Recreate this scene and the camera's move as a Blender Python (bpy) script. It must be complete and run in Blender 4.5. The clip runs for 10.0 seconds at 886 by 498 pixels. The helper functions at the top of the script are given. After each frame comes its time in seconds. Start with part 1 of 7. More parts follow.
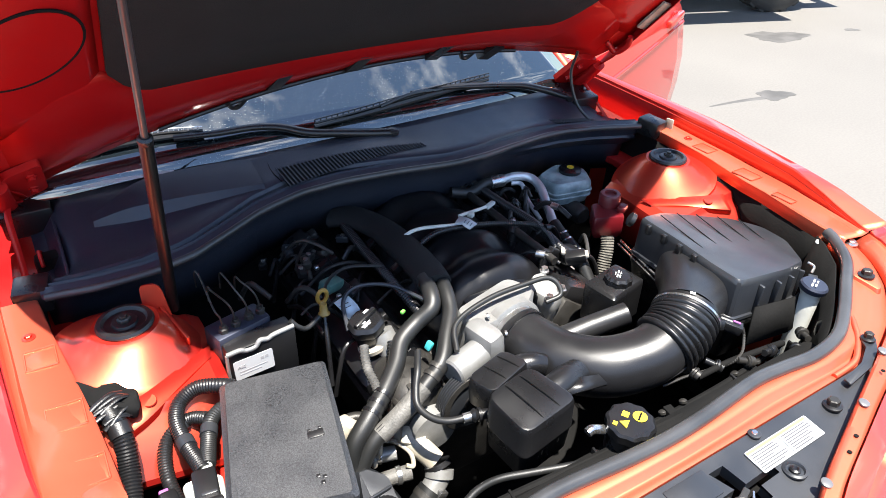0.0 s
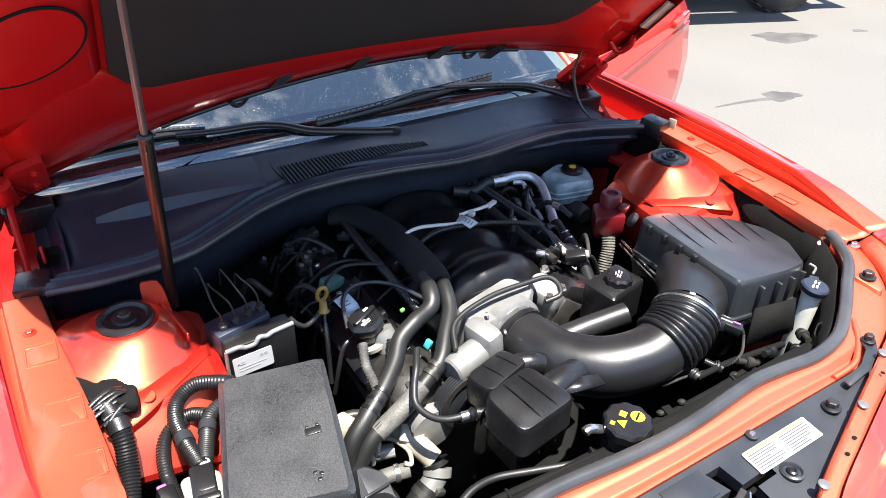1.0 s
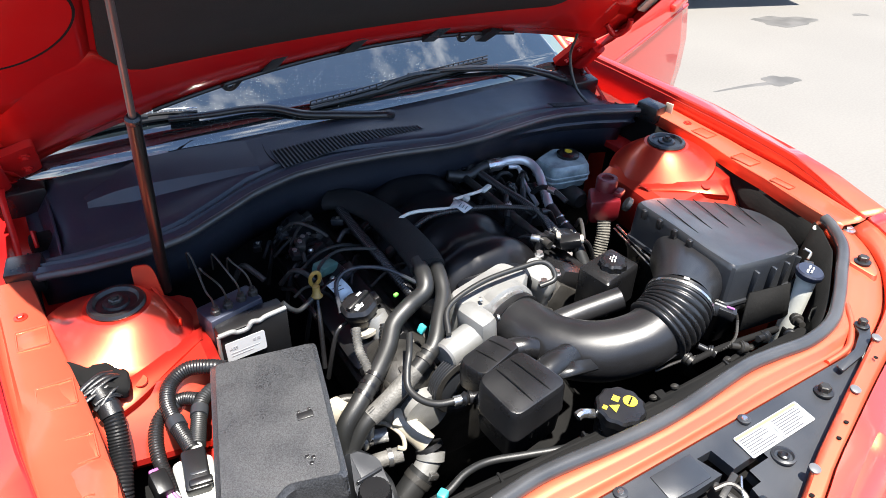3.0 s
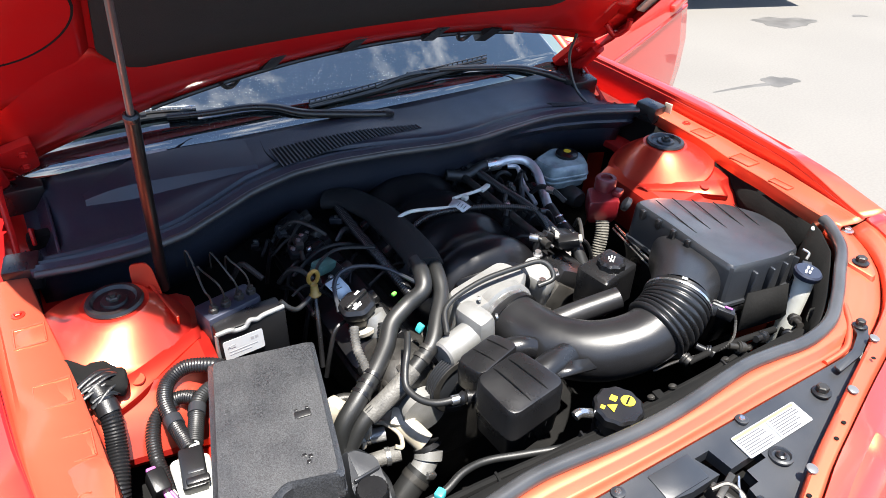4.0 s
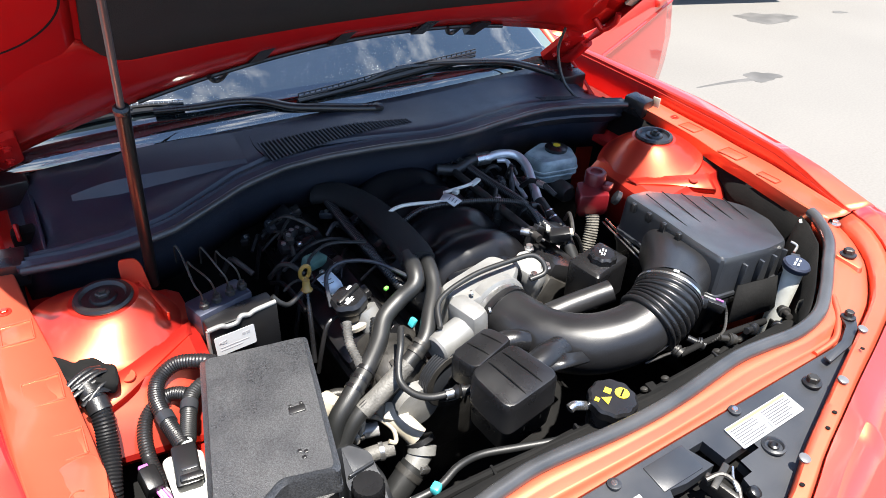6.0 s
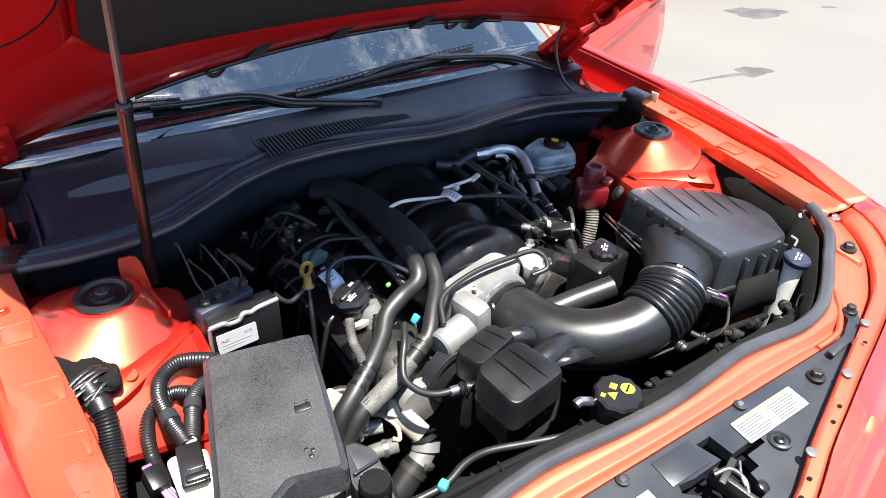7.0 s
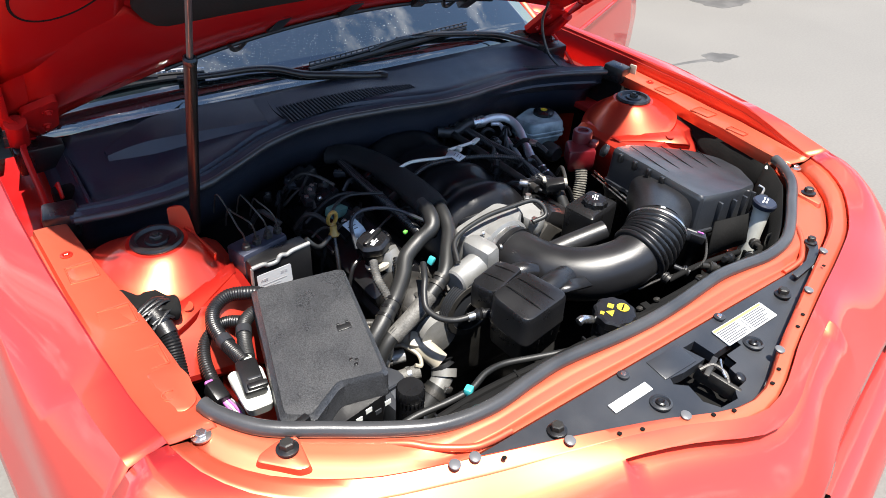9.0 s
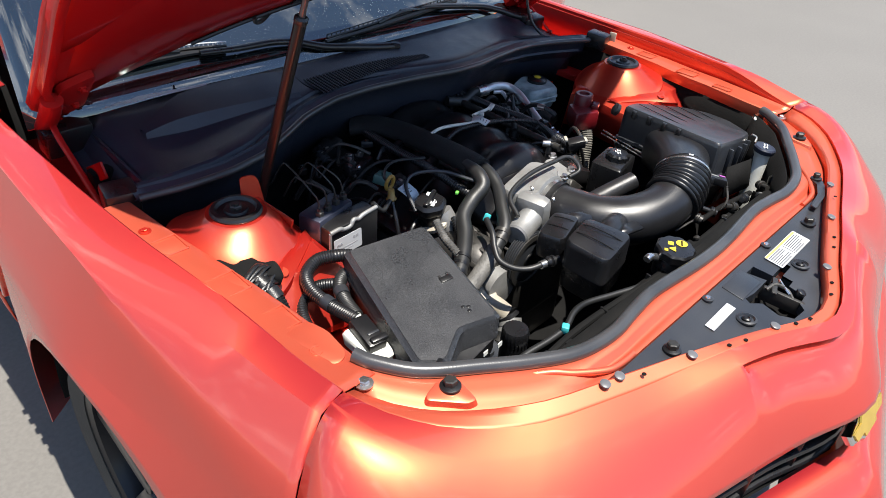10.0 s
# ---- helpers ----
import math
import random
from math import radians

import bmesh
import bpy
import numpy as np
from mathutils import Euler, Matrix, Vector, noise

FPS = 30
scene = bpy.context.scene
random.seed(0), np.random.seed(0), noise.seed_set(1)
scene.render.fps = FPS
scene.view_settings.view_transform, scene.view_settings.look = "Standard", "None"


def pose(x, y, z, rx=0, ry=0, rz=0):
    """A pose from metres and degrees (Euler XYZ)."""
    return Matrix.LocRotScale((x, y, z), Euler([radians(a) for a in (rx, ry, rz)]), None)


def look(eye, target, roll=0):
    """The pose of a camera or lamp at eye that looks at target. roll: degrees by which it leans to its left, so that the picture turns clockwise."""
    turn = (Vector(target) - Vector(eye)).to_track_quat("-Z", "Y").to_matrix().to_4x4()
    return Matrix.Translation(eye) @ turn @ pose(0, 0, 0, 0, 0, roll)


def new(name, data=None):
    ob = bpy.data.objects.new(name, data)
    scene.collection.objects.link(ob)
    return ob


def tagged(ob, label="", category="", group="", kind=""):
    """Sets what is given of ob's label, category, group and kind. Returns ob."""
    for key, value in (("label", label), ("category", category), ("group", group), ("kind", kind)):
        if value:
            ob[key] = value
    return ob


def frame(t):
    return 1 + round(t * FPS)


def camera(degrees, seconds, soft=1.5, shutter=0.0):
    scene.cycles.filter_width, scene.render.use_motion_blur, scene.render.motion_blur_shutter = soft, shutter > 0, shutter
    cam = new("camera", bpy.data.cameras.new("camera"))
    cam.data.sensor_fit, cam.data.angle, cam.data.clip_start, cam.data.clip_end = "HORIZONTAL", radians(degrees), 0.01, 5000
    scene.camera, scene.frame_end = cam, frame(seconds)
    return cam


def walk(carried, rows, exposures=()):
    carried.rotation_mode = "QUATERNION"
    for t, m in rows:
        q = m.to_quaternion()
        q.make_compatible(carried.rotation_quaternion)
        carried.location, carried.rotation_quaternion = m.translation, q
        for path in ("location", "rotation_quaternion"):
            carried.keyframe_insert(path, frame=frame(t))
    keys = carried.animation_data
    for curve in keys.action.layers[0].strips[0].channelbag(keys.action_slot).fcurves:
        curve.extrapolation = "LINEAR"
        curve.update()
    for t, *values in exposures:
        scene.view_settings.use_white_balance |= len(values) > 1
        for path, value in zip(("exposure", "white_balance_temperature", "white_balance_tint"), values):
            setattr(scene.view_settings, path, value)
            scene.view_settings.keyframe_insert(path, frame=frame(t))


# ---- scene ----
cam = camera(65.8, 10.0, 0.4)
PATH = [
    (0, (-0.671, -1.036, 1.664), (0.224, 0.377, 0.568), 1.3),
    (0.5, (-0.667, -1.041, 1.664), (0.208, 0.373, 0.552), 1.4),
    (1, (-0.663, -1.043, 1.664), (0.218, 0.377, 0.566), 1.4),
    (1.5, (-0.656, -1.042, 1.663), (0.218, 0.373, 0.553), 1.3),
    (2, (-0.658, -1.042, 1.661), (0.213, 0.369, 0.543), 1.5),
    (2.5, (-0.654, -1.044, 1.66), (0.218, 0.358, 0.531), 1.4),
    (4, (-0.652, -1.045, 1.658), (0.224, 0.351, 0.524), 1.8),
    (4.5, (-0.653, -1.041, 1.658), (0.22, 0.355, 0.524), 1.9),
    (5, (-0.657, -1.041, 1.657), (0.228, 0.347, 0.521), 2.0),
    (5.5, (-0.662, -1.039, 1.655), (0.237, 0.336, 0.515), 2.2),
    (7, (-0.681, -1.018, 1.649), (0.252, 0.324, 0.497), 2.8),
    (7.5, (-0.708, -0.999, 1.646), (0.24, 0.317, 0.475), 2.4),
    (8, (-0.749, -0.988, 1.636), (0.235, 0.291, 0.454), 1.4),
    (8.5, (-0.784, -1.044, 1.642), (0.238, 0.24, 0.498), 2.7),
    (9, (-0.848, -1.126, 1.65), (0.147, 0.17, 0.497), 3.0),
    (9.5, (-0.956, -1.101, 1.645), (0.124, 0.138, 0.506), 5.7),
    (10, (-1.162, -0.968, 1.605), (0.059, 0.115, 0.448), 5.1),
]
walk(cam, [(t, look(eye, target, roll)) for t, eye, target, roll in PATH],
     [(0.0, 1.89), (7.0, 1.88), (8.0, 1.84), (8.5, 1.73), (9.0, 1.47), (9.5, 1.22), (10.0, 1.09)])

# ---- light ----
world = bpy.data.worlds.new("sky")
scene.world = world
world.use_nodes = True
wn = world.node_tree
sky = wn.nodes.new("ShaderNodeTexSky")
sky.sky_type = 'NISHITA'
sky.sun_disc = False
sky.dust_density, sky.ozone_density = 0.2, 4.0
SUN = Vector((0.015, -0.25, 1.0)).normalized()
sky.sun_elevation = math.asin(SUN.z)
sky.sun_rotation = math.atan2(SUN.x, SUN.y)
# scattered fair-weather clouds over the blue
tc = wn.nodes.new("ShaderNodeTexCoord")
cl = wn.nodes.new("ShaderNodeTexNoise")
cl.inputs["Scale"].default_value = 4.0
cl.inputs["Detail"].default_value = 7.0
cl.inputs["Roughness"].default_value = 0.62
cramp = wn.nodes.new("ShaderNodeValToRGB")
cramp.color_ramp.elements[0].position = 0.52
cramp.color_ramp.elements[1].position = 0.70
cmix = wn.nodes.new("ShaderNodeMixRGB")
cmix.inputs["Color2"].default_value = (13.0, 13.2, 13.4, 1)
wn.links.new(tc.outputs["Generated"], cl.inputs["Vector"])
wn.links.new(cl.outputs["Fac"], cramp.inputs["Fac"])
wn.links.new(cramp.outputs["Color"], cmix.inputs["Fac"])
wn.links.new(sky.outputs["Color"], cmix.inputs["Color1"])
wn.links.new(cmix.outputs["Color"], wn.nodes["Background"].inputs["Color"])
wn.nodes["Background"].inputs["Strength"].default_value = 0.098
sun = new("sun", bpy.data.lights.new("sun", 'SUN'))
sun.data.energy = 5.0
sun.data.angle = radians(0.53)
sun.data.color = (1.0, 0.95, 0.87)
sun.matrix_world = look(SUN * 20, (0, 0, 0))


# ---- materials ----
def mat(name, color, rough=0.5, metal=0.0, vary=0.0, vscale=8.0, grain=0.0, gscale=120.0, bump=0.0, bscale=200.0,
        coat=0.0, coat_rough=0.05, color2=None, rvary=0.0, ior=1.5, trans=0.0, dust=0.0, per_object=0.0, spec=0.5):
    m = bpy.data.materials.new(name)
    m.use_nodes = True
    nt = m.node_tree
    b = nt.nodes["Principled BSDF"]
    L = nt.links.new
    b.inputs["Roughness"].default_value = rough
    b.inputs["Metallic"].default_value = metal
    b.inputs["IOR"].default_value = ior
    b.inputs["Specular IOR Level"].default_value = spec
    b.inputs["Coat Weight"].default_value = coat
    b.inputs["Coat Roughness"].default_value = coat_rough
    b.inputs["Transmission Weight"].default_value = trans
    co = nt.nodes.new("ShaderNodeTexCoord")

    def noise_tex(scale, detail=4.0):
        n = nt.nodes.new("ShaderNodeTexNoise")
        n.inputs["Scale"].default_value = scale
        n.inputs["Detail"].default_value = detail
        L(co.outputs["Object"], n.inputs["Vector"])
        return n

    def ramp(src, lo, hi, a=0.35, z=0.65):
        r = nt.nodes.new("ShaderNodeMapRange")
        r.inputs["From Min"].default_value, r.inputs["From Max"].default_value = a, z
        r.inputs["To Min"].default_value, r.inputs["To Max"].default_value = lo, hi
        L(src, r.inputs["Value"])
        return r.outputs["Result"]

    def blend(fac, a, c):
        x = nt.nodes.new("ShaderNodeMixRGB")
        for key, val in (("Fac", fac), ("Color1", a), ("Color2", c)):
            if isinstance(val, (tuple, float)):
                x.inputs[key].default_value = val
            else:
                L(val, x.inputs[key])
        return x.outputs["Color"]
    base = (*color, 1.0)
    out = base
    if vary:
        c2 = (*(color2 or tuple(c * 0.55 for c in color)), 1.0)
        out = blend(ramp(noise_tex(vscale).outputs["Fac"], 0.0, vary), out, c2)
    if grain:
        out = blend(ramp(noise_tex(gscale, 2.0).outputs["Fac"], 0.0, grain), out, tuple(min(1, c * 2.4 + 0.006) for c in color) + (1.0,))
    if dust:
        out = blend(ramp(noise_tex(5.0, 8.0).outputs["Fac"], 0.0, dust, 0.45, 0.75), out, (0.32, 0.29, 0.25, 1.0))
    if per_object:
        oi = nt.nodes.new("ShaderNodeObjectInfo")
        h = nt.nodes.new("ShaderNodeHueSaturation")
        L(ramp(oi.outputs["Random"], 1 - per_object, 1 + per_object, 0, 1), h.inputs["Value"])
        if isinstance(out, tuple):
            h.inputs["Color"].default_value = out
        else:
            L(out, h.inputs["Color"])
        out = h.outputs["Color"]
    if isinstance(out, tuple):
        b.inputs["Base Color"].default_value = out
    else:
        L(out, b.inputs["Base Color"])
    if rvary:
        L(ramp(noise_tex(14.0, 6.0).outputs["Fac"], max(0.02, rough - rvary), min(1, rough + rvary)), b.inputs["Roughness"])
    if bump:
        bp = nt.nodes.new("ShaderNodeBump")
        bp.inputs["Strength"].default_value = bump
        bp.inputs["Distance"].default_value = 0.002
        L(noise_tex(bscale, 3.0).outputs["Fac"], bp.inputs["Height"])
        L(bp.outputs["Normal"], b.inputs["Normal"])
    return m


def paint(name, red, dark, flake, amount, rough, coat, coat_rough, dust):
    """Tinted metallic paint: a red ground coat with an orange flake layer."""
    m = mat(name, red, 0.42, 0.0, vary=0.3, vscale=4, color2=dark, coat=coat, coat_rough=coat_rough, bump=0.05, bscale=900, dust=dust, spec=0.0)
    nt = m.node_tree
    ground_coat = nt.nodes["Principled BSDF"]
    f = nt.nodes.new("ShaderNodeBsdfPrincipled")
    f.inputs["Base Color"].default_value = (*flake, 1)
    f.inputs["Metallic"].default_value = 1.0
    f.inputs["Roughness"].default_value = rough
    f.inputs["Specular Tint"].default_value = (1.0, 0.12, 0.10, 1)
    f.inputs["Coat Weight"].default_value = coat
    f.inputs["Coat Roughness"].default_value = coat_rough
    mix = nt.nodes.new("ShaderNodeMixShader")
    mix.inputs["Fac"].default_value = amount
    nt.links.new(ground_coat.outputs["BSDF"], mix.inputs[1])
    nt.links.new(f.outputs["BSDF"], mix.inputs[2])
    nt.links.new(mix.outputs["Shader"], nt.nodes["Material Output"].inputs["Surface"])
    return m


PAINT = paint("red_paint", (0.38, 0.013, 0.032), (0.33, 0.011, 0.028), (0.92, 0.205, 0.080), 0.50, 0.43, 1.0, 0.025, 0.02)
PAINT_IN = paint("red_underhood_paint", (0.34, 0.009, 0.009), (0.30, 0.007, 0.007), (0.85, 0.21, 0.105), 0.46, 0.38, 0.45, 0.12, 0.04)
# Car paint lightened towards orange, with sunlight in the colour, for rails and tie panel.
PAINT_LIT = paint("red_paint_sunlit", (0.41, 0.060, 0.034), (0.36, 0.052, 0.030), (0.85, 0.27, 0.14), 0.45, 0.46, 0.40, 0.12, 0.05)
# The same car paint, deepened to carry the shade under the hood and hinges.
PAINT_SHADE = paint("red_paint_shaded", (0.32, 0.005, 0.008), (0.27, 0.004, 0.007), (0.9, 0.10, 0.04), 0.15, 0.50, 0.35, 0.15, 0.04)
BLACK = mat("black_moulded_plastic", (0.0065, 0.0065, 0.0072), 0.31, vary=0.4, vscale=9, color2=(0.012, 0.012, 0.013), bump=0.12, bscale=900, rvary=0.06, dust=0.012)
GRAINY = mat("grained_black_plastic", (0.014, 0.0145, 0.0158), 0.35, vary=0.6, vscale=9, color2=(0.022, 0.0226, 0.0245), grain=1.0, gscale=420, bump=0.30, bscale=800, rvary=0.10, dust=0.0)
# Blue in the base stands in for sky reflected off black plastic.
COWL = mat("sky_tinted_cowl_plastic", (0.016, 0.020, 0.032), 0.34, vary=0.6, vscale=6, color2=(0.023, 0.028, 0.041), bump=0.2, bscale=1200, rvary=0.06, dust=0.03, spec=0.40)
RUBBER = mat("black_rubber", (0.006, 0.006, 0.0066), 0.38, vary=0.5, vscale=20, color2=(0.013, 0.013, 0.014), bump=0.2, bscale=400, dust=0.015)
SEALRUB = mat("weathered_seal_rubber", (0.030, 0.031, 0.033), 0.28, vary=0.5, vscale=15, color2=(0.055, 0.055, 0.057), bump=0.08, bscale=400, dust=0.05)
HOSE = mat("rubber_hose", (0.008, 0.0085, 0.0083), 0.46, vary=0.6, vscale=18, color2=(0.015, 0.015, 0.0155), bump=0.10, bscale=500, dust=0.015)
PANEL = mat("satin_dark_plastic", (0.017, 0.019, 0.023), 0.36, vary=0.5, vscale=12, color2=(0.027, 0.029, 0.033), bump=0.07, bscale=1100, rvary=0.08, dust=0.04)
MANIFOLD = mat("intake_manifold_plastic", (0.004, 0.004, 0.005), 0.33, vary=0.4, vscale=10, color2=(0.007, 0.007, 0.008), bump=0.12, bscale=700, dust=0.01, spec=0.32)
ALU = mat("cast_aluminium", (0.27, 0.27, 0.262), 0.46, 0.45, vary=0.6, vscale=28, color2=(0.16, 0.155, 0.145), bump=0.22, bscale=500, rvary=0.12)
STEEL = mat("bright_steel", (0.60, 0.60, 0.60), 0.28, 0.95, vary=0.4, vscale=40, color2=(0.35, 0.33, 0.30), bump=0.15, bscale=300, rvary=0.1)
DARKMETAL = mat("dark_oiled_metal", (0.045, 0.043, 0.040), 0.45, 0.5, vary=0.7, vscale=30, color2=(0.014, 0.013, 0.012), bump=0.22, bscale=260, dust=0.08)
WHITE = mat("white_plastic", (0.56, 0.57, 0.53), 0.42, vary=0.4, vscale=20, color2=(0.28, 0.27, 0.23), bump=0.1)
CREAM = mat("aged_cream_plastic", (0.36, 0.33, 0.27), 0.45, vary=0.7, vscale=25, color2=(0.20, 0.17, 0.12), bump=0.15)
LABEL = mat("white_label_paper", (0.40, 0.41, 0.42), 0.5, vary=0.2, vscale=30, color2=(0.34, 0.34, 0.34))
INK = mat("grey_print", (0.055, 0.055, 0.062), 0.5, vary=0.2, vscale=60)
WHITEINK = mat("white_print", (0.80, 0.80, 0.78), 0.5, vary=0.15, vscale=60)
YELLOW = mat("yellow_print", (0.62, 0.46, 0.03), 0.45, vary=0.2, vscale=50)
ORANGEINK = mat("amber_label_band", (0.75, 0.42, 0.10), 0.45, vary=0.2, vscale=50)
DIPYEL = mat("yellow_dipstick_plastic", (0.28, 0.17, 0.035), 0.42, vary=0.4, vscale=40)
REDPLASTIC = mat("red_terminal_plastic", (0.12, 0.005, 0.008), 0.36, vary=0.4, vscale=20, bump=0.15, dust=0.1)
PURPLE = mat("magenta_connector_plastic", (0.40, 0.10, 0.38), 0.45, vary=0.3, vscale=40)
TEAL = mat("turquoise_connector_plastic", (0.05, 0.42, 0.44), 0.4, vary=0.3, vscale=40)
GREEN = mat("green_connector_plastic", (0.15, 0.60, 0.08), 0.4, vary=0.3, vscale=40)
TAGBLUE = mat("pale_blue_tag", (0.50, 0.58, 0.64), 0.5, vary=0.3, vscale=60)
FLUID = mat("translucent_reservoir_plastic", (0.33, 0.41, 0.42), 0.28, vary=0.9, vscale=28, color2=(0.12, 0.16, 0.17), bump=0.15, bscale=90)
PAD = mat("black_felt_pad", (0.005, 0.0045, 0.0045), 0.95, vary=0.5, vscale=10, color2=(0.012, 0.011, 0.011), bump=0.9, bscale=500)
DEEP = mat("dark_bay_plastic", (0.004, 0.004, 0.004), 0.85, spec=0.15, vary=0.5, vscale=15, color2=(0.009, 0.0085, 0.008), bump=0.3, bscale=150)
TYRE = mat("tyre_rubber", (0.014, 0.014, 0.014), 0.7, vary=0.5, vscale=12, color2=(0.026, 0.025, 0.023), bump=0.3, bscale=200, dust=0.08)
RIM = mat("dark_alloy", (0.035, 0.035, 0.038), 0.30, 0.6, vary=0.3, vscale=10, bump=0.05)
CHROME = mat("chrome", (0.75, 0.75, 0.76), 0.08, 1.0, vary=0.2, vscale=30)
GOLD = mat("gold_emblem", (0.62, 0.42, 0.08), 0.25, 0.6, vary=0.3, vscale=30)
GLASS = mat("windscreen_glass", (0.006, 0.009, 0.011), 0.02, 0.0, ior=1.7, vary=0.2, vscale=2, coat=0.0, spec=1.0)
INTERIOR = mat("dark_interior", (0.02, 0.02, 0.02), 0.8, vary=0.3, vscale=5)


def ground_material():
    m = mat("sunlit_asphalt", (0.126, 0.119, 0.108), 0.85, vary=0.6, vscale=0.7, color2=(0.106, 0.100, 0.091), grain=0.08, gscale=70, bump=0.015, bscale=300)
    return m


GROUND = ground_material()
STAIN = mat("damp_oil_stain", (0.050, 0.048, 0.045), 0.7, vary=0.8, vscale=6, color2=(0.095, 0.09, 0.085), bump=0.1, bscale=90)

# ---- mesh helpers ----
HOME = {}


def thing(name, loc=(0, 0, 0), label="", category="", group="", kind=""):
    ob = new(name)
    ob.location = loc
    HOME[ob] = Vector(loc)
    return tagged(ob, label, category, group, kind)


def part(name, bm, material, parent, label="", smooth=40):
    """One mesh object under a thing or a part; its vertices are given in world places."""
    home = HOME[parent] if parent else Vector((0, 0, 0))
    bmesh.ops.translate(bm, verts=bm.verts, vec=-home)
    bmesh.ops.recalc_face_normals(bm, faces=bm.faces)
    me = bpy.data.meshes.new(name)
    bm.to_mesh(me)
    bm.free()
    me.materials.append(material)
    if smooth:
        me.polygons.foreach_set("use_smooth", [True] * len(me.polygons))
        me.set_sharp_from_angle(angle=radians(smooth))
    ob = new(name, me)
    if parent:
        ob.parent = parent
    HOME[ob] = home
    return tagged(ob, label)


def solid(ob, thick, offset=-1.0):
    m = ob.modifiers.new("thickness", 'SOLIDIFY')
    m.thickness, m.offset = thick, offset
    return ob


def box(c, size, bevel=0.0, rot=(0, 0, 0), bm=None, seg=2, taper=1.0):
    """A bevelled box; taper narrows its top."""
    bm = bm or bmesh.new()
    made = bmesh.ops.create_cube(bm, size=1.0)["verts"]
    for v in made:
        k = taper if v.co.z > 0 else 1.0
        v.co = Vector((v.co.x * size[0] * k, v.co.y * size[1] * k, v.co.z * size[2]))
    if bevel:
        edges = list({e for v in made for e in v.link_edges})
        res = bmesh.ops.bevel(bm, geom=edges, offset=bevel, segments=seg, profile=0.5, affect='EDGES')
        made = list({v for f in res["faces"] for v in f.verts} | {v for v in made if v.is_valid})
    bmesh.ops.transform(bm, matrix=pose(*c, *rot), verts=made)
    return bm


def spline(pts, n=8):
    """A smooth curve through the points."""
    p = [Vector(q) for q in pts]
    p = [p[0] * 2 - p[1]] + p + [p[-1] * 2 - p[-2]]
    out = []
    for i in range(1, len(p) - 2):
        for k in range(n):
            t = k / n
            a, b, c, d = p[i - 1:i + 3]
            out.append(0.5 * ((2 * b) + (c - a) * t + (2 * a - 5 * b + 4 * c - d) * t * t + (3 * b - a - 3 * c + d) * t ** 3))
    out.append(p[-2])
    return out


def tube(pts, r, seg=12, n=8, bm=None, cap=True, ridge=0.0, pitch=0.008, flat=1.0, smooth_path=True):
    """A pipe along a smooth curve. r: a radius or a function of the way along (0..1); ridge: depth of its corrugation."""
    bm = bm or bmesh.new()
    path = spline(pts, n) if smooth_path else [Vector(q) for q in pts]
    if ridge:
        total = sum((b - a).length for a, b in zip(path, path[1:]))
        count = max(8, int(total / pitch * 2))
        dist = [0]
        for a, b in zip(path, path[1:]):
            dist.append(dist[-1] + (b - a).length)
        fine = []
        for k in range(count + 1):
            d = total * k / count
            i = max(j for j in range(len(dist)) if dist[j] <= d + 1e-9)
            i = min(i, len(path) - 2)
            f = (d - dist[i]) / max(1e-9, dist[i + 1] - dist[i])
            fine.append(path[i].lerp(path[i + 1], f))
        path = fine
    rings = []
    up = None
    for i, p in enumerate(path):
        d = (path[min(i + 1, len(path) - 1)] - path[max(i - 1, 0)]).normalized()
        if up is None:
            up = d.orthogonal().normalized() if abs(d.z) > 0.9 else Vector((0, 0, 1))
        side = d.cross(up).normalized()
        up = side.cross(d).normalized()
        rr = r(i / (len(path) - 1)) if callable(r) else r
        if ridge and i % 2:
            rr -= ridge
        rings.append([bm.verts.new(p + rr * (math.cos(a) * side + math.sin(a) * flat * up)) for a in (2 * math.pi * k / seg for k in range(seg))])
    for a, b in zip(rings, rings[1:]):
        for k in range(seg):
            bm.faces.new((a[k], a[(k + 1) % seg], b[(k + 1) % seg], b[k]))
    if cap:
        bm.faces.new(rings[0])
        bm.faces.new(list(reversed(rings[-1])))
    return bm


def lathe(profile, at=(0, 0, 0), axis=(0, 0, 1), seg=24, bm=None, wave=0.0, waves=0):
    """A turned body: (radius, height) pairs about an axis. wave: depth of grip lobes."""
    bm = bm or bmesh.new()
    q = Vector((0, 0, 1)).rotation_difference(Vector(axis)).to_matrix()
    rings = []
    for r, h in profile:
        ring = []
        for k in range(seg):
            a = 2 * math.pi * k / seg
            rr = r * (1 - wave * (0.5 + 0.5 * math.cos(waves * a))) if wave else r
            ring.append(bm.verts.new(Vector(at) + q @ Vector((rr * math.cos(a), rr * math.sin(a), h))))
        rings.append(ring)
    for a, b in zip(rings, rings[1:]):
        for k in range(seg):
            bm.faces.new((a[k], a[(k + 1) % seg], b[(k + 1) % seg], b[k]))
    bm.faces.new(list(reversed(rings[0])))
    bm.faces.new(rings[-1])
    return bm


def sheet(rows, bm=None, close=False):
    """A surface through rows of points."""
    bm = bm or bmesh.new()
    vs = [[bm.verts.new(p) for p in row] for row in rows]
    for a, b in zip(vs, vs[1:]):
        n = len(a)
        for k in range(n if close else n - 1):
            bm.faces.new((a[k], a[(k + 1) % n], b[(k + 1) % n], b[k]))
    return bm


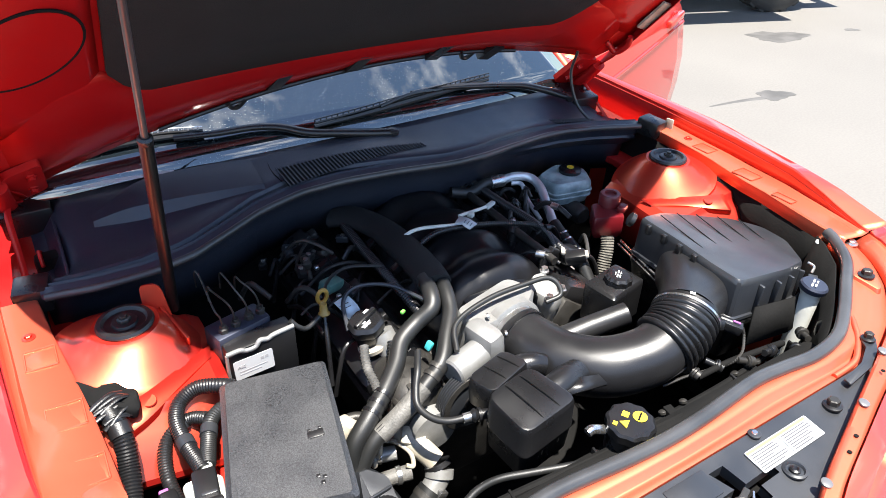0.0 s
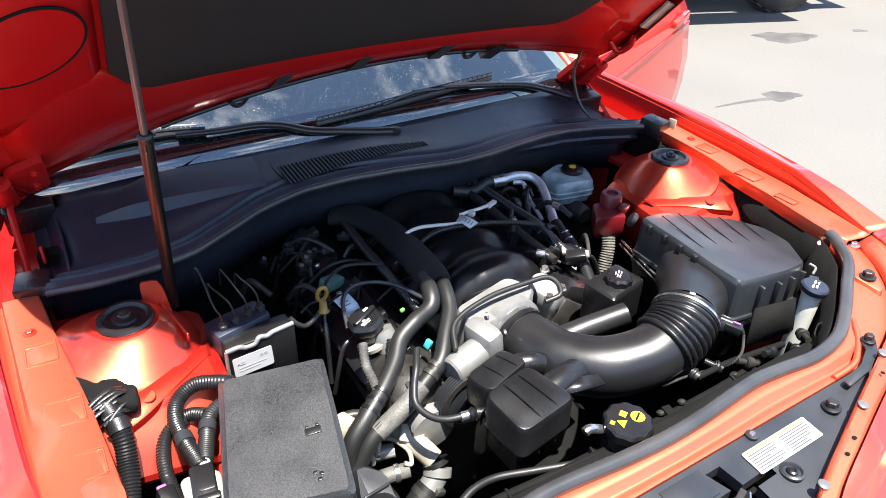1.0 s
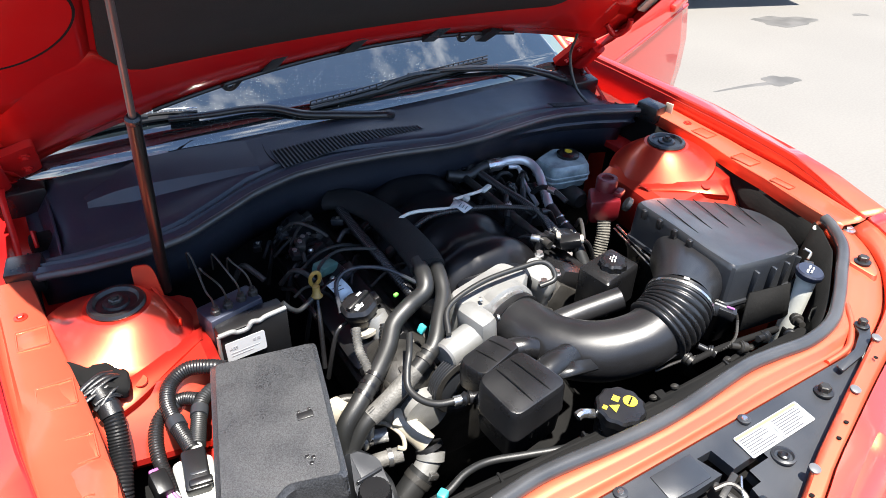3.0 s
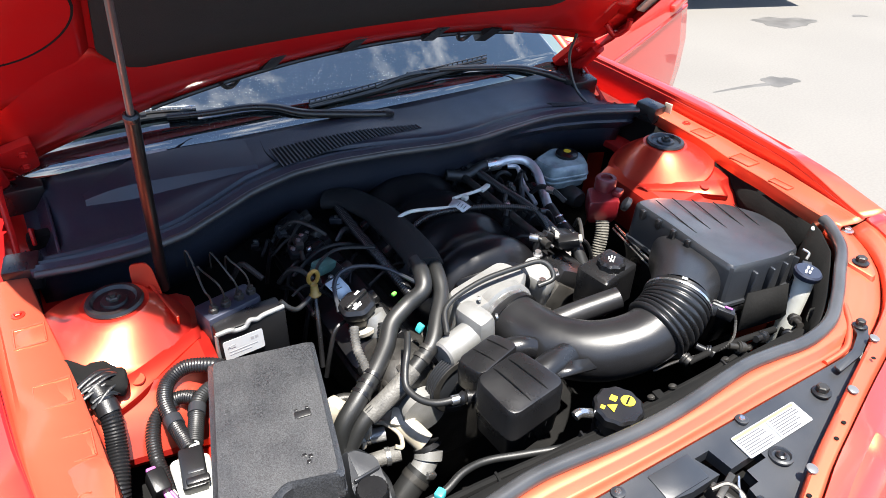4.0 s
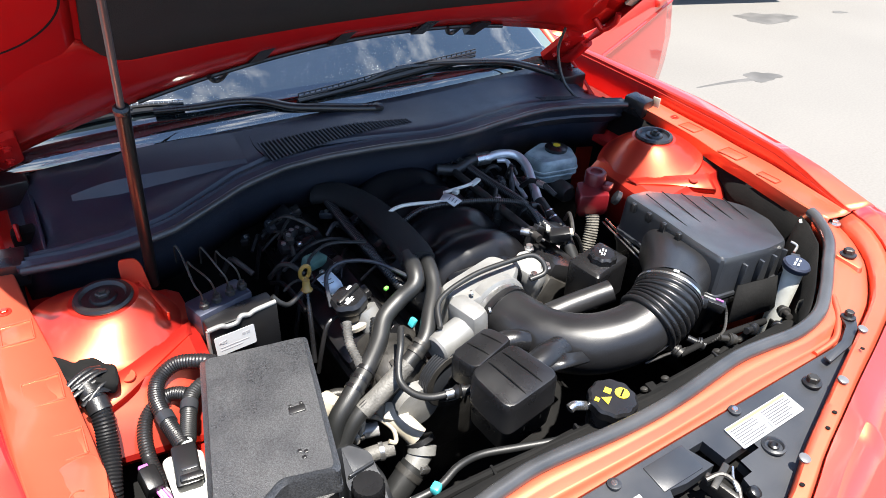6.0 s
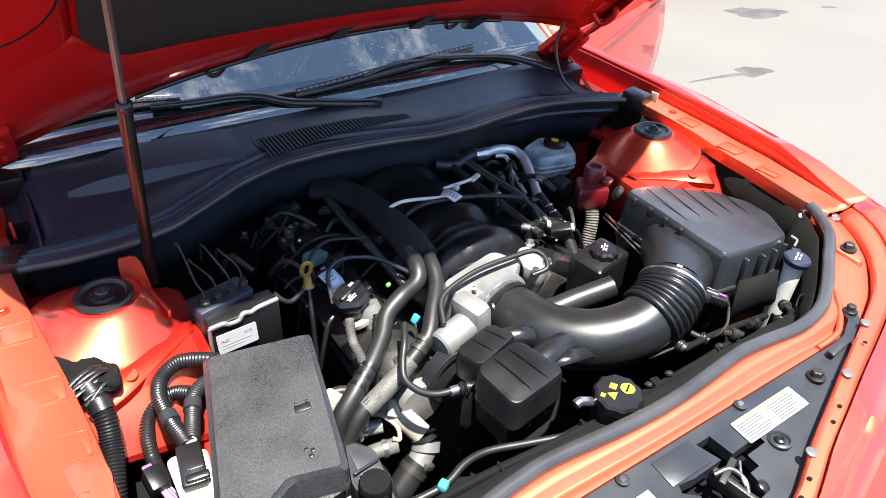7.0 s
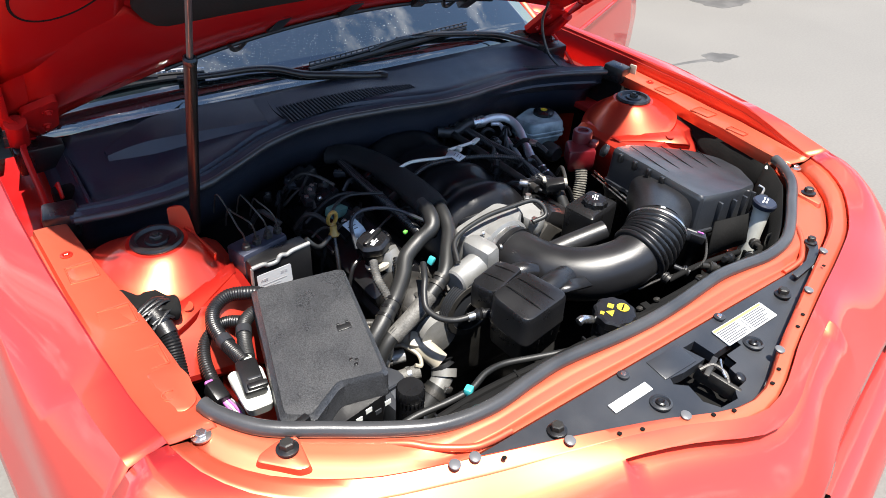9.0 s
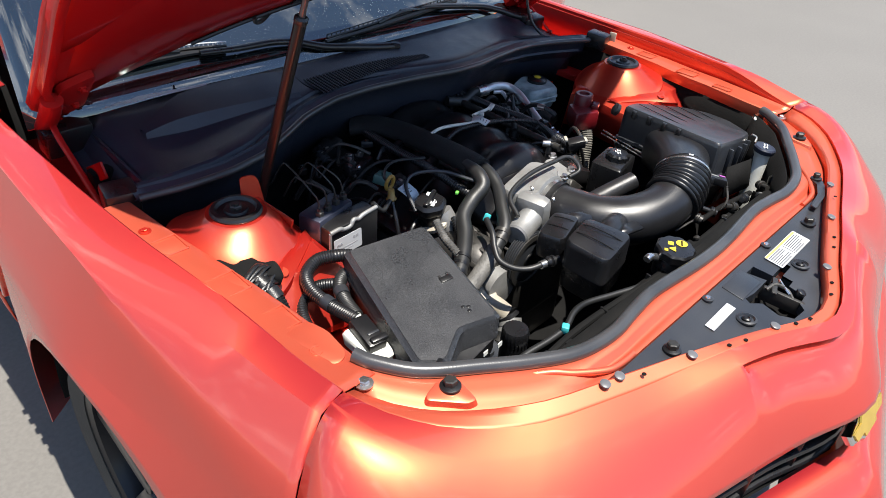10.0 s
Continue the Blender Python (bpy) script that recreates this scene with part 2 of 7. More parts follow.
def slab(outline, z0, z1, bevel=0.0, bm=None, plane=None, seg=2):
    """A plate from an outline in plan; plane(x, y) is added to its height."""
    bm = bm or bmesh.new()
    low = [bm.verts.new((x, y, z0)) for x, y in outline]
    high = [bm.verts.new((x, y, z1)) for x, y in outline]
    n = len(outline)
    top = bm.faces.new(high)
    bm.faces.new(list(reversed(low)))
    for k in range(n):
        bm.faces.new((low[k], low[(k + 1) % n], high[(k + 1) % n], high[k]))
    made = low + high
    if bevel:
        res = bmesh.ops.bevel(bm, geom=list(top.edges), offset=bevel, segments=seg, profile=0.5, affect='EDGES')
        made = [v for v in set(low + high) | {v for f in res["faces"] for v in f.verts} if v.is_valid]
    if plane:
        for v in made:
            v.co.z += plane(v.co.x, v.co.y)
    return bm


def place(bm, m):
    bmesh.ops.transform(bm, matrix=m, verts=bm.verts)
    return bm


def ring(n, r, cx=0, cy=0, sx=1.0, sy=1.0, start=0.0):
    return [(cx + r * sx * math.cos(start + 2 * math.pi * k / n), cy + r * sy * math.sin(start + 2 * math.pi * k / n)) for k in range(n)]


def table(rows, t):
    """Values read off a table of (t, value, ...) rows, smoothly."""
    ts = [r[0] for r in rows]
    return [float(np.interp(t, ts, [r[i] for r in rows])) for i in range(1, len(rows[0]))]


def glide(rows, t):
    """The same with a cubic through the rows, for skins that shine."""
    ts = [r[0] for r in rows]
    t = min(max(t, ts[0]), ts[-1])
    k = max(0, min(len(ts) - 2, int(np.searchsorted(ts, t, side="right")) - 1))
    h = ts[k + 1] - ts[k]
    f = (t - ts[k]) / h

    def slope(i, c):
        if i in (0, len(ts) - 1):
            return 0.0 if i == 0 else (rows[i][c] - rows[i - 1][c]) / (ts[i] - ts[i - 1])
        return (rows[i + 1][c] - rows[i - 1][c]) / (ts[i + 1] - ts[i - 1])
    out = []
    for c in range(1, len(rows[0])):
        a, b, ma, mb = rows[k][c], rows[k + 1][c], slope(k, c) * h, slope(k + 1, c) * h
        out.append(a + ma * f + (3 * (b - a) - 2 * ma - mb) * f * f + (ma + mb - 2 * (b - a)) * f ** 3)
    return out


def ease(v):
    v = min(1.0, max(0.0, v))
    return v * v * (3 - 2 * v)


def lettering(text, size, m, material, parent, name="lettering", depth=0.0006):
    cu = bpy.data.curves.new(name, 'FONT')
    cu.body, cu.size, cu.extrude = text, size, depth
    cu.align_x, cu.align_y = 'CENTER', 'CENTER'
    tmp = new(name, cu)
    me = bpy.data.meshes.new_from_object(tmp.evaluated_get(bpy.context.evaluated_depsgraph_get()))
    bpy.data.objects.remove(tmp)
    bpy.data.curves.remove(cu)
    bm = bmesh.new()
    bm.from_mesh(me)
    bpy.data.meshes.remove(me)
    place(bm, m)
    return part(name, bm, material, parent, smooth=0)


def bolt(at, axis=(0, 0, 1), r=0.008, h=0.006, flange=1.5, name="bolt", parent=None, material=None, label=""):
    bm = lathe([(r * flange, 0), (r * flange, h * 0.3), (r * 1.05, h * 0.4)], at, axis, 16)
    lathe([(r, h * 0.35), (r, h * 0.9), (r * 0.85, h)], at, axis, 6, bm)
    return part(name, bm, material or STEEL, parent, label, smooth=30)

# ---- ground ----
bm = bmesh.new()
STEPS = [-400, -120, -40, -15, -6, -3, -1.5, 0, 1.5, 3, 4.5, 6, 8, 12, 20, 45, 130, 400]
sheet([[(x, y, 0.0) for x in STEPS] for y in STEPS], bm)
ground = part("ground", bm, GROUND, None, smooth=0)
tagged(ground, "pale sunlit asphalt of a car park", "ground", kind="structure")


def stain(cx, cy, a, b, turn, seed):
    rnd = random.Random(seed)
    pts = []
    for k in range(36):
        t = 2 * math.pi * k / 36
        r = 1 + 0.16 * math.sin(3 * t + seed) + 0.09 * math.sin(7 * t + 2 * seed) + rnd.uniform(-0.06, 0.06)
        x, y = a * r * math.cos(t), b * r * math.sin(t)
        pts.append((cx + x * math.cos(turn) - y * math.sin(turn), cy + x * math.sin(turn) + y * math.cos(turn)))
    ob = part("oil_stain", slab(pts, 0.0002, 0.0012), STAIN, None, smooth=0)
    return tagged(ob, "dark damp oil stain soaked into pale asphalt", "stain", "stains on the asphalt", "structure")


stain(4.99, 2.52, 0.27, 0.15, -0.35, 1)
stain(3.70, 1.615, 0.135, 0.085, -0.2, 2)
stain(5.78, 2.34, 0.07, 0.035, -0.4, 3)
run = part("oil_streak", tube([(3.62, 1.61, 0.0), (3.38, 1.66, 0.0), (3.12, 1.69, 0.0)], lambda t: 0.028 * (1 - 0.7 * t), 8, 6, flat=0.03), STAIN, None)
tagged(run, "thin dark streak running from an oil stain", "stain", "stains on the asphalt", "structure")

# ---- the car's painted body ----
XC = -0.012
car = thing("car", (0, 0, 0), "red two-door sports coupe with its hood propped open", "car")


def PZ(y):
    """Height of the front panels, which fall away towards the nose."""
    return 0.950 + 0.1 * y


# rail inner edge, rail outer edge, fender crest, flank: half-widths along the car
FEND = [(-0.62, 0.695, 0.722, 0.850, 0.925), (-0.47, 0.695, 0.735, 0.866, 0.938), (-0.38, 0.695, 0.756, 0.880, 0.950), (-0.28, 0.702, 0.772, 0.893, 0.953), (-0.16, 0.713, 0.786, 0.901, 0.957),
        (-0.04, 0.729, 0.799, 0.904, 0.960), (0.07, 0.743, 0.806, 0.904, 0.958), (0.16, 0.752, 0.811, 0.902, 0.955), (0.45, 0.750, 0.820, 0.893, 0.948), (1.0, 0.74, 0.82, 0.885, 0.945)]
# front bumper fascia: its upper edge, its lower edge, and heights with roundness
FA = [(0.0, 0.0, -0.838), (0.2, 0.17, -0.782), (0.38, 0.32, -0.730), (0.55, 0.45, -0.686), (0.68, 0.56, -0.645), (0.82, 0.66, -0.578), (0.92, 0.712, -0.515), (1.0, 0.735, -0.462)]
FB = [(0.0, 0.0, -0.978), (0.2, 0.205, -0.920), (0.38, 0.40, -0.872), (0.55, 0.60, -0.825), (0.68, 0.75, -0.770), (0.82, 0.855, -0.695), (0.92, 0.893, -0.610), (1.0, 0.893, -0.530)]
FZ = [(0.0, 0.880, 0.757, 1.6), (0.15, 0.886, 0.758, 2.4), (0.28, 0.892, 0.760, 2.8), (0.45, 0.896, 0.765, 2.2), (0.6, 0.898, 0.775, 2.2), (0.8, 0.900, 0.79, 3.2), (0.92, 0.900, 0.80, 5.5), (1.0, 0.900, 0.80, 7.5)]


STRIP = 0.17


def fascia(u, k):
    """The bumper skin; its edge is a low strip with a riser behind the clips."""
    a, b = (glide([(-r[0], -r[1], r[2]) for r in rows[:0:-1]] + rows, abs(u)) for rows in (FA, FB))
    x = a[0] + (b[0] - a[0]) * k * (1 - 0.22 * ease((u - 0.55) / 0.45))
    y = a[1] + (b[1] - a[1]) * k
    za, zb, p = glide([(-r[0], *r[1:]) for r in FZ[:0:-1]] + FZ, abs(u))
    corner = ease((abs(u) - 0.66) / 0.34)
    centre = ease((0.50 - abs(u)) / 0.26)
    fall = 0.62 * k + 0.10 * k * k + 0.28 * k ** 6
    fall += (k ** p - fall) * max(corner, centre)
    z = za - (za - zb) * fall + 0.034 * corner * math.sin(math.pi * min(1.0, k * 1.15))
    if k > STRIP + 0.001:
        z += 0.010 * (1 - 0.6 * corner) * (1 - ease((k - 0.3) / 0.65))
    if abs(u) < 0.285 and k > 0.36:
        z -= 0.014 * max(0.0, 1 - (k - 0.36) / 0.45) * min(1.0, (0.285 - abs(u)) / 0.012)
        if k < 0.361:
            y += 0.010
    return Vector((XC + math.copysign(x, u), y, z))


def rails(y, side):
    """Rail edges, crest and flank; the driver's rail lies a little further out."""
    ri, ro, cr, fl = table(FEND, y)
    if side > 0:
        out = 0.022 * min(1.0, max(0.0, (y + 0.44) / 0.2))
        lip, narrow, crest = table([(-0.47, 0.0, 0.022, 0.035), (-0.38, 0.0, 0.030, 0.035), (-0.28, 0.0, 0.026, 0.028), (-0.16, 0.0, 0.010, 0.019), (-0.03, 0.012, -0.003, 0.016), (0.12, 0.0, 0.0, 0.014)], y)
        return ri + out + lip, ro + out - narrow, cr - crest, fl - crest
    return ri, ro, cr, fl


def rail_z(y, side):
    """Height of the flat rail inside the fender."""
    return 0.903 + 0.006 * min(1.0, max(0.0, y / 0.2)) + (0.013 if side > 0 else 0.0)


def fender_row(y, side):
    ri, ro, cr, fl = rails(y, side)
    low = 0.29
    if abs(y + 0.04) < 0.395:
        low = 0.355 + math.sqrt(0.395 ** 2 - (y + 0.04) ** 2)
    zl = rail_z(y, side)
    sunk = 0.09 * min(1.0, max(0.0, (y - 0.165) / 0.02))
    rise = min(1.0, max(0.0, (y + 0.62) / 0.30))
    zc = 0.925 + 0.032 * rise + 0.008 * max(0.0, y)
    ze = zl + (zc - 0.001 - zl) * (0.35 + 0.65 * min(1.0, max(0.0, (y + 0.46) / 0.2)))
    zm = zl + (ze - zl) * 0.62
    z0 = 0.783 + 0.02 * max(0.0, y)
    prof = [(ri, zl - 0.030), (ri + 0.002, zl - 0.002), (ri + 0.005, zl), (ro - 0.002, zl + 0.001), (ro + 0.002, zl - 0.010), (ro + 0.013, zl - 0.010), (ro + 0.013, zm), (ro + 0.016, zm + 0.001), (ro + 0.015, ze - 0.003), (ro + 0.018, ze),
            ((ro + cr) / 2 + 0.008, zc), (cr - 0.004, zc - 0.0005), (cr + 0.004, zc - 0.004), (cr + 0.22 * (fl - cr), zc - 0.040), (cr + 0.58 * (fl - cr), zc - 0.100), (fl, z0)]
    prof = [(a, z - sunk) for a, z in prof[:6]] + prof[6:]
    for k in range(1, 7):
        z = z0 + (low - z0) * k / 6
        bulge = 0.012 if abs(y + 0.04) < 0.41 else -0.060
        prof.append((fl + bulge * (k / 6), z))
    return [Vector((XC + side * s, y, z)) for s, z in prof]


def fender_blend(y, side):
    """The fender's section, drawn to the fascia's end at the front so that both lie flush."""
    row, base = fender_row(y, side), fender_row(-0.46, side)
    w = min(1.0, max(0.0, (0.06 - y) / 0.52))
    w = w * w * (3 - 2 * w)
    last = None
    for j, k in zip(range(3, 16), (0.10, 0.160, 0.165, 0.167, 0.169, 0.173, 0.19, 0.50, 0.84, 0.90, 0.95, 0.98, 1.0)):
        last = fascia(side, k) + Vector((0, 0.0028, 0.0)) - base[j]
        row[j] += last * w
    for j in range(16, 22):
        row[j] += last * w * (1 - (j - 15) / 7)
    return row


FY = [-0.46, -0.44, -0.42, -0.40, -0.37, -0.33, -0.29, -0.24, -0.18, -0.12, -0.06, 0.0, 0.06, 0.12, 0.163, 0.187, 0.24, 0.28, 0.31, 0.335, 0.35, 0.36, 0.42, 0.50, 0.60, 0.70]
for side in (-1, 1):
    f = part("fender", sheet([fender_blend(y, side)[5:] for y in FY]), PAINT, car, smooth=36)
    solid(f, 0.0022, 0)
    solid(part("fender_rail", sheet([fender_blend(y, side)[:6] for y in FY if y < 0.19]), PAINT_LIT, car, "flat red flange inside the fender", smooth=36), 0.0022, 0)
    # squares of the hood bumper pads along the rail
    for y, w in ((-0.008, 0.050), (-0.162, 0.055), (-0.283, 0.050)):
        ri, ro, cr, fl = rails(y, side)
        zr = rail_z(y, side)
        x0, x1 = XC + side * (ri + 0.009), XC + side * (ro - 0.014)
        part("rail_pad", box(((x0 + x1) / 2, y, zr + 0.0005), (abs(x1 - x0), w, 0.0030), 0.0008), PAINT_LIT, f)
        zt = zr + 0.0026
        part("pad_rim", tube([(x0, y - w / 2, zt), (x1, y - w / 2, zt), (x1, y + w / 2, zt), (x0, y + w / 2, zt), (x0, y - w / 2, zt)], 0.0018, 6, 1, smooth_path=False), PAINT_LIT, f)
    ri, ro, cr, fl = table(FEND, 0.05)
    part("hinge_well", box((XC + side * 0.782, 0.452, 0.797), (0.136, 0.54, 0.02), 0.003), PAINT_SHADE, car)
    bolt((XC + side * (0.776 if side < 0 else 0.800), 0.055, rail_z(0.055, side) + 0.001), r=0.006, h=0.006, flange=1.8, name="screw", parent=f, material=PAINT_IN)
    # black wheel arch liner
    rows = []
    for k in range(19):
        a = math.pi * k / 18
        y, z = -0.04 + 0.385 * math.cos(a), 0.355 + 0.385 * math.sin(a)
        rows.append([(XC + side * s, y, z) for s in (0.925, 0.80, 0.62)])
    part("wheel_arch_liner", sheet(rows), DEEP, car)

# invented raised bars standing in for a reflection in the flank behind the wheel
for side in (-1, 1):
    for k in range(5):
        y = 0.36 + 0.045 * k
        part("gill", box((XC + side * 0.952, y + 0.02, 0.70 + 0.006 * k), (0.012, 0.012, 0.13 - 0.012 * k), 0.003, (22, 0, 0)), PAINT, car)

# doors, sills, rear body, roof: plain shell
for side in (-1, 1):
    rows = []
    for y in (0.70, 0.78, 0.95, 1.3, 1.7, 2.0, 2.4, 2.7, 3.1, 3.4, 3.6):
        crest = 0.945 + 0.03 * min(1, max(0, (y - 1.6)))
        w = 0.93 + 0.02 * min(1, max(0, y - 1.2)) - 0.10 * max(0, y - 2.9)
        rows.append([(XC + side * (w - 0.16), y, crest + 0.012), (XC + side * (w - 0.06), y, crest), (XC + side * w, y, 0.84), (XC + side * (w + 0.01), y, 0.62), (XC + side * (w - 0.02), y, 0.35), (XC + side * (w - 0.06), y, 0.20)])
    if side < 0:
        solid(part("door_and_quarter_panel", sheet(rows), PAINT, car), 0.004)
    else:
        solid(part("door_and_quarter_panel", sheet([r for r in rows if r[0][1] >= 1.9]), PAINT, car), 0.004)
        solid(part("sill", sheet([r[3:6] for r in rows[:6]]), PAINT, car), 0.004)
# roof and pillars
rows = []
for y, z, w in ((1.18, 1.325, 0.63), (1.45, 1.368, 0.63), (1.9, 1.372, 0.62), (2.3, 1.33, 0.58)):
    rows.append([(XC + w * u, y, z - 0.045 * u * u) for u in (-1, -0.8, -0.5, 0, 0.5, 0.8, 1)])
solid(part("roof", sheet(rows), PAINT, car), 0.004)
rows = [[(XC + 0.53 * u, 2.3, 1.33 - 0.045 * u * u) for u in (-1, -0.5, 0, 0.5, 1)], [(XC + 0.68 * u, 3.0, 1.02) for u in (-1, -0.5, 0, 0.5, 1)]]
part("rear_window", sheet(rows), GLASS, car)
rows = [[(XC + w * u, y, z) for u in (-1, -0.5, 0, 0.5, 1)] for y, z, w in ((2.98, 1.02, 0.78), (3.3, 1.01, 0.78), (3.56, 1.0, 0.76), (3.62, 0.97, 0.76))]
solid(part("trunk_lid", sheet(rows), PAINT, car), 0.004)
rows = [[(XC + w * u, y - 0.05 * u * u, z) for u in (-1, -0.5, 0, 0.5, 1)] for y, z, w in ((3.625, 0.97, 0.80), (3.68, 0.80, 0.86), (3.72, 0.55, 0.88), (3.66, 0.30, 0.86), (3.55, 0.20, 0.80))]
solid(part("rear_bumper", sheet(rows), PAINT, car), 0.004)
for side in (-1, 1):
    rows = [[(XC + side * 0.58, 2.3, 1.285), (XC + side * 0.70, 2.98, 1.02), (XC + side * 0.76, 3.56, 1.0)], [(XC + side * 0.80, 2.38, 0.985), (XC + side * 0.80, 2.98, 0.985), (XC + side * 0.78, 3.58, 0.985)]]
    solid(part("rear_pillar", sheet(rows), PAINT, car), 0.004)
for side in (-1, 1):
    part("a_pillar", tube([(XC + side * 0.835, 0.60, 0.945), (XC + side * 0.785, 0.80, 1.09), (XC + side * 0.668, 1.15, 1.285), (XC + side * 0.62, 1.3, 1.325)], 0.020, 10, 6), PAINT, car)
    rows = [[(XC + side * 0.665, 1.18, 1.285), (XC + side * 0.64, 1.7, 1.335), (XC + side * 0.60, 2.3, 1.29)], [(XC + side * 0.82, 0.68, 0.950), (XC + side * 0.82, 1.6, 0.965), (XC + side * 0.80, 2.4, 0.99)]]
    if side < 0:
        part("side_window", sheet(rows), GLASS, car)
part("cabin", box((XC, 1.75, 0.66), (1.45, 1.9, 0.55), 0.05), INTERIOR, car)

# windscreen
def screen(u, v):
    """u across -1..1, v from the base up 0..1."""
    w = 0.80 - 0.16 * v
    base_y, base_z = 0.362 + 0.140 * u * u, 0.984 - 0.052 * u * u
    y = base_y + v * (1.225 - 0.02 * u * u - base_y)
    z = base_z + v * (1.337 - 0.045 * u * u - base_z) + 0.035 * math.sin(math.pi * v)
    return (XC + u * w, y, z)


rows = [[screen(-1 + 2 * i / 24, j / 12) for i in range(25)] for j in range(13)]
glass = solid(part("windscreen", sheet(rows), GLASS, car, "tinted windscreen speckled with dried water spots", smooth=80), 0.005)
# dried drops on the glass
rnd = random.Random(4)
bm = bmesh.new()
for k in range(3600):
    u, v = rnd.uniform(-0.97, 0.3 if k % 3 else 0.8), 0.01 + 0.42 * rnd.random() ** 2
    p = Vector(screen(u, v)) + Vector((0, -0.002, 0.0045))
    r = rnd.uniform(0.0002, 0.00062)
    vs = [bm.verts.new(p + Vector((r * math.cos(a), r * 0.9 * math.sin(a), r * 0.45 * math.sin(a)))) for a in (0.0, 1.26, 2.51, 3.77, 5.03)]
    bm.faces.new(vs)
drops = part("water_spots", bm, WHITE, glass, smooth=0)
tagged(drops, kind="stuff")

# front bumper fascia
KS = [0.012, 0.06, 0.12, 0.168, 0.172, 0.18, 0.24, 0.34, 0.36, 0.3601, 0.40, 0.47, 0.54, 0.66, 0.76, 0.85, 0.92, 0.97, 1.0]
US = sorted({i / 24 for i in range(-24, 25)} | {-0.285, -0.273, 0.273, 0.285})

rows = [[fascia(u, 0.0) + Vector((0, 0.003, -0.030)) for u in US], [fascia(u, 0.0) + Vector((0, 0.002, -0.004)) for u in US]]
for k in KS:
    rows.append([fascia(u, k) for u in US])
fas = solid(part("front_fascia", sheet(rows[5:]), PAINT, car, smooth=50), 0.003)
solid(part("fascia_strip", sheet(rows[:6]), PAINT_LIT, fas, smooth=50), 0.003)
# grille, headlights and lower fascia
rows = []
for k in range(7):
    t = k / 6
    row = []
    for u in US:
        b = table(FB, abs(u))
        z = 0.752 - t * 0.14
        inset = 0.05 * math.sin(math.pi * min(1, t * 1.0)) + 0.02
        x, y = b[0] * (1 - 0.02 * t), b[1] + inset
        row.append((XC + math.copysign(x, u), y, z))
    rows.append(row)
part("grille_backing", sheet(rows), DEEP, car)
for z in (0.715, 0.675, 0.635):
    part("grille_bar", tube([(XC + math.copysign(table(FB, abs(u))[0], u), table(FB, abs(u))[1] + 0.03, z) for u in (-0.52, -0.38, -0.2, 0, 0.2, 0.38, 0.52)], 0.010, 8, 6, flat=0.8), BLACK, car)
for k in range(9):
    u = -0.48 + 0.12 * k
    b = table(FB, abs(u))
    part("grille_rib", box((XC + math.copysign(b[0], u), b[1] + 0.035, 0.678), (0.014, 0.03, 0.11), 0.003, (0, 0, -40 * u)), BLACK, car)
for side in (-1, 1):
    b = Vector((XC + side * 0.70, -0.775, 0.685))
    part("headlight", lathe([(0.07, -0.02), (0.085, 0.0), (0.075, 0.025), (0.04, 0.04)], b, (side * 0.55, -0.8, 0.1), 24), GLASS, car)
rows = []
for z, off in ((0.640, 0.02), (0.628, -0.02), (0.60, -0.055), (0.55, -0.085), (0.46, -0.10), (0.36, -0.09), (0.28, -0.05), (0.20, 0.02)):
    rows.append([(XC + math.copysign(table(FB, abs(u))[0], u), table(FB, abs(u))[1] + off - 0.015, z) for u in US])
solid(part("lower_fascia", sheet(rows), PAINT, car), 0.003)
for side in (-1, 1):
    rows = []
    for u in (0.58, 0.64, 0.70, 0.76, 0.82, 0.87, 0.92, 0.96, 1.0):
        top, (bx, by) = fascia(side * u, 1.0), table(FB, u)
        rows.append([tuple(top + Vector((0, 0.001, -0.001)))] + [(XC + side * bx, by - off, z) for z, off in ((0.745, 0.010), (0.69, 0.020), (0.645, 0.020))])
    solid(part("fascia_cheek", sheet(rows), PAINT, car), 0.003)
for side in (-1, 1):
    rows = []
    for k in range(6):
        z = 0.79 - k * 0.10
        rows.append([(XC + side * (0.872 + 0.008 * min(k, 2)), -0.69, z - 0.01), (XC + side * (0.890 + 0.006 * min(k, 2)), -0.61, z), (XC + side * (0.896 + 0.008 * min(k, 4)), -0.530, z + 0.004)])
    solid(part("fascia_side", sheet(rows), PAINT, car), 0.003)
# bow-shaped emblem in the grille
bow = [(-0.085, 0.012), (-0.04, 0.014), (-0.036, 0.028), (0.036, 0.028), (0.04, 0.014), (0.085, 0.012), (0.075, -0.012), (0.036, -0.014), (0.032, -0.028), (-0.032, -0.028), (-0.036, -0.014), (-0.075, -0.012)]
bm = place(slab(bow, 0, 0.014, 0.004), pose(XC, -0.968, 0.712, 58, 0, 0))
em = part("grille_emblem", bm, CHROME, car, "chrome and gold emblem")
part("emblem_face", place(slab([(x * 0.86, y * 0.72) for x, y in bow], 0, 0.003), pose(XC, -0.9802, 0.7198, 58, 0, 0)), GOLD, em)

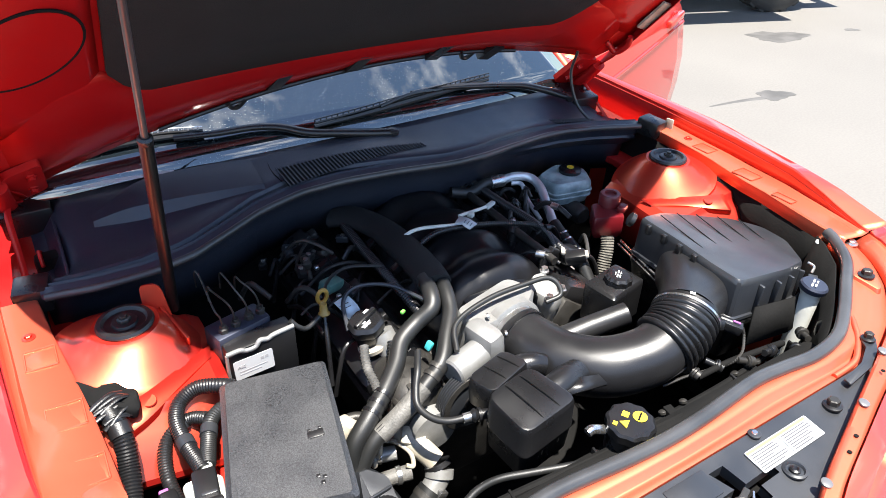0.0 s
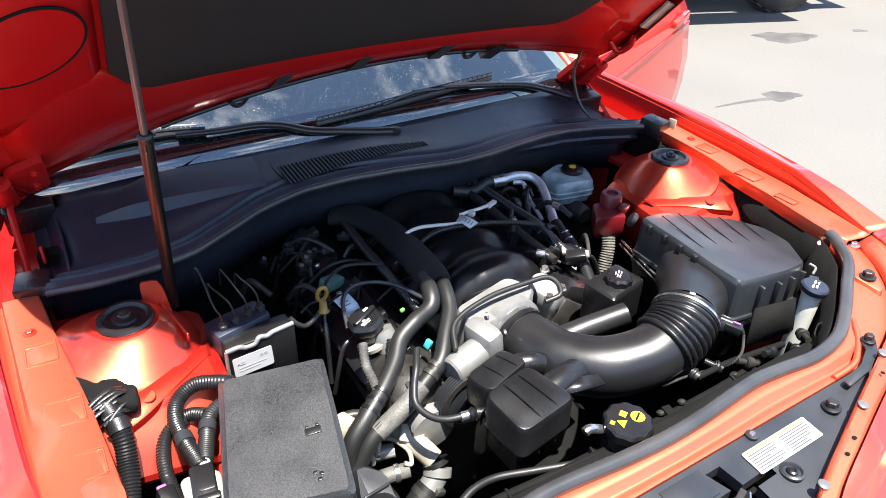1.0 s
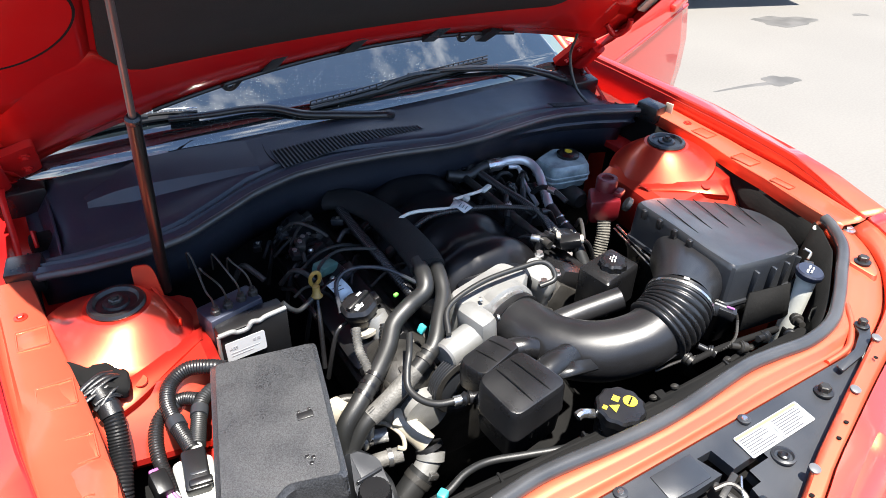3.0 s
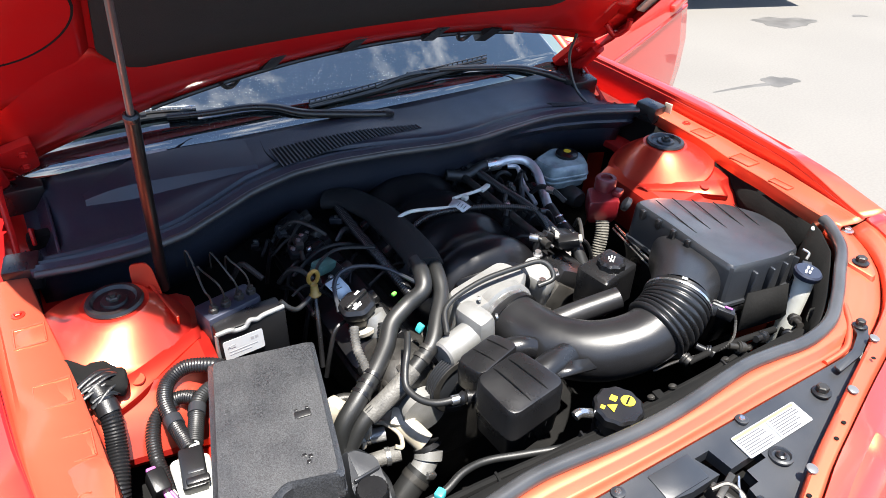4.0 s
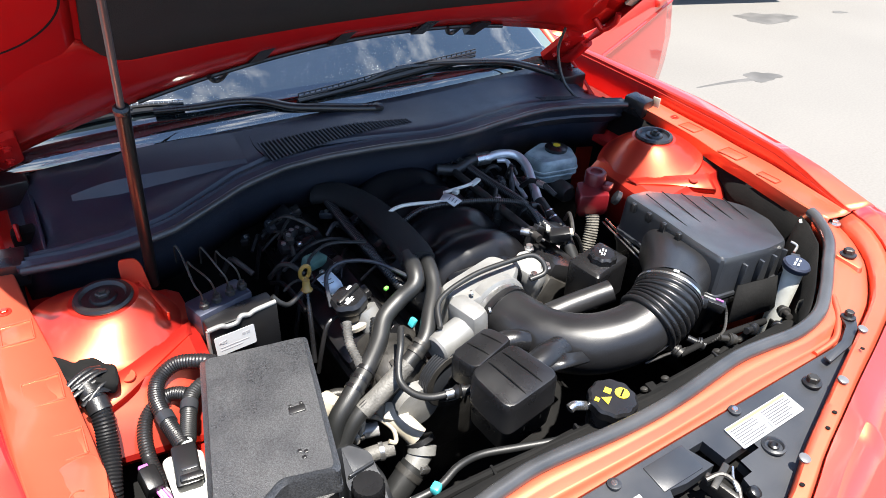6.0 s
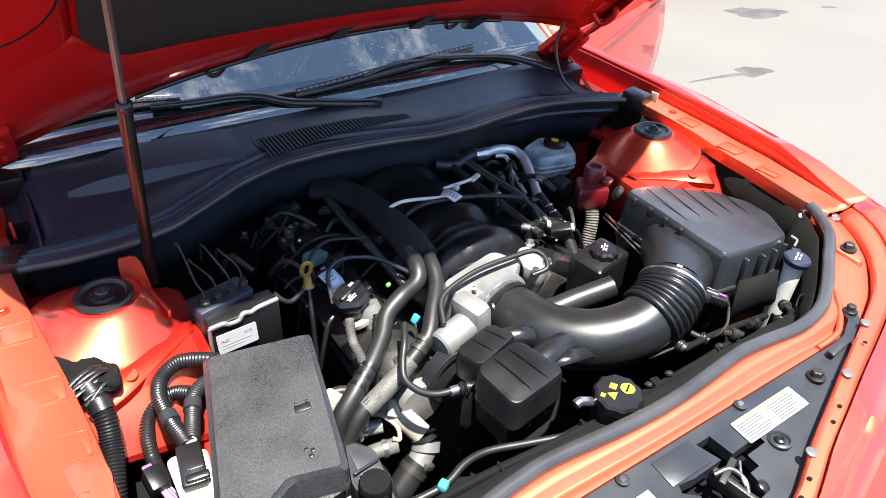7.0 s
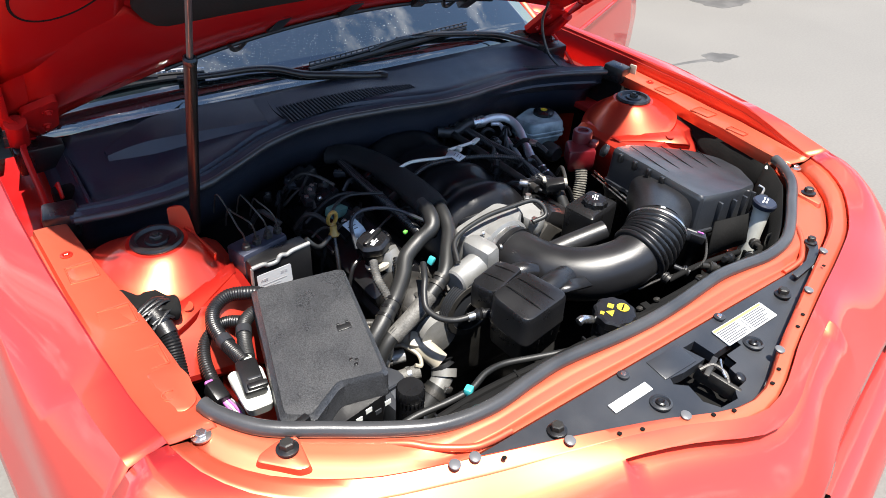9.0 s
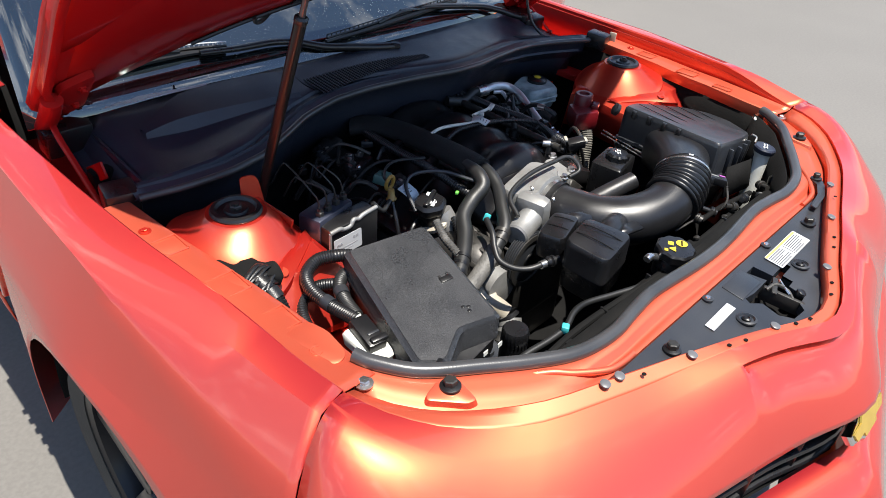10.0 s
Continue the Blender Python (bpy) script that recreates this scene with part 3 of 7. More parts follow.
# front wheels
def wheel(side):
    x0 = XC + side * 0.93
    ax = (side, 0, 0)
    c = (x0 - side * 0.245, -0.04, 0.355)
    w = part("wheel", lathe([(0.258, 0.02), (0.30, 0.0), (0.345, 0.02), (0.355, 0.06), (0.355, 0.19), (0.345, 0.225), (0.31, 0.245), (0.262, 0.235), (0.257, 0.021)], c, ax, 48), TYRE, car, "black low-profile tyre on a dark alloy rim")
    part("rim", lathe([(0.05, 0.14), (0.235, 0.10), (0.250, 0.225), (0.262, 0.232), (0.266, 0.228), (0.262, 0.10)], c, ax, 48), RIM, w)
    for k in range(5):
        a = 2 * math.pi * k / 5 + 0.3
        y, z = math.cos(a), math.sin(a)
        part("spoke", box((x0 - side * 0.045, -0.04 + 0.14 * y, 0.355 + 0.14 * z), (0.035, 0.235, 0.075), 0.008, (math.degrees(a), 0, 0)), RIM, w)


for side in (-1, 1):
    wheel(side)
for side in (-1, 1):
    part("rear_wheel", lathe([(0.258, 0.02), (0.30, 0.0), (0.355, 0.05), (0.355, 0.2), (0.31, 0.245), (0.10, 0.20)], (XC + side * 0.70, 2.81, 0.355), (side, 0, 0), 40), TYRE, car)
part("underbody", box((XC, 1.4, 0.24), (1.5, 4.0, 0.06), 0.02), DEEP, car)

# ---- engine bay shell ----
SEAL = [(0.0, -0.633), (0.08, -0.630), (0.20, -0.620), (0.27, -0.624), (0.35, -0.632), (0.43, -0.621), (0.50, -0.588), (0.57, -0.546), (0.645, -0.498), (0.688, -0.445), (0.700, -0.418)]
SL = [(-s, y) for s, y in reversed(SEAL)] + SEAL[1:]
part("hood_seal", tube([(XC + s, y, PZ(y) + 0.002) for s, y in SL], 0.0118, 12, 6), SEALRUB, car, "thick black rubber hood seal")


def tie_row(u):
    """The red tie panel, from the seal outwards to the fascia or the black cover."""
    s = 0.735 * abs(u)
    si = [abs(a) for a, b in SEAL]
    xi, yi = 0.71 * abs(u), float(np.interp(0.71 * abs(u), si, [b for a, b in SEAL]))
    fu = table([(r[1], r[1], r[2]) for r in FA], min(s, 0.735))
    xo, yo = s, fu[1]
    if abs(u) < 0.64:
        yo = max(-0.677, fu[1])
    row = []
    bead = max(0.0, min(1.0, (0.50 - s) / 0.05))
    for k, flat, ridge in ((0.0, -0.045, -0.045), (0.02, -0.006, -0.006), (0.12, -0.003, -0.002), (0.30, -0.003, -0.001), (0.44, -0.003, -0.001), (0.50, -0.003, -0.003), (0.64, -0.004, -0.012), (0.70, -0.005, -0.013), (0.78, -0.006, -0.0115),
                           (0.86, -0.007, -0.010), (0.93, -0.008, -0.0095), (1.0, -0.010, -0.0095), (1.04, -0.03, -0.03)):
        x, y = xi + (xo - xi) * k, yi + (yo - yi) * k
        row.append((XC + math.copysign(x, u), y, PZ(y) + flat + (ridge - flat) * bead))
    return row


solid(part("tie_panel", sheet([tie_row(i / 48) for i in range(-48, 49)]), PAINT_LIT, car, "red painted front tie panel", smooth=75), 0.002)

# inner side walls and floor of the bay
for side in (-1, 1):
    rows = []
    for y in (-0.47, -0.36, -0.24, -0.12, 0.0, 0.12, 0.30):
        ri = rails(y, side)[0]
        rows.append([(XC + side * (ri + 0.002), y, rail_z(y, side) - 0.028), (XC + side * (ri + 0.004), y, 0.80), (XC + side * (ri - 0.005), y, 0.62), (XC + side * (ri - 0.03), y, 0.32)])
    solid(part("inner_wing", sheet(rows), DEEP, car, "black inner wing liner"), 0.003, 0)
    # red wheelhouse in front of and under the strut tower
    prof = [(0.075, 0.80), (0.070, 0.862), (0.04, 0.868), (-0.02, 0.868), (-0.105, 0.862), (-0.150, 0.858), (-0.156, 0.848), (-0.160, 0.842), (-0.178, 0.828), (-0.205, 0.793), (-0.222, 0.772), (-0.224, 0.762), (-0.218, 0.75)]
    rows = []
    for y, z in prof:
        rows.append([(side * s, y, z + 0.16 * (s - 0.64) - (0.10 if s < 0.51 else 0.012 if s < 0.53 else 0.0)) for s in (0.50, 0.52, 0.54, 0.60, 0.66, 0.71, 0.732)])
    solid(part("wheelhouse", sheet(rows), PAINT_IN, car, "red painted wheelhouse sheet", smooth=25), 0.002, 0)
    fl_up = [(0.528, -0.046, 0.852), (0.585, -0.090, 0.864), (0.644, -0.133, 0.874), (0.690, -0.153, 0.876)]
    fl_lo = [(0.534, -0.074, 0.849), (0.592, -0.124, 0.857), (0.650, -0.166, 0.853), (0.694, -0.184, 0.846)]
    solid(part("weld_flange", sheet([[(side * x, y, z) for x, y, z in spline(fl_up, 5)], [(side * x, y, z) for x, y, z in spline(fl_lo, 5)], [(side * x, y, z - 0.012) for x, y, z in spline(fl_lo, 5)]]), PAINT_IN, car, smooth=25), 0.002, 0)
    part("chassis_rail", box((side * 0.585, -0.33, 0.68), (0.075, 0.26, 0.10), 0.008, (6, 0, side * -4)), PAINT_IN, car, "red painted chassis rail")
    part("pressed_boss", lathe([(0.012, 0), (0.011, 0.002), (0.004, 0.002)], (side * 0.648, -0.146, 0.8655), (0, -0.25, 0.97), 18), PAINT_IN, car)
# wall of the bay under the hood seal
wall = [(XC + s * 0.985, y + 0.012) for s, y in SL]
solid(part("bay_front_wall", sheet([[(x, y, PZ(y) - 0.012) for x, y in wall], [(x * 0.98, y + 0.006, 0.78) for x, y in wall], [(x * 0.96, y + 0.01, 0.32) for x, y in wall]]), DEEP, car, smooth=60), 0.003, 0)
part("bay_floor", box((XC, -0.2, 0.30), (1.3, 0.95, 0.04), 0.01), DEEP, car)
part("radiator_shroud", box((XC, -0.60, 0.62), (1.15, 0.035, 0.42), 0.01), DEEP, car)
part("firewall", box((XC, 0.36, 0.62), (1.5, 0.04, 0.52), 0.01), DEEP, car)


def tower(side):
    """A strut tower: a cone whose base dips towards the engine, with its flange."""
    cx = side * 0.645
    n = 48
    prof = [(0.042, 0.925, 0.0), (0.054, 0.925, 0.0), (0.057, 0.921, 0.0), (0.066, 0.914, 0.1), (0.088, 0.892, 0.45), (0.111, 0.873, 0.85), (0.119, 0.866, 1.0), (0.126, 0.864, 1.0), (0.129, 0.855, 1.0), (0.130, 0.80, 1.0)]
    rows = []
    for r, z, tilt in prof:
        row = []
        for k in range(n):
            a = 2 * math.pi * k / n
            x, y = r * math.cos(a), r * math.sin(a)
            row.append((cx + x, y - 0.006, z - 0.004 * (1 - tilt) + tilt * 0.25 * x * side))
        rows.append(row)
    t = part("strut_tower", sheet(rows, close=True), PAINT_IN, car, "red painted strut tower", smooth=35)
    cap = part("strut_mount", lathe([(0.045, 0.923), (0.047, 0.928), (0.044, 0.933), (0.037, 0.934), (0.033, 0.928), (0.022, 0.928), (0.020, 0.932), (0.015, 0.933)], (cx, -0.006, -0.004), (0, 0, 1), 40), RUBBER, t, "black rubber strut mount")
    part("strut_nut", lathe([(0.0115, 0.929), (0.0115, 0.939), (0.0095, 0.941), (0.006, 0.941), (0.006, 0.945)], (cx, -0.006, -0.006), (0, 0, 1), 6), DARKMETAL, t)
    return t


for side in (-1, 1):
    tower(side)

# cowl
LIP = [(-0.76, 0.152, 0.925), (-0.74, 0.149, 0.926), (-0.673, 0.134, 0.928), (-0.578, 0.126, 0.932), (-0.492, 0.137, 0.939), (-0.404, 0.177, 0.946), (-0.334, 0.211, 0.952), (-0.241, 0.229, 0.960), (-0.14, 0.221, 0.967), (-0.014, 0.195, 0.972),
       (0.121, 0.173, 0.969), (0.22, 0.183, 0.963), (0.303, 0.203, 0.957), (0.432, 0.232, 0.946), (0.511, 0.237, 0.941), (0.615, 0.219, 0.936), (0.727, 0.176, 0.934), (0.76, 0.165, 0.934)]


def cowl_front(x):
    return table(LIP, x)[0]


def cowl_back(x):
    return 0.366 + 0.228 * x * x


def cowl_z(x, y):
    """Height of the cowl: from its front lip up to the glass, with a trough towards the ends."""
    yf, zf = table(LIP, x)
    u2 = ((x - XC) / 0.735) ** 2
    t = max(0.0, min(1.0, (y - yf) / (cowl_back(x) - yf)))
    z = zf + (0.990 - 0.050 * u2 - zf) * t - (0.002 + 0.034 * u2) * math.sin(math.pi * min(1.0, t * 1.05))
    # sunken channel beside the passenger's hinge
    return z - 0.05 * min(1.0, max(0.0, (-0.703 - x) / 0.012)) * min(1.0, max(0.0, (y - 0.22) / 0.02))


rows = []
for i in range(61):
    x = XC + 0.745 * (-1 + 2 * i / 60)
    yf = cowl_front(x)
    yb = cowl_back(x)
    step = max(0.0, min(1.0, (x - 0.30) / 0.15))
    row = [(x, yf + 0.075, cowl_z(x, yf) - 0.17), (x, yf + 0.055, cowl_z(x, yf) - 0.085), (x, yf + 0.040 - 0.020 * step, cowl_z(x, yf) - 0.058), (x, yf + 0.035 - 0.023 * step, cowl_z(x, yf) - 0.050), (x, yf + 0.030 - 0.014 * step, cowl_z(x, yf) - 0.044), (x, yf + 0.010 - 0.006 * step, cowl_z(x, yf) - 0.022), (x, yf - 0.006, cowl_z(x, yf) - 0.012), (x, yf, cowl_z(x, yf) - 0.004), (x, yf + 0.014, cowl_z(x, yf)), (x, yf + 0.02, cowl_z(x, yf) - 0.007), (x, yf + 0.026, cowl_z(x, yf) - 0.001)]
    yc = yf + 0.050 - 0.018 * math.exp(-((x - 0.12) / 0.2) ** 2)
    row += [(x, yc - 0.004, cowl_z(x, yc) - 0.008), (x, yc, cowl_z(x, yc) - 0.001), (x, yc + 0.006, cowl_z(x, yc) + 0.002)]
    for t in (0.12, 0.25, 0.4, 0.55, 0.7, 0.85, 1.0):
        y = yc + 0.006 + (yb - yc - 0.006) * t
        row.append((x, y, cowl_z(x, y) + 0.002))
    rows.append(row)
# Pale colour puts the sky's light onto the passenger wiper's frame.
LITFRAME = mat("lit_blade_frame", (0.55, 0.57, 0.60), 0.34, 0.3, vary=0.3, vscale=40)
cowl = solid(part("cowl_panel", sheet(rows), COWL, car, "black plastic cowl panel below the windscreen", smooth=32), 0.003)

part("cowl_seal", tube([(XC + 0.74 * (-1 + 2 * i / 40), cowl_front(XC + 0.74 * (-1 + 2 * i / 40)) - 0.004, cowl_z(XC + 0.74 * (-1 + 2 * i / 40), 0.0) - 0.010) for i in range(41)], 0.0075, 10, 2), SEALRUB, car, "rubber seal along the cowl edge")


# ---- hood ----
TH = radians(43)


def hood_pt(x, d, h=0.0):
    """A place on the open hood: x across, d from its rear edge forwards, h below its skin."""
    u = (x - XC) / 0.70
    y0 = 0.415 + 0.035 * u * u
    z0 = 1.135 - 0.105 * u * u
    a = TH + 0.10 * (d / 1.1)
    ay, az = -math.cos(a), math.sin(a)
    return Vector((x, y0 + ay * d - az * h, z0 + az * d + ay * h))


def rear_edge(x):
    u = (x - XC) / 0.70
    return 0.012 + 0.065 * u - 0.022 * u * u


def hood_half(d):
    return table([(-0.1, 0.735), (0.0, 0.755), (0.08, 0.795), (0.40, 0.798), (0.55, 0.785), (0.70, 0.762), (0.85, 0.730), (0.97, 0.695), (1.03, 0.665), (1.095, 0.605), (1.15, 0.50), (1.20, 0.36), (1.26, 0.17), (1.31, 0.04)], d)[0]


rows = []
for d in (0, 0.03, 0.08, 0.15, 0.25, 0.4, 0.55, 0.7, 0.85, 0.92, 0.97, 1.03, 1.095, 1.15, 1.20, 1.26, 1.31):
    w = hood_half(d)
    xs = [XC + w * i / 16 for i in range(-16, 17)]
    rows.append([hood_pt(x, d + rear_edge(x) * (1 - d / 1.31)) for x in xs])
hood = part("hood", sheet(rows), PAINT_SHADE, car, "red hood propped open, red inner frame with a black felt pad", smooth=60)
solid(hood, 0.018, 0)


def hood_patch(outline, h0, h1, bm=None):
    """A plate on the hood's underside from an outline in x and d."""
    bm = bm or bmesh.new()
    a = [bm.verts.new(hood_pt(x, d, h0)) for x, d in outline]
    b = [bm.verts.new(hood_pt(x, d, h1)) for x, d in outline]
    n = len(outline)
    bm.faces.new(b)
    bm.faces.new(list(reversed(a)))
    for k in range(n):
        bm.faces.new((a[k], a[(k + 1) % n], b[(k + 1) % n], b[k]))
    return bm


def hood_grid(x0, x1, d_low, d_high, h, n=20, m=8, inset=0.0):
    rows = []
    for j in range(m + 1):
        v = j / m
        rows.append([])
        for i in range(n + 1):
            x = x0 + (x1 - x0) * i / n
            lo, hi = d_low(x), d_high(x)
            rows[-1].append(hood_pt(x, lo + (hi - lo) * v, h))
    return rows


def pad_low(x):
    s = abs(x - XC)
    return 0.140 + 0.26 * s * s + (0.10 * max(0.0, (s - 0.46) / 0.09) ** 2.2)


def pad_high(x):
    s = abs(x - XC)
    return 1.10 - 0.5 * s * s


solid(part("felt_pad", sheet(hood_grid(XC - 0.545, XC + 0.545, pad_low, pad_high, 0.018, 44, 10)), PAD, hood, "black felt insulation pad", smooth=60), 0.010, 0)
# inner frame: raised beam along the rear and the sides
def beam(x0, x1, d_low, d_high, h):
    rows = []
    for f, hh in ((0.0, 0.009), (0.10, h), (0.5, h + 0.006), (0.9, h), (1.0, 0.009)):
        rows.append([hood_pt(x0 + (x1 - x0) * i / 24, d_low(x0 + (x1 - x0) * i / 24) * (1 - f) + d_high(x0 + (x1 - x0) * i / 24) * f, 0.0085 + (hh - 0.0085) * min(1.0, i / 3, (24 - i) / 3)) for i in range(25)])
    return sheet(rows)


solid(part("inner_frame", beam(XC - 0.735, XC + 0.735, lambda x: rear_edge(x) + 0.028, lambda x: min(pad_low(x) - 0.006, 0.30), 0.016), PAINT_SHADE, hood, smooth=50), 0.002, 0)
for side in (-1, 1):
    rows = []
    for f, hh in ((0.0, 0.009), (0.12, 0.020), (0.5, 0.024), (0.9, 0.020), (1.0, 0.009)):
        f = f if side > 0 else 1 - f
        rows.append([hood_pt(XC + side * (0.555 + (hood_half(0.20 + 0.66 * j / 14) - 0.570) * f), 0.20 + 0.66 * j / 14, 0.0085 + (hh - 0.0085) * min(1.0, j / 5, (14 - j) / 2)) for j in range(15)])
    fr = solid(part("inner_frame", sheet(rows), PAINT_SHADE, hood, smooth=50), 0.002, 0)
    c = [(XC + side * 0.655 + 0.085 * math.cos(a), 0.455 + 0.085 * math.sin(a)) for a in [2 * math.pi * k / 28 for k in range(28)]]
    part("pressed_disc", hood_patch(c, 0.021, 0.0265), PAINT_SHADE, fr)
    # near-black ring draws the shade in the groove round the disc
    part("disc_groove", tube([hood_pt(x, d, 0.0255) for x, d in c + c[:1]], 0.0026, 6, 2), DEEP, fr)
# folded lip along the hood's sides
for side in (-1, 1):
    rows = []
    for j in range(19):
        d = -0.06 + 1.0 * j / 18
        x = XC + side * (hood_half(d) - 0.001)
        rows.append([hood_pt(x, d, 0.004), hood_pt(x - side * 0.002, d, 0.028), hood_pt(x - side * 0.016, d, 0.034)])
    solid(part("side_lip", sheet(rows), PAINT_SHADE, hood, smooth=40), 0.0015, 0)
# black clips and bump stops along the rear edge
for x, d in ((-0.21, 0.05), (-0.024, 0.055), (0.187, 0.058), (0.352, 0.045)):
    d += 0.01
    part("edge_clip", hood_patch([(x - 0.026, d - 0.034), (x + 0.008, d - 0.036), (x + 0.028, d + 0.026), (x - 0.006, d + 0.028)], 0.008, 0.0225), BLACK, hood)
for x in (-0.295, 0.285):
    d = rear_edge(x)
    part("bump_stop", tube([hood_pt(x - 0.02, d + 0.01, 0.012), hood_pt(x - 0.008, d - 0.012, 0.016), hood_pt(x + 0.008, d - 0.013, 0.016), hood_pt(x + 0.02, d + 0.01, 0.012)], 0.006, 8, 5), RUBBER, hood)
part("rear_lip_seal", tube([hood_pt(XC - 0.45 + 0.9 * i / 16, rear_edge(XC - 0.45 + 0.9 * i / 16) + 0.006, 0.012) for i in range(17)], 0.005, 8, 2), RUBBER, hood)
part("hood_label", hood_patch([(0.745, 0.25), (0.775, 0.25), (0.775, 0.36), (0.745, 0.36)], 0.020, 0.0262), CREAM, hood)

# ---- the driver's door, standing open ----
DH = Vector((0.925, 0.72, 0.0))
DD = Vector((0.90, 0.436, 0.0))
DN = Vector((0.436, -0.90, 0.0))


def door_pt(l, z, n):
    return DH + DD * l + DN * n + Vector((0, 0, z))


rows = []
for z, L, n in ((0.22, 1.36, 0.035), (0.30, 1.42, 0.05), (0.45, 1.43, 0.062), (0.60, 1.40, 0.068), (0.72, 1.35, 0.062), (0.80, 1.31, 0.060), (0.86, 1.275, 0.045), (0.92, 1.24, 0.02), (0.94, 1.22, -0.03)):
    rows.append([door_pt(L * i / 12, z, n - 0.03 * (i / 12 - 0.5) ** 2) for i in range(13)])
door = part("driver_door", sheet(rows), PAINT, car, "red driver's door standing wide open", smooth=40)
solid(door, 0.004)
bm = bmesh.new()
sheet([[door_pt(0.03, 0.25, -0.03), door_pt(1.33, 0.25, -0.03)], [door_pt(0.03, 0.92, -0.05), door_pt(1.2, 0.92, -0.05)]], bm)
solid(part("door_card", bm, INTERIOR, door), 0.02)
part("door_handle", box(tuple(door_pt(1.12, 0.835, 0.066)), (0.20, 0.028, 0.035), 0.010, (0, -4, 25.8)), PAINT, door)
part("handle_recess", lathe([(0.02, -0.002), (0.052, 0.0), (0.055, 0.004), (0.04, 0.001)], door_pt(1.14, 0.815, 0.052), DN, 24), PAINT, door)
part("crease", tube([door_pt(0.1, 0.765, 0.062), door_pt(0.7, 0.775, 0.067), door_pt(1.3, 0.785, 0.058)], 0.008, 8, 6), PAINT, door)

# ---- parked vehicles at the far side ----
def parked(name, label, start, heading, length, body_mat, ride, category):
    d = Vector((math.cos(heading), math.sin(heading), 0))
    n = Vector((-d.y, d.x, 0))
    t = thing(name, tuple(start), label, category)
    s = Vector(start)

    def at(l, w, z):
        return s + d * l + n * w + Vector((0, 0, z))
    rows = []
    for z, inset in ((ride, 0.05), (ride + 0.05, 0.0), (ride + 0.45, 0.0), (ride + 0.6, 0.06)):
        rows.append([at(l, w, z) for l, w in ((inset, inset), (length / 2, inset), (length - inset, inset), (length - inset, 1.85 - inset), (length / 2, 1.85 - inset), (inset, 1.85 - inset))])
    part("lower_body", sheet(rows, close=True), body_mat, t)
    part("underside", box(tuple(at(length / 2, 0.92, ride - 0.02)), (length * 0.9, 1.5, 0.10), 0.02, (0, 0, math.degrees(heading))), DEEP, t)
    # unseen overhang added on the near side to bring the ground shadow nearer
    part("side_step", box(tuple(at(length * 0.5, -0.20, ride - 0.02)), (length * 0.70, 0.36, 0.05), 0.015, (0, 0, math.degrees(heading))), body_mat, t)
    rows = []
    for z, a, b in ((ride + 0.58, 0.25, 0.75), (ride + 1.05, 0.33, 0.68), (ride + 1.1, 0.36, 0.65)):
        rows.append([at(length * l, w, z) for l, w in ((a, 0.15), (b, 0.15), (b, 1.7), (a, 1.7))])
    part("cabin", sheet(rows, close=True), GLASS, t)
    for l in (0.16, 0.84):
        for w in (0.02, 1.60):
            c = at(length * l, w, 0.40)
            wh = part("wheel", lathe([(0.20, 0.0), (0.36, 0.0), (0.395, 0.02), (0.40, 0.05), (0.40, 0.20), (0.36, 0.235), (0.2, 0.22)], c, n, 40), TYRE, t)
            for k in range(20):
                a = 2 * math.pi * k / 20
                p = c + n * 0.12 + 0.40 * (math.cos(a) * d + math.sin(a) * Vector((0, 0, 1)))
                part("tread_block", box(tuple(p), (0.03, 0.20, 0.07), 0.006, (0, -math.degrees(a), math.degrees(heading))), TYRE, wh)
            part("hub", lathe([(0.19, 0.02), (0.10, 0.0), (0.05, -0.01)], c, n, 20), RIM, wh)
    return t


HEAD = math.atan2(-0.34, 0.94)
TRUCKBLACK = mat("black_truck_paint", (0.012, 0.012, 0.013), 0.25, vary=0.2, vscale=3, coat=0.6)
p0 = Vector((5.72, 3.03, 0)) - Vector((math.cos(HEAD), math.sin(HEAD), 0)) * 4.6
parked("pickup_truck", "black pickup truck with chunky tyres parked across the lot", tuple(p0), HEAD, 5.4, TRUCKBLACK, 0.52, "truck")
parked("parked_car", "dark car parked beyond the pickup truck", (7.35, 2.62, 0), HEAD, 4.4, TRUCKBLACK, 0.30, "car")

# ---- engine and what sits in the bay ----
def scaled(outline, k, dx=0.0, dy=0.0):
    cx = sum(p[0] for p in outline) / len(outline)
    cy = sum(p[1] for p in outline) / len(outline)
    return [(cx + (x - cx) * k + dx, cy + (y - cy) * k + dy) for x, y in outline]


def shell(levels, plane, bm=None):
    """A closed body lofted through (outline, height) levels from the top down."""
    bm = bm or bmesh.new()
    rows = [[(x, y, plane(x, y) + h) for x, y in o] for o, h in levels]
    sheet(rows, bm, close=True)
    bm.verts.ensure_lookup_table()
    n = len(levels[0][0])
    bm.faces.new(bm.verts[:n])
    bm.faces.new(list(reversed(bm.verts[-n:])))
    return bm


def rounded(outline, r, n=4):
    """The outline with its corners rounded."""
    out = []
    m = len(outline)
    for i in range(m):
        p, a, b = Vector(outline[i]), Vector(outline[i - 1]), Vector(outline[(i + 1) % m])
        da, db = (a - p), (b - p)
        ra, rb = min(r, da.length * 0.45), min(r, db.length * 0.45)
        s, e = p + da.normalized() * ra, p + db.normalized() * rb
        for k in range(n + 1):
            t = k / n
            out.append(tuple(s * (1 - t) ** 2 + p * 2 * t * (1 - t) + e * t * t))
    return out


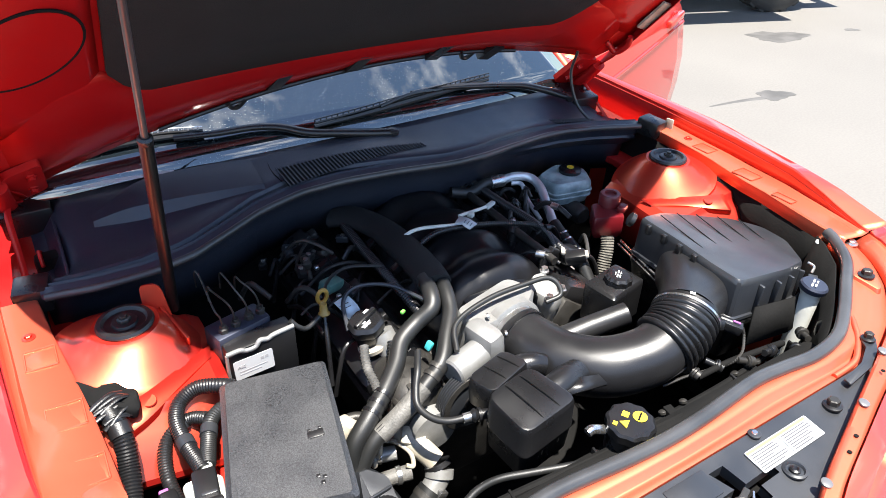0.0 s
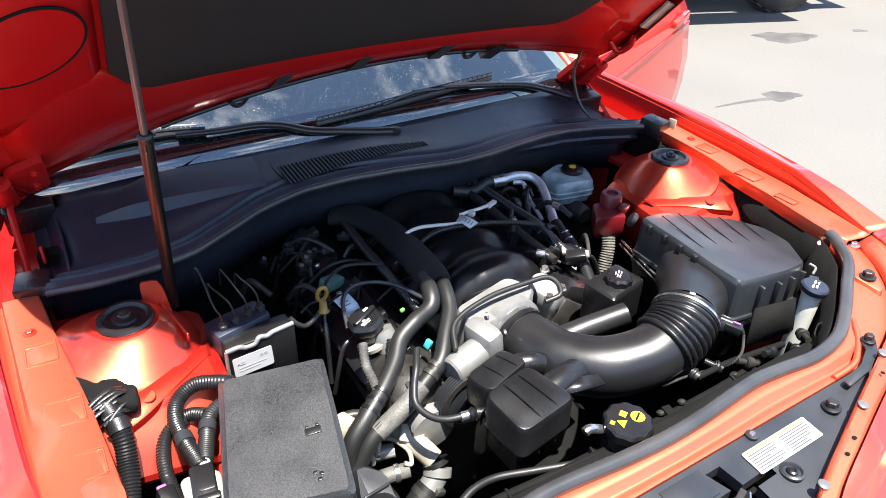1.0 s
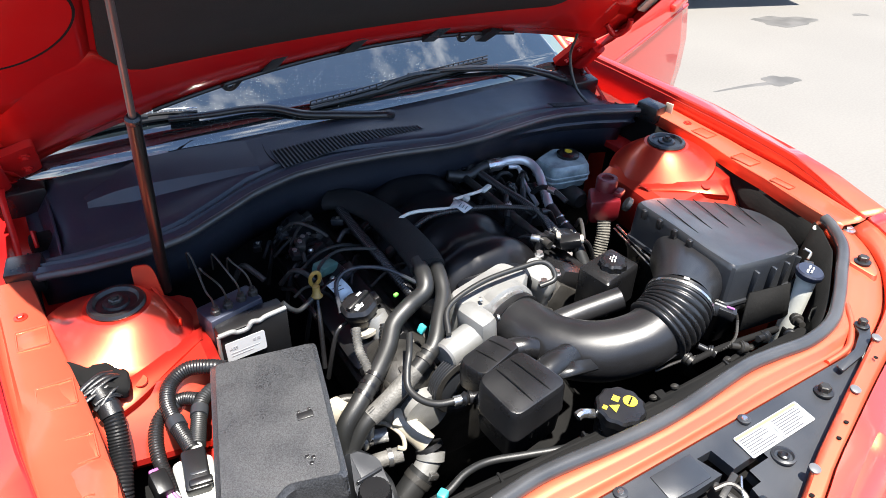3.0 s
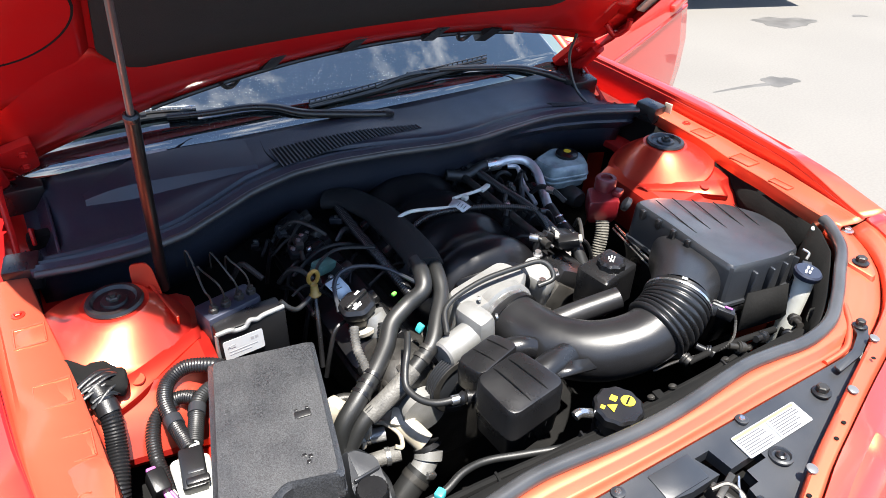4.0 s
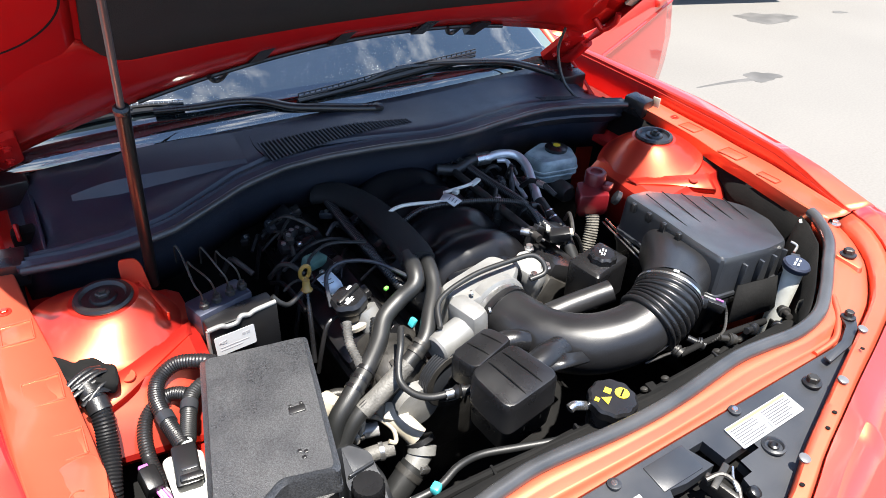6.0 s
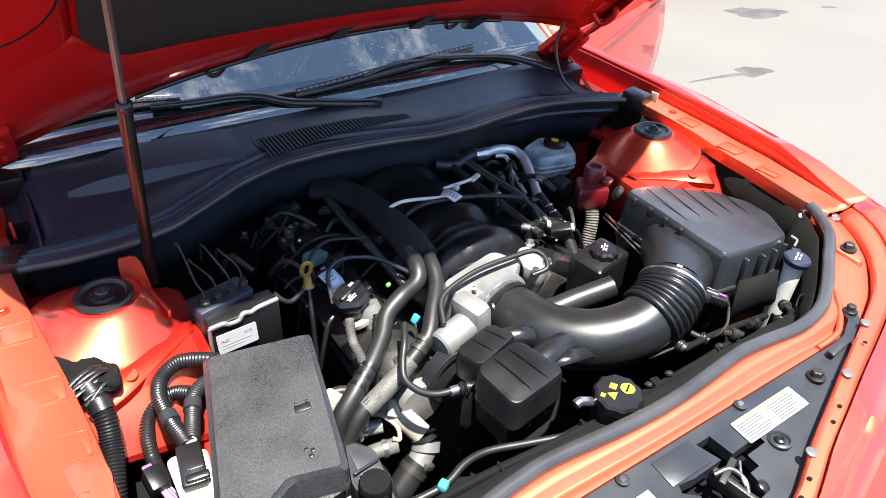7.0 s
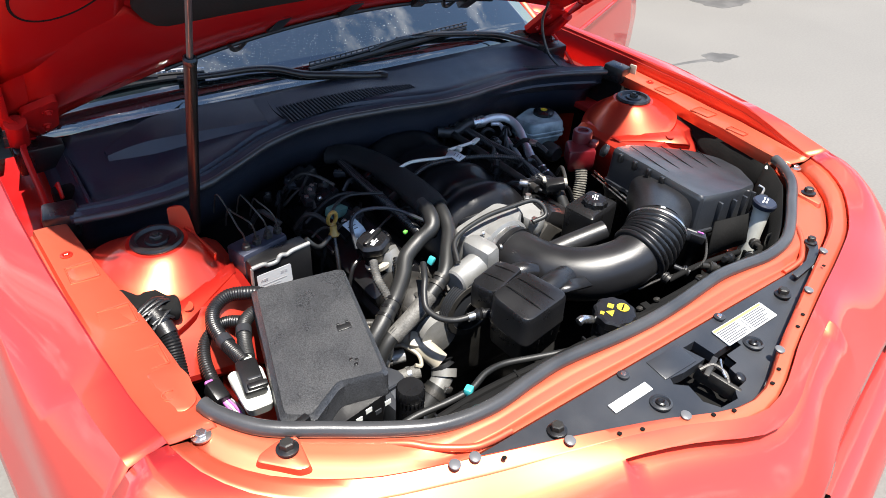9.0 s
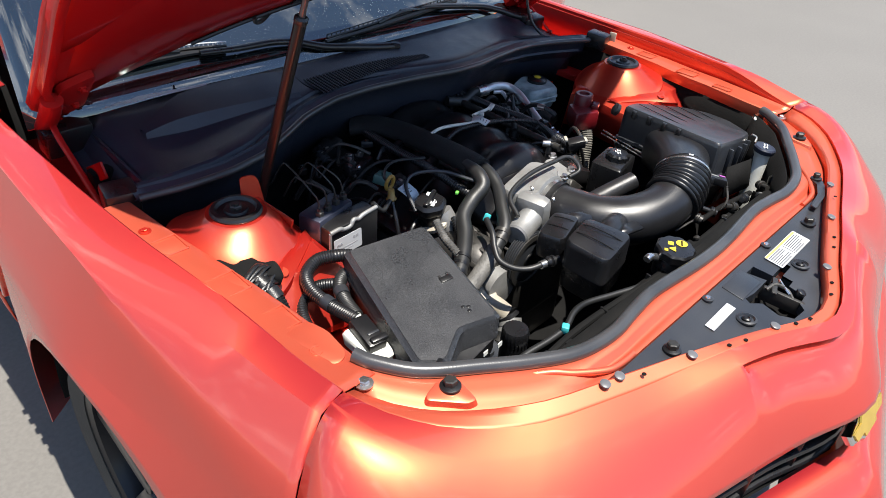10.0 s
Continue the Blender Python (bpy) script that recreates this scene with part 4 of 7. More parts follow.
def cap_bars(parent, at, axis_m, material=WHITEINK, s=1.0):
    """Small printed marks on a cap."""
    for dx, dy, w, h in ((-0.008, 0.003, 0.012, 0.003), (-0.008, -0.003, 0.010, 0.003), (0.008, 0.002, 0.011, 0.003), (0.006, -0.004, 0.008, 0.0025), (0, 0.008, 0.010, 0.0025)):
        part("printed_mark", place(box((dx * s, dy * s, 0.0004), (w * s, h * s, 0.0008)), pose(*at) @ axis_m), material, parent, smooth=0)


# engine block and heads: the dark mass under everything
engine = thing("engine", (0.0, 0.05, 0.32), "dark V8 engine block with black intake manifold", "engine")
part("block", box((0.0, 0.06, 0.52), (0.40, 0.56, 0.40), 0.03), DARKMETAL, engine)
for side in (-1, 1):
    hd = part("cylinder_head", box((side * 0.205, 0.06, 0.70), (0.15, 0.52, 0.10), 0.02, (0, side * 38, 0)), DARKMETAL, engine)
    vc = part("valve_cover", box((side * 0.235, 0.06, 0.755), (0.125, 0.50, 0.055), 0.02, (0, side * 28, 0)), BLACK, engine, "black valve cover")
# intake manifold: a broad dome with cross runners
rows = []
for i in range(49):
    v = i / 48
    y = -0.175 + 0.47 * v
    row = []
    for k in range(25):
        u = -1 + 2 * k / 24
        w = 0.165 - 0.03 * (1 - min(1, v * 6))
        lobes = 0.5 + 0.5 * math.cos(2 * math.pi * (v * 4.4 - 0.35))
        rise = 1.0 - abs(u) ** 2.6
        z = 0.745 + 0.118 * rise * min(1.0, 0.35 + v * 5.5) - 0.012 * lobes * rise - 0.012 * lobes * (abs(u) > 0.25)
        row.append((0.045 + u * w, y, z))
    rows.append(row)
man = part("intake_manifold", sheet(rows), MANIFOLD, engine, "black plastic intake manifold with ribbed runners", smooth=60)
solid(man, 0.006, 0)
part("plenum_front", box((0.02, -0.165, 0.785), (0.17, 0.07, 0.115), 0.028), MANIFOLD, man)

# fuel rails, injectors and coils on both banks
for side in (-1, 1):
    cx = 0.045 + side * 0.145
    part("fuel_rail", tube([(cx, -0.13, 0.835), (cx, 0.08, 0.838), (cx, 0.27, 0.838)], 0.0095, 10, 4), DARKMETAL, engine)
    for k in range(4):
        y = -0.10 + 0.115 * k
        inj = part("injector", lathe([(0.010, -0.045), (0.010, -0.02), (0.0135, -0.018), (0.0135, 0.0), (0.009, 0.002), (0.009, 0.016)], (cx, y, 0.83), (side * 0.25, 0, 1), 14), BLACK, engine)
        part("injector_plug", box((cx + side * 0.020, y, 0.838), (0.024, 0.018, 0.016), 0.003, (0, side * 30, 0)), BLACK, inj)
        bx = 0.01 + side * 0.255
        coil = part("ignition_coil", box((bx, y + 0.01, 0.805), (0.055, 0.046, 0.038), 0.006, (0, side * 22, 8)), BLACK, engine)
        part("coil_plug", box((bx - side * 0.034, y + 0.012, 0.818), (0.022, 0.026, 0.018), 0.004, (0, side * 22, 0)), DARKMETAL if k % 2 else BLACK, coil)
        part("coil_bolt", lathe([(0.006, 0.0), (0.006, 0.006), (0.004, 0.008)], (bx + side * 0.012, y - 0.012, 0.822), (side * 0.35, 0, 1), 6), STEEL, coil)
        part("spark_lead", tube([(bx + side * 0.02, y, 0.80), (bx + side * 0.055, y - 0.01, 0.79), (bx + side * 0.075, y - 0.02, 0.74), (bx + side * 0.085, y - 0.02, 0.69)], 0.0045, 8, 5), RUBBER, coil)
    part("bank_loom", tube([(cx + side * 0.045, -0.15, 0.825), (cx + side * 0.052, 0.0, 0.842), (cx + side * 0.048, 0.12, 0.838), (cx + side * 0.04, 0.28, 0.84)], 0.011, 10, 10, ridge=0.0015, pitch=0.006), RUBBER, engine)

# front of the engine: pulley, belt, tensioner
part("front_cover", box((-0.02, -0.215, 0.60), (0.34, 0.06, 0.30), 0.03), DARKMETAL, engine, "oily dark front cover")
pul = part("pump_pulley", lathe([(0.012, -0.03), (0.058, -0.03), (0.063, -0.026), (0.063, 0.0), (0.052, 0.001), (0.047, -0.012), (0.02, -0.014), (0.018, 0.002)], (-0.140, -0.315, 0.745), (0, -1, 0.0), 40), DARKMETAL, engine, "ribbed belt pulley")
for k in range(5):
    part("belt_rib", lathe([(0.0635, 0.0), (0.0660, 0.001), (0.0660, 0.0028), (0.0635, 0.0038)], (-0.140, -0.288 - 0.0052 * k, 0.745), (0, -1, 0), 40), PANEL, pul)
part("idler_pulley", lathe([(0.01, -0.025), (0.045, -0.025), (0.045, 0.0), (0.03, 0.002), (0.012, 0.004)], (-0.215, -0.305, 0.70), (0, -1, 0), 30), ALU, engine)
alt = part("alternator", lathe([(0.03, -0.07), (0.058, -0.065), (0.062, -0.02), (0.062, 0.03), (0.05, 0.045), (0.02, 0.05)], (-0.225, -0.23, 0.735), (0, -1, 0.1), 26), DARKMETAL, engine, "grimy alternator")
for k in range(10):
    a = 2 * math.pi * k / 10
    part("alternator_fin", box((-0.225 + 0.06 * math.cos(a), -0.25, 0.735 + 0.06 * math.sin(a)), (0.006, 0.07, 0.01), 0.002, (0, -math.degrees(a), 0)), DARKMETAL, alt)

# aluminium bracket and head front on the driver's bank
BKT = rounded([(0.100, -0.165), (0.128, -0.128), (0.160, -0.132), (0.166, -0.195), (0.125, -0.212)], 0.012)
brk = part("front_bracket", shell([(scaled(BKT, 0.9), 0.0), (BKT, -0.006), (BKT, -0.03), (scaled(BKT, 0.8), -0.05), (scaled(BKT, 0.8), -0.16)], lambda x, y: 0.812 + 0.25 * (y + 0.17)), ALU, engine, "cast aluminium bracket")
for p in ((0.160, -0.133, 0.820), (0.162, -0.190, 0.806), (0.122, -0.200, 0.803)):
    part("bracket_bolt", lathe([(0.011, 0), (0.011, 0.004), (0.0075, 0.005), (0.0075, 0.012)], p, (0, 0, 1), 6), STEEL, brk)
con = part("sensor_plug", box((0.228, -0.150, 0.846), (0.046, 0.028, 0.024), 0.005, (10, -15, -38)), BLACK, engine)
part("plug_clip", box((0.243, -0.164, 0.855), (0.014, 0.018, 0.011), 0.003, (10, -15, -38)), CREAM, con)
part("plug_clip", box((0.210, -0.130, 0.855), (0.009, 0.018, 0.009), 0.003, (10, -15, -38)), CREAM, con)

# ---- throttle body ----
tb = thing("throttle_body", (-0.01, -0.22, 0.74), "cast aluminium electronic throttle body", "throttle body")
part("housing", shell([(rounded([(-0.095, -0.178), (0.045, -0.150), (0.070, -0.205), (0.03, -0.238), (-0.085, -0.246)], 0.018), 0.0), (rounded([(-0.10, -0.175), (0.05, -0.145), (0.076, -0.205), (0.03, -0.243), (-0.09, -0.25)], 0.018), -0.008), (rounded([(-0.10, -0.175), (0.05, -0.145), (0.076, -0.205), (0.03, -0.243), (-0.09, -0.25)], 0.018), -0.115)], lambda x, y: 0.852 + 0.06 * (x + 0.02)), ALU, tb)
part("bore_flange", lathe([(0.046, -0.03), (0.066, -0.025), (0.066, -0.004), (0.060, 0.0), (0.046, 0.001)], (0.0, -0.245, 0.802), (0.04, -1, 0.0), 40), ALU, tb)
part("motor", lathe([(0.024, 0.0), (0.0275, 0.004), (0.0275, 0.085), (0.030, 0.088), (0.030, 0.10)], (-0.172, -0.288, 0.808), (0.95, 0.22, 0.12), 26), ALU, tb, "smooth aluminium throttle motor")
gear = part("gear_cover", box((-0.085, -0.262, 0.822), (0.046, 0.078, 0.086), 0.018, (0, -6, 12)), ALU, tb)
for dy, dz in ((-0.030, 0.036), (0.028, 0.036), (-0.030, -0.034), (0.030, -0.030)):
    part("cover_screw", lathe([(0.006, 0), (0.006, 0.004), (0.0035, 0.0045)], (-0.062, -0.262 + dy, 0.822 + dz), (0.9, -0.4, 0.3), 10), STEEL, gear)

# ---- intake duct ----
duct = thing("air_intake_duct", (0.12, -0.43, 0.76), "glossy black plastic air intake elbow with ribbed bellows", "air duct")
DP = [(0.0, -0.238, 0.802), (0.006, -0.29, 0.803), (0.025, -0.36, 0.806), (0.075, -0.418, 0.814), (0.145, -0.446, 0.828), (0.205, -0.446, 0.846)]
DUCT = mat("satin_duct_plastic", (0.010, 0.010, 0.011), 0.33, vary=0.4, vscale=9, color2=(0.017, 0.017, 0.018), bump=0.15, bscale=900, rvary=0.05, dust=0.02)
part("elbow", tube(DP, lambda t: 0.0535 + 0.002 * math.sin(math.pi * t), 32, 10), DUCT, duct)
part("throat_ring", tube([(0.0, -0.234, 0.802), (0.0006, -0.243, 0.802)], 0.0605, 36, 2), ALU, duct, "pale metal throat ring")
part("cuff_bead", tube([(0.003, -0.262, 0.802), (0.0036, -0.268, 0.802)], 0.0588, 32, 2), BLACK, duct)
part("cuff", tube([(0.0, -0.236, 0.802), (0.003, -0.262, 0.802)], 0.0575, 32, 4), RUBBER, duct)
part("hose_clamp", tube([(0.0012, -0.245, 0.802), (0.0018, -0.255, 0.802)], 0.0590, 32, 2), STEEL, duct)
part("bellows", tube([(0.180, -0.4475, 0.837), (0.205, -0.4455, 0.846), (0.226, -0.4405, 0.8545), (0.250, -0.430, 0.864)], lambda t: 0.0575 + 0.0070 * abs(math.sin(7 * math.pi * t)) ** 0.7, 36, 20), BLACK, duct, "ribbed black rubber bellows")
part("clamp_band", tube([(0.247, -0.4315, 0.863), (0.262, -0.4235, 0.869)], 0.0630, 32, 3), BLACK, duct)
part("hose_clamp", tube([(0.2515, -0.429, 0.8647), (0.2555, -0.427, 0.8663)], 0.0648, 32, 2), STEEL, duct)
rows = []
for f in (0.0, 0.06, 0.2, 0.4, 0.6, 0.8, 1.0):
    c = Vector((0.258, -0.4255, 0.867)).lerp(Vector((0.385, -0.352, 0.852)), f)
    d = Vector((0.855, 0.505, 0.11 * (1 - f))).normalized()
    side_v = d.cross(Vector((0, 0, 1))).normalized()
    up_v = side_v.cross(d)
    e = 1.0 - 0.45 * f
    rows.append([c + side_v * (0.0585 + 0.030 * f * f) * math.copysign(abs(math.cos(a)) ** e, math.cos(a)) + up_v * 0.0585 * math.copysign(abs(math.sin(a)) ** e, math.sin(a)) for a in (2 * math.pi * k / 40 for k in range(40))])
part("outlet", sheet(rows, close=True), DUCT, duct, "flared outlet neck")
part("clamp_mark", box((0.2445, -0.437, 0.9285), (0.008, 0.010, 0.003), 0.001, (0, 20, 30)), WHITEINK, duct)
part("quarter_wave_tube", tube([(0.055, -0.30, 0.793), (0.12, -0.312, 0.808), (0.20, -0.338, 0.832)], 0.0225, 20, 6), DUCT, duct, "blind black resonator tube")
part("seam", tube([(p[0] + 0.012, p[1] - 0.052, p[2] - 0.012) for p in DP[2:]], 0.0022, 6, 8), BLACK, duct)

# resonator boxes hung on the duct
reso = thing("intake_resonator", (-0.11, -0.42, 0.78), "twin black plastic resonator boxes with moulded seams", "resonator")
BIG = scaled(rounded([(-0.188, -0.418), (-0.092, -0.400), (-0.066, -0.488), (-0.178, -0.506)], 0.018), 1.08)
b1 = part("large_chamber", shell([(scaled(BIG, 0.90), 0.0075), (scaled(BIG, 0.945), 0.0065), (scaled(BIG, 0.98), 0.002), (BIG, -0.006), (scaled(BIG, 1.01), -0.045), (scaled(BIG, 1.025), -0.048), (scaled(BIG, 1.025), -0.052), (scaled(BIG, 0.99), -0.055), (scaled(BIG, 0.93), -0.100), (scaled(BIG, 0.78), -0.110)], lambda x, y: 0.868 + 0.08 * (y + 0.45)), BLACK, reso)
# thin near-black lines put the shade of moulded grooves on the chamber
for f in (0.36, 0.70):
    a = Vector((-0.188, -0.418)).lerp(Vector((-0.092, -0.400)), f)
    b = Vector((-0.178, -0.506)).lerp(Vector((-0.066, -0.488)), f)
    z = lambda y: 0.868 + 0.08 * (y + 0.45)
    part("seam", tube([(a.x, a.y, z(a.y) - 0.01), (a.x + (b.x - a.x) * 0.1, a.y + (b.y - a.y) * 0.1, z(a.y) + 0.0088), (b.x + (a.x - b.x) * 0.1, b.y + (a.y - b.y) * 0.1, z(b.y) + 0.0088), (b.x, b.y - 0.002, z(b.y) - 0.01), (b.x, b.y - 0.002, z(b.y) - 0.07)], 0.0011, 6, 5), DEEP, b1)
SM = rounded([(-0.182, -0.345), (-0.085, -0.318), (-0.062, -0.368), (-0.165, -0.400)], 0.016)
b2 = part("small_chamber", shell([(scaled(SM, 0.87), 0.006), (scaled(SM, 0.93), 0.005), (scaled(SM, 0.98), 0.000), (SM, -0.008), (SM, -0.030), (scaled(SM, 0.96), -0.05), (scaled(SM, 0.8), -0.058)], lambda x, y: 0.848), BLACK, reso)
# groove shade drawn as near-black lines here too
for f in (0.40, 0.75):
    a = Vector((-0.182, -0.345)).lerp(Vector((-0.085, -0.318)), f)
    b = Vector((-0.165, -0.400)).lerp(Vector((-0.062, -0.368)), f)
    part("seam", tube([(a.x, a.y, 0.842), (a.x + (b.x - a.x) * 0.15, a.y + (b.y - a.y) * 0.15, 0.8546), (b.x + (a.x - b.x) * 0.15, b.y + (a.y - b.y) * 0.15, 0.8546), (b.x, b.y, 0.84), (b.x, b.y, 0.80)], 0.0011, 6, 5), DEEP, b2)
part("small_neck", tube([(-0.085, -0.345, 0.825), (-0.055, -0.355, 0.832), (-0.03, -0.365, 0.825)], 0.021, 18, 5), BLACK, reso)
part("large_neck", tube([(-0.085, -0.44, 0.840), (-0.045, -0.432, 0.845), (0.0, -0.42, 0.835)], 0.026, 18, 5), BLACK, reso)
bm = sheet([[(-0.065, -0.462, 0.848), (0.022, -0.470, 0.838)], [(-0.055, -0.438, 0.858), (0.018, -0.450, 0.846)]])
solid(part("mounting_web", bm, BLACK, reso), 0.006)
part("vacuum_stub", lathe([(0.009, 0.0), (0.009, 0.012), (0.012, 0.013), (0.012, 0.018), (0.009, 0.019), (0.012, 0.024), (0.008, 0.03)], (-0.172, -0.40, 0.812), (-0.8, 0.25, 0.05), 16), RUBBER, reso)

# ---- air filter box ----
abx = thing("air_filter_box", (0.5, -0.33, 0.72), "black plastic air filter box with grooved lid", "air box")
LID = rounded([(0.362, -0.188), (0.44, -0.176), (0.62, -0.232), (0.674, -0.285), (0.670, -0.352), (0.602, -0.436), (0.515, -0.452), (0.344, -0.462), (0.346, -0.39), (0.358, -0.29)], 0.016, 3)


def lidz(x, y):
    return 1.007 - 0.22 * x


lid = part("lid", shell([(scaled(LID, 0.90), 0.0012), (scaled(LID, 0.965), 0.0), (scaled(LID, 0.99), -0.005), (LID, -0.014), (scaled(LID, 1.015), -0.082), (scaled(LID, 1.04), -0.085), (scaled(LID, 1.04), -0.092)], lidz), PANEL, abx, smooth=35)
# dark strips laid on the lid carry the shade of its grooves
for (x0, y0), (x1, y1) in (((0.413, -0.203), (0.370, -0.440)), ((0.469, -0.199), (0.421, -0.432)), ((0.519, -0.213), (0.472, -0.425)), ((0.572, -0.231), (0.529, -0.415)), ((0.623, -0.250), (0.580, -0.408))):
    c = ((x0 + x1) / 2, (y0 + y1) / 2)
    L = math.hypot(x1 - x0, y1 - y0)
    part("lid_groove", box((c[0], c[1], lidz(*c) + 0.0012), (0.0028, L, 0.0012), 0.0, (0, 12.4, -math.degrees(math.atan2(x1 - x0, y1 - y0)) + 180)), DEEP, lid, smooth=0)
TRAY = scaled(LID, 1.02)
part("tray", shell([(scaled(TRAY, 1.01), -0.088), (scaled(TRAY, 1.02), -0.092), (scaled(TRAY, 1.02), -0.100), (TRAY, -0.104), (scaled(TRAY, 0.92), -0.18)], lambda x, y: 0.97 - 0.15 * x), BLACK, abx)
# ribs round the lid's skirt
for x, y, a in ((0.418, -0.462, 0), (0.478, -0.460, 0), (0.535, -0.452, 5), (0.592, -0.440, 25), (0.640, -0.401, 45)):
    part("lid_rib", box((x, y, lidz(x, y) - 0.050), (0.006, 0.012, 0.066), 0.002, (3, 0, a)), PANEL, lid)
for x, y in ((0.353, -0.225), (0.353, -0.268), (0.350, -0.311), (0.347, -0.352)):
    part("lid_notch", box((x, y, lidz(x, y) - 0.013), (0.010, 0.012, 0.022), 0.003), BLACK, lid)
part("lid_clip", tube([(0.376, -0.138, 0.834), (0.358, -0.21, 0.834), (0.341, -0.295, 0.832)], 0.0022, 8, 4), STEEL, abx)
part("lid_clip", tube([(0.370, -0.137, 0.827), (0.352, -0.21, 0.828), (0.335, -0.29, 0.826)], 0.0018, 8, 4), STEEL, abx)
part("grommet", lathe([(0.012, 0), (0.016, 0.003), (0.016, 0.012), (0.010, 0.015)], (0.368, -0.172, 0.905), (-0.6, 0.6, 0.4), 16), RUBBER, abx)
part("side_clip", tube([(0.615, -0.436, 0.868), (0.622, -0.448, 0.862), (0.612, -0.452, 0.852)], 0.003, 8, 4), STEEL, abx)
maf = part("airflow_sensor", box((0.288, -0.470, 0.868), (0.03, 0.035, 0.02), 0.004, (0, 15, 30)), BLACK, abx)
part("sensor_connector", box((0.304, -0.490, 0.866), (0.042, 0.022, 0.019), 0.003, (0, 10, -55)), BLACK, maf)
part("connector_lock", box((0.309, -0.498, 0.877), (0.014, 0.004, 0.003), 0.001, (0, 10, -55)), PURPLE, maf)
part("connector_lock", box((0.300, -0.484, 0.8765), (0.024, 0.005, 0.003), 0.001, (0, 10, -55)), ALU, maf)
part("sensor_lead", tube([(0.318, -0.506, 0.866), (0.318, -0.514, 0.850), (0.297, -0.530, 0.830), (0.256, -0.529, 0.820), (0.196, -0.508, 0.810), (0.15, -0.49, 0.79)], 0.0032, 8, 6, ridge=0.0008, pitch=0.005), DARKMETAL, maf)

# ---- power steering reservoir ----
psr = thing("fluid_reservoir", (0.225, -0.28, 0.74), "black box-shaped fluid reservoir with a round screw cap", "reservoir")
PS = rounded([(0.186, -0.228), (0.292, -0.208), (0.302, -0.282), (0.196, -0.305)], 0.008)
part("tank", shell([(scaled(PS, 0.9), 0.004), (PS, 0.0), (scaled(PS, 1.02), -0.008), (scaled(PS, 1.02), -0.085)], lambda x, y: 0.840), BLACK, psr)
c = part("screw_cap", lathe([(0.026, 0.0), (0.029, 0.003), (0.029, 0.016), (0.024, 0.021), (0.012, 0.022)], (0.246, -0.262, 0.840), (0, 0, 1), 36, wave=0.12, waves=9), BLACK, psr)
cap_bars(c, (0.246, -0.262, 0.8625), pose(0, 0, 0, 0, 0, 40), s=0.9)

# ---- washer filler ----
wf = thing("washer_filler", (0.49, -0.53, 0.70), "white plastic washer filler neck with a blue-black cap", "filler neck")
part("neck", tube([(0.530, -0.502, 0.876), (0.529, -0.503, 0.855), (0.524, -0.504, 0.82), (0.518, -0.505, 0.77), (0.512, -0.506, 0.70)], lambda t: 0.0245 - 0.006 * min(1, t * 5), 20, 6), WHITE, wf)
c = part("washer_cap", lathe([(0.0245, 0.0), (0.0265, 0.003), (0.0265, 0.011), (0.0235, 0.0145), (0.010, 0.015)], (0.530, -0.502, 0.872), (0.06, -0.1, 1), 32), mat("blue_black_plastic", (0.02, 0.024, 0.04), 0.35, vary=0.3, vscale=20), wf)
part("cap_tab", box((0.556, -0.484, 0.878), (0.024, 0.018, 0.005), 0.002, (0, 0, 35)), PANEL, c)
cap_bars(c, (0.530, -0.503, 0.8875), pose(0, 0, 0, -5, 3, 25), s=1.1)
part("sensor_cap", lathe([(0.012, 0), (0.014, 0.004), (0.014, 0.025), (0.010, 0.03), (0.006, 0.034)], (0.515, -0.555, 0.80), (0, 0, 1), 18), BLACK, wf)

# ---- coolant cap by the radiator ----
cc = thing("coolant_filler", (-0.02, -0.565, 0.80), "black pressure cap with yellow warning symbols", "cap")
part("neck", lathe([(0.034, 0.0), (0.034, 0.045), (0.03, 0.05)], (-0.018, -0.563, 0.80), (0, 0, 1), 28), BLACK, cc)
c = part("cap", lathe([(0.036, 0.0), (0.040, 0.004), (0.040, 0.018), (0.036, 0.022), (0.015, 0.023)], (-0.018, -0.563, 0.842), (0, -0.05, 1), 60, wave=0.07, waves=10), BLACK, cc)
for pts in ([(-0.022, 0.002), (-0.004, 0.002), (-0.013, 0.016)], [(0.0, 0.006), (0.012, 0.006), (0.012, 0.017), (0.0, 0.017)], [(-0.024, 0.017), (-0.016, 0.017), (-0.016, 0.024), (-0.024, 0.024)], ring(14, 0.0115, 0.012, -0.010)):
    part("warning_symbol", place(slab(pts, 0, 0.0008), pose(-0.018, -0.564, 0.8652, 0, 0, 30)), YELLOW, c, smooth=0)
part("symbol_bar", place(box((0.012, -0.010, 0.001), (0.018, 0.003, 0.0008)), pose(-0.018, -0.564, 0.8652, 0, 0, 30)), DEEP, c, smooth=0)
part("overflow_nipple", tube([(-0.055, -0.545, 0.845), (-0.075, -0.54, 0.852), (-0.085, -0.54, 0.85)], 0.008, 12, 4), STEEL, cc)

# ---- brake fluid reservoir ----
br = thing("brake_fluid_reservoir", (0.48, 0.18, 0.74), "translucent brake fluid reservoir with a black cap", "reservoir")
BR = rounded([(0.405, 0.215), (0.500, 0.250), (0.560, 0.188), (0.525, 0.118), (0.415, 0.138)], 0.018)
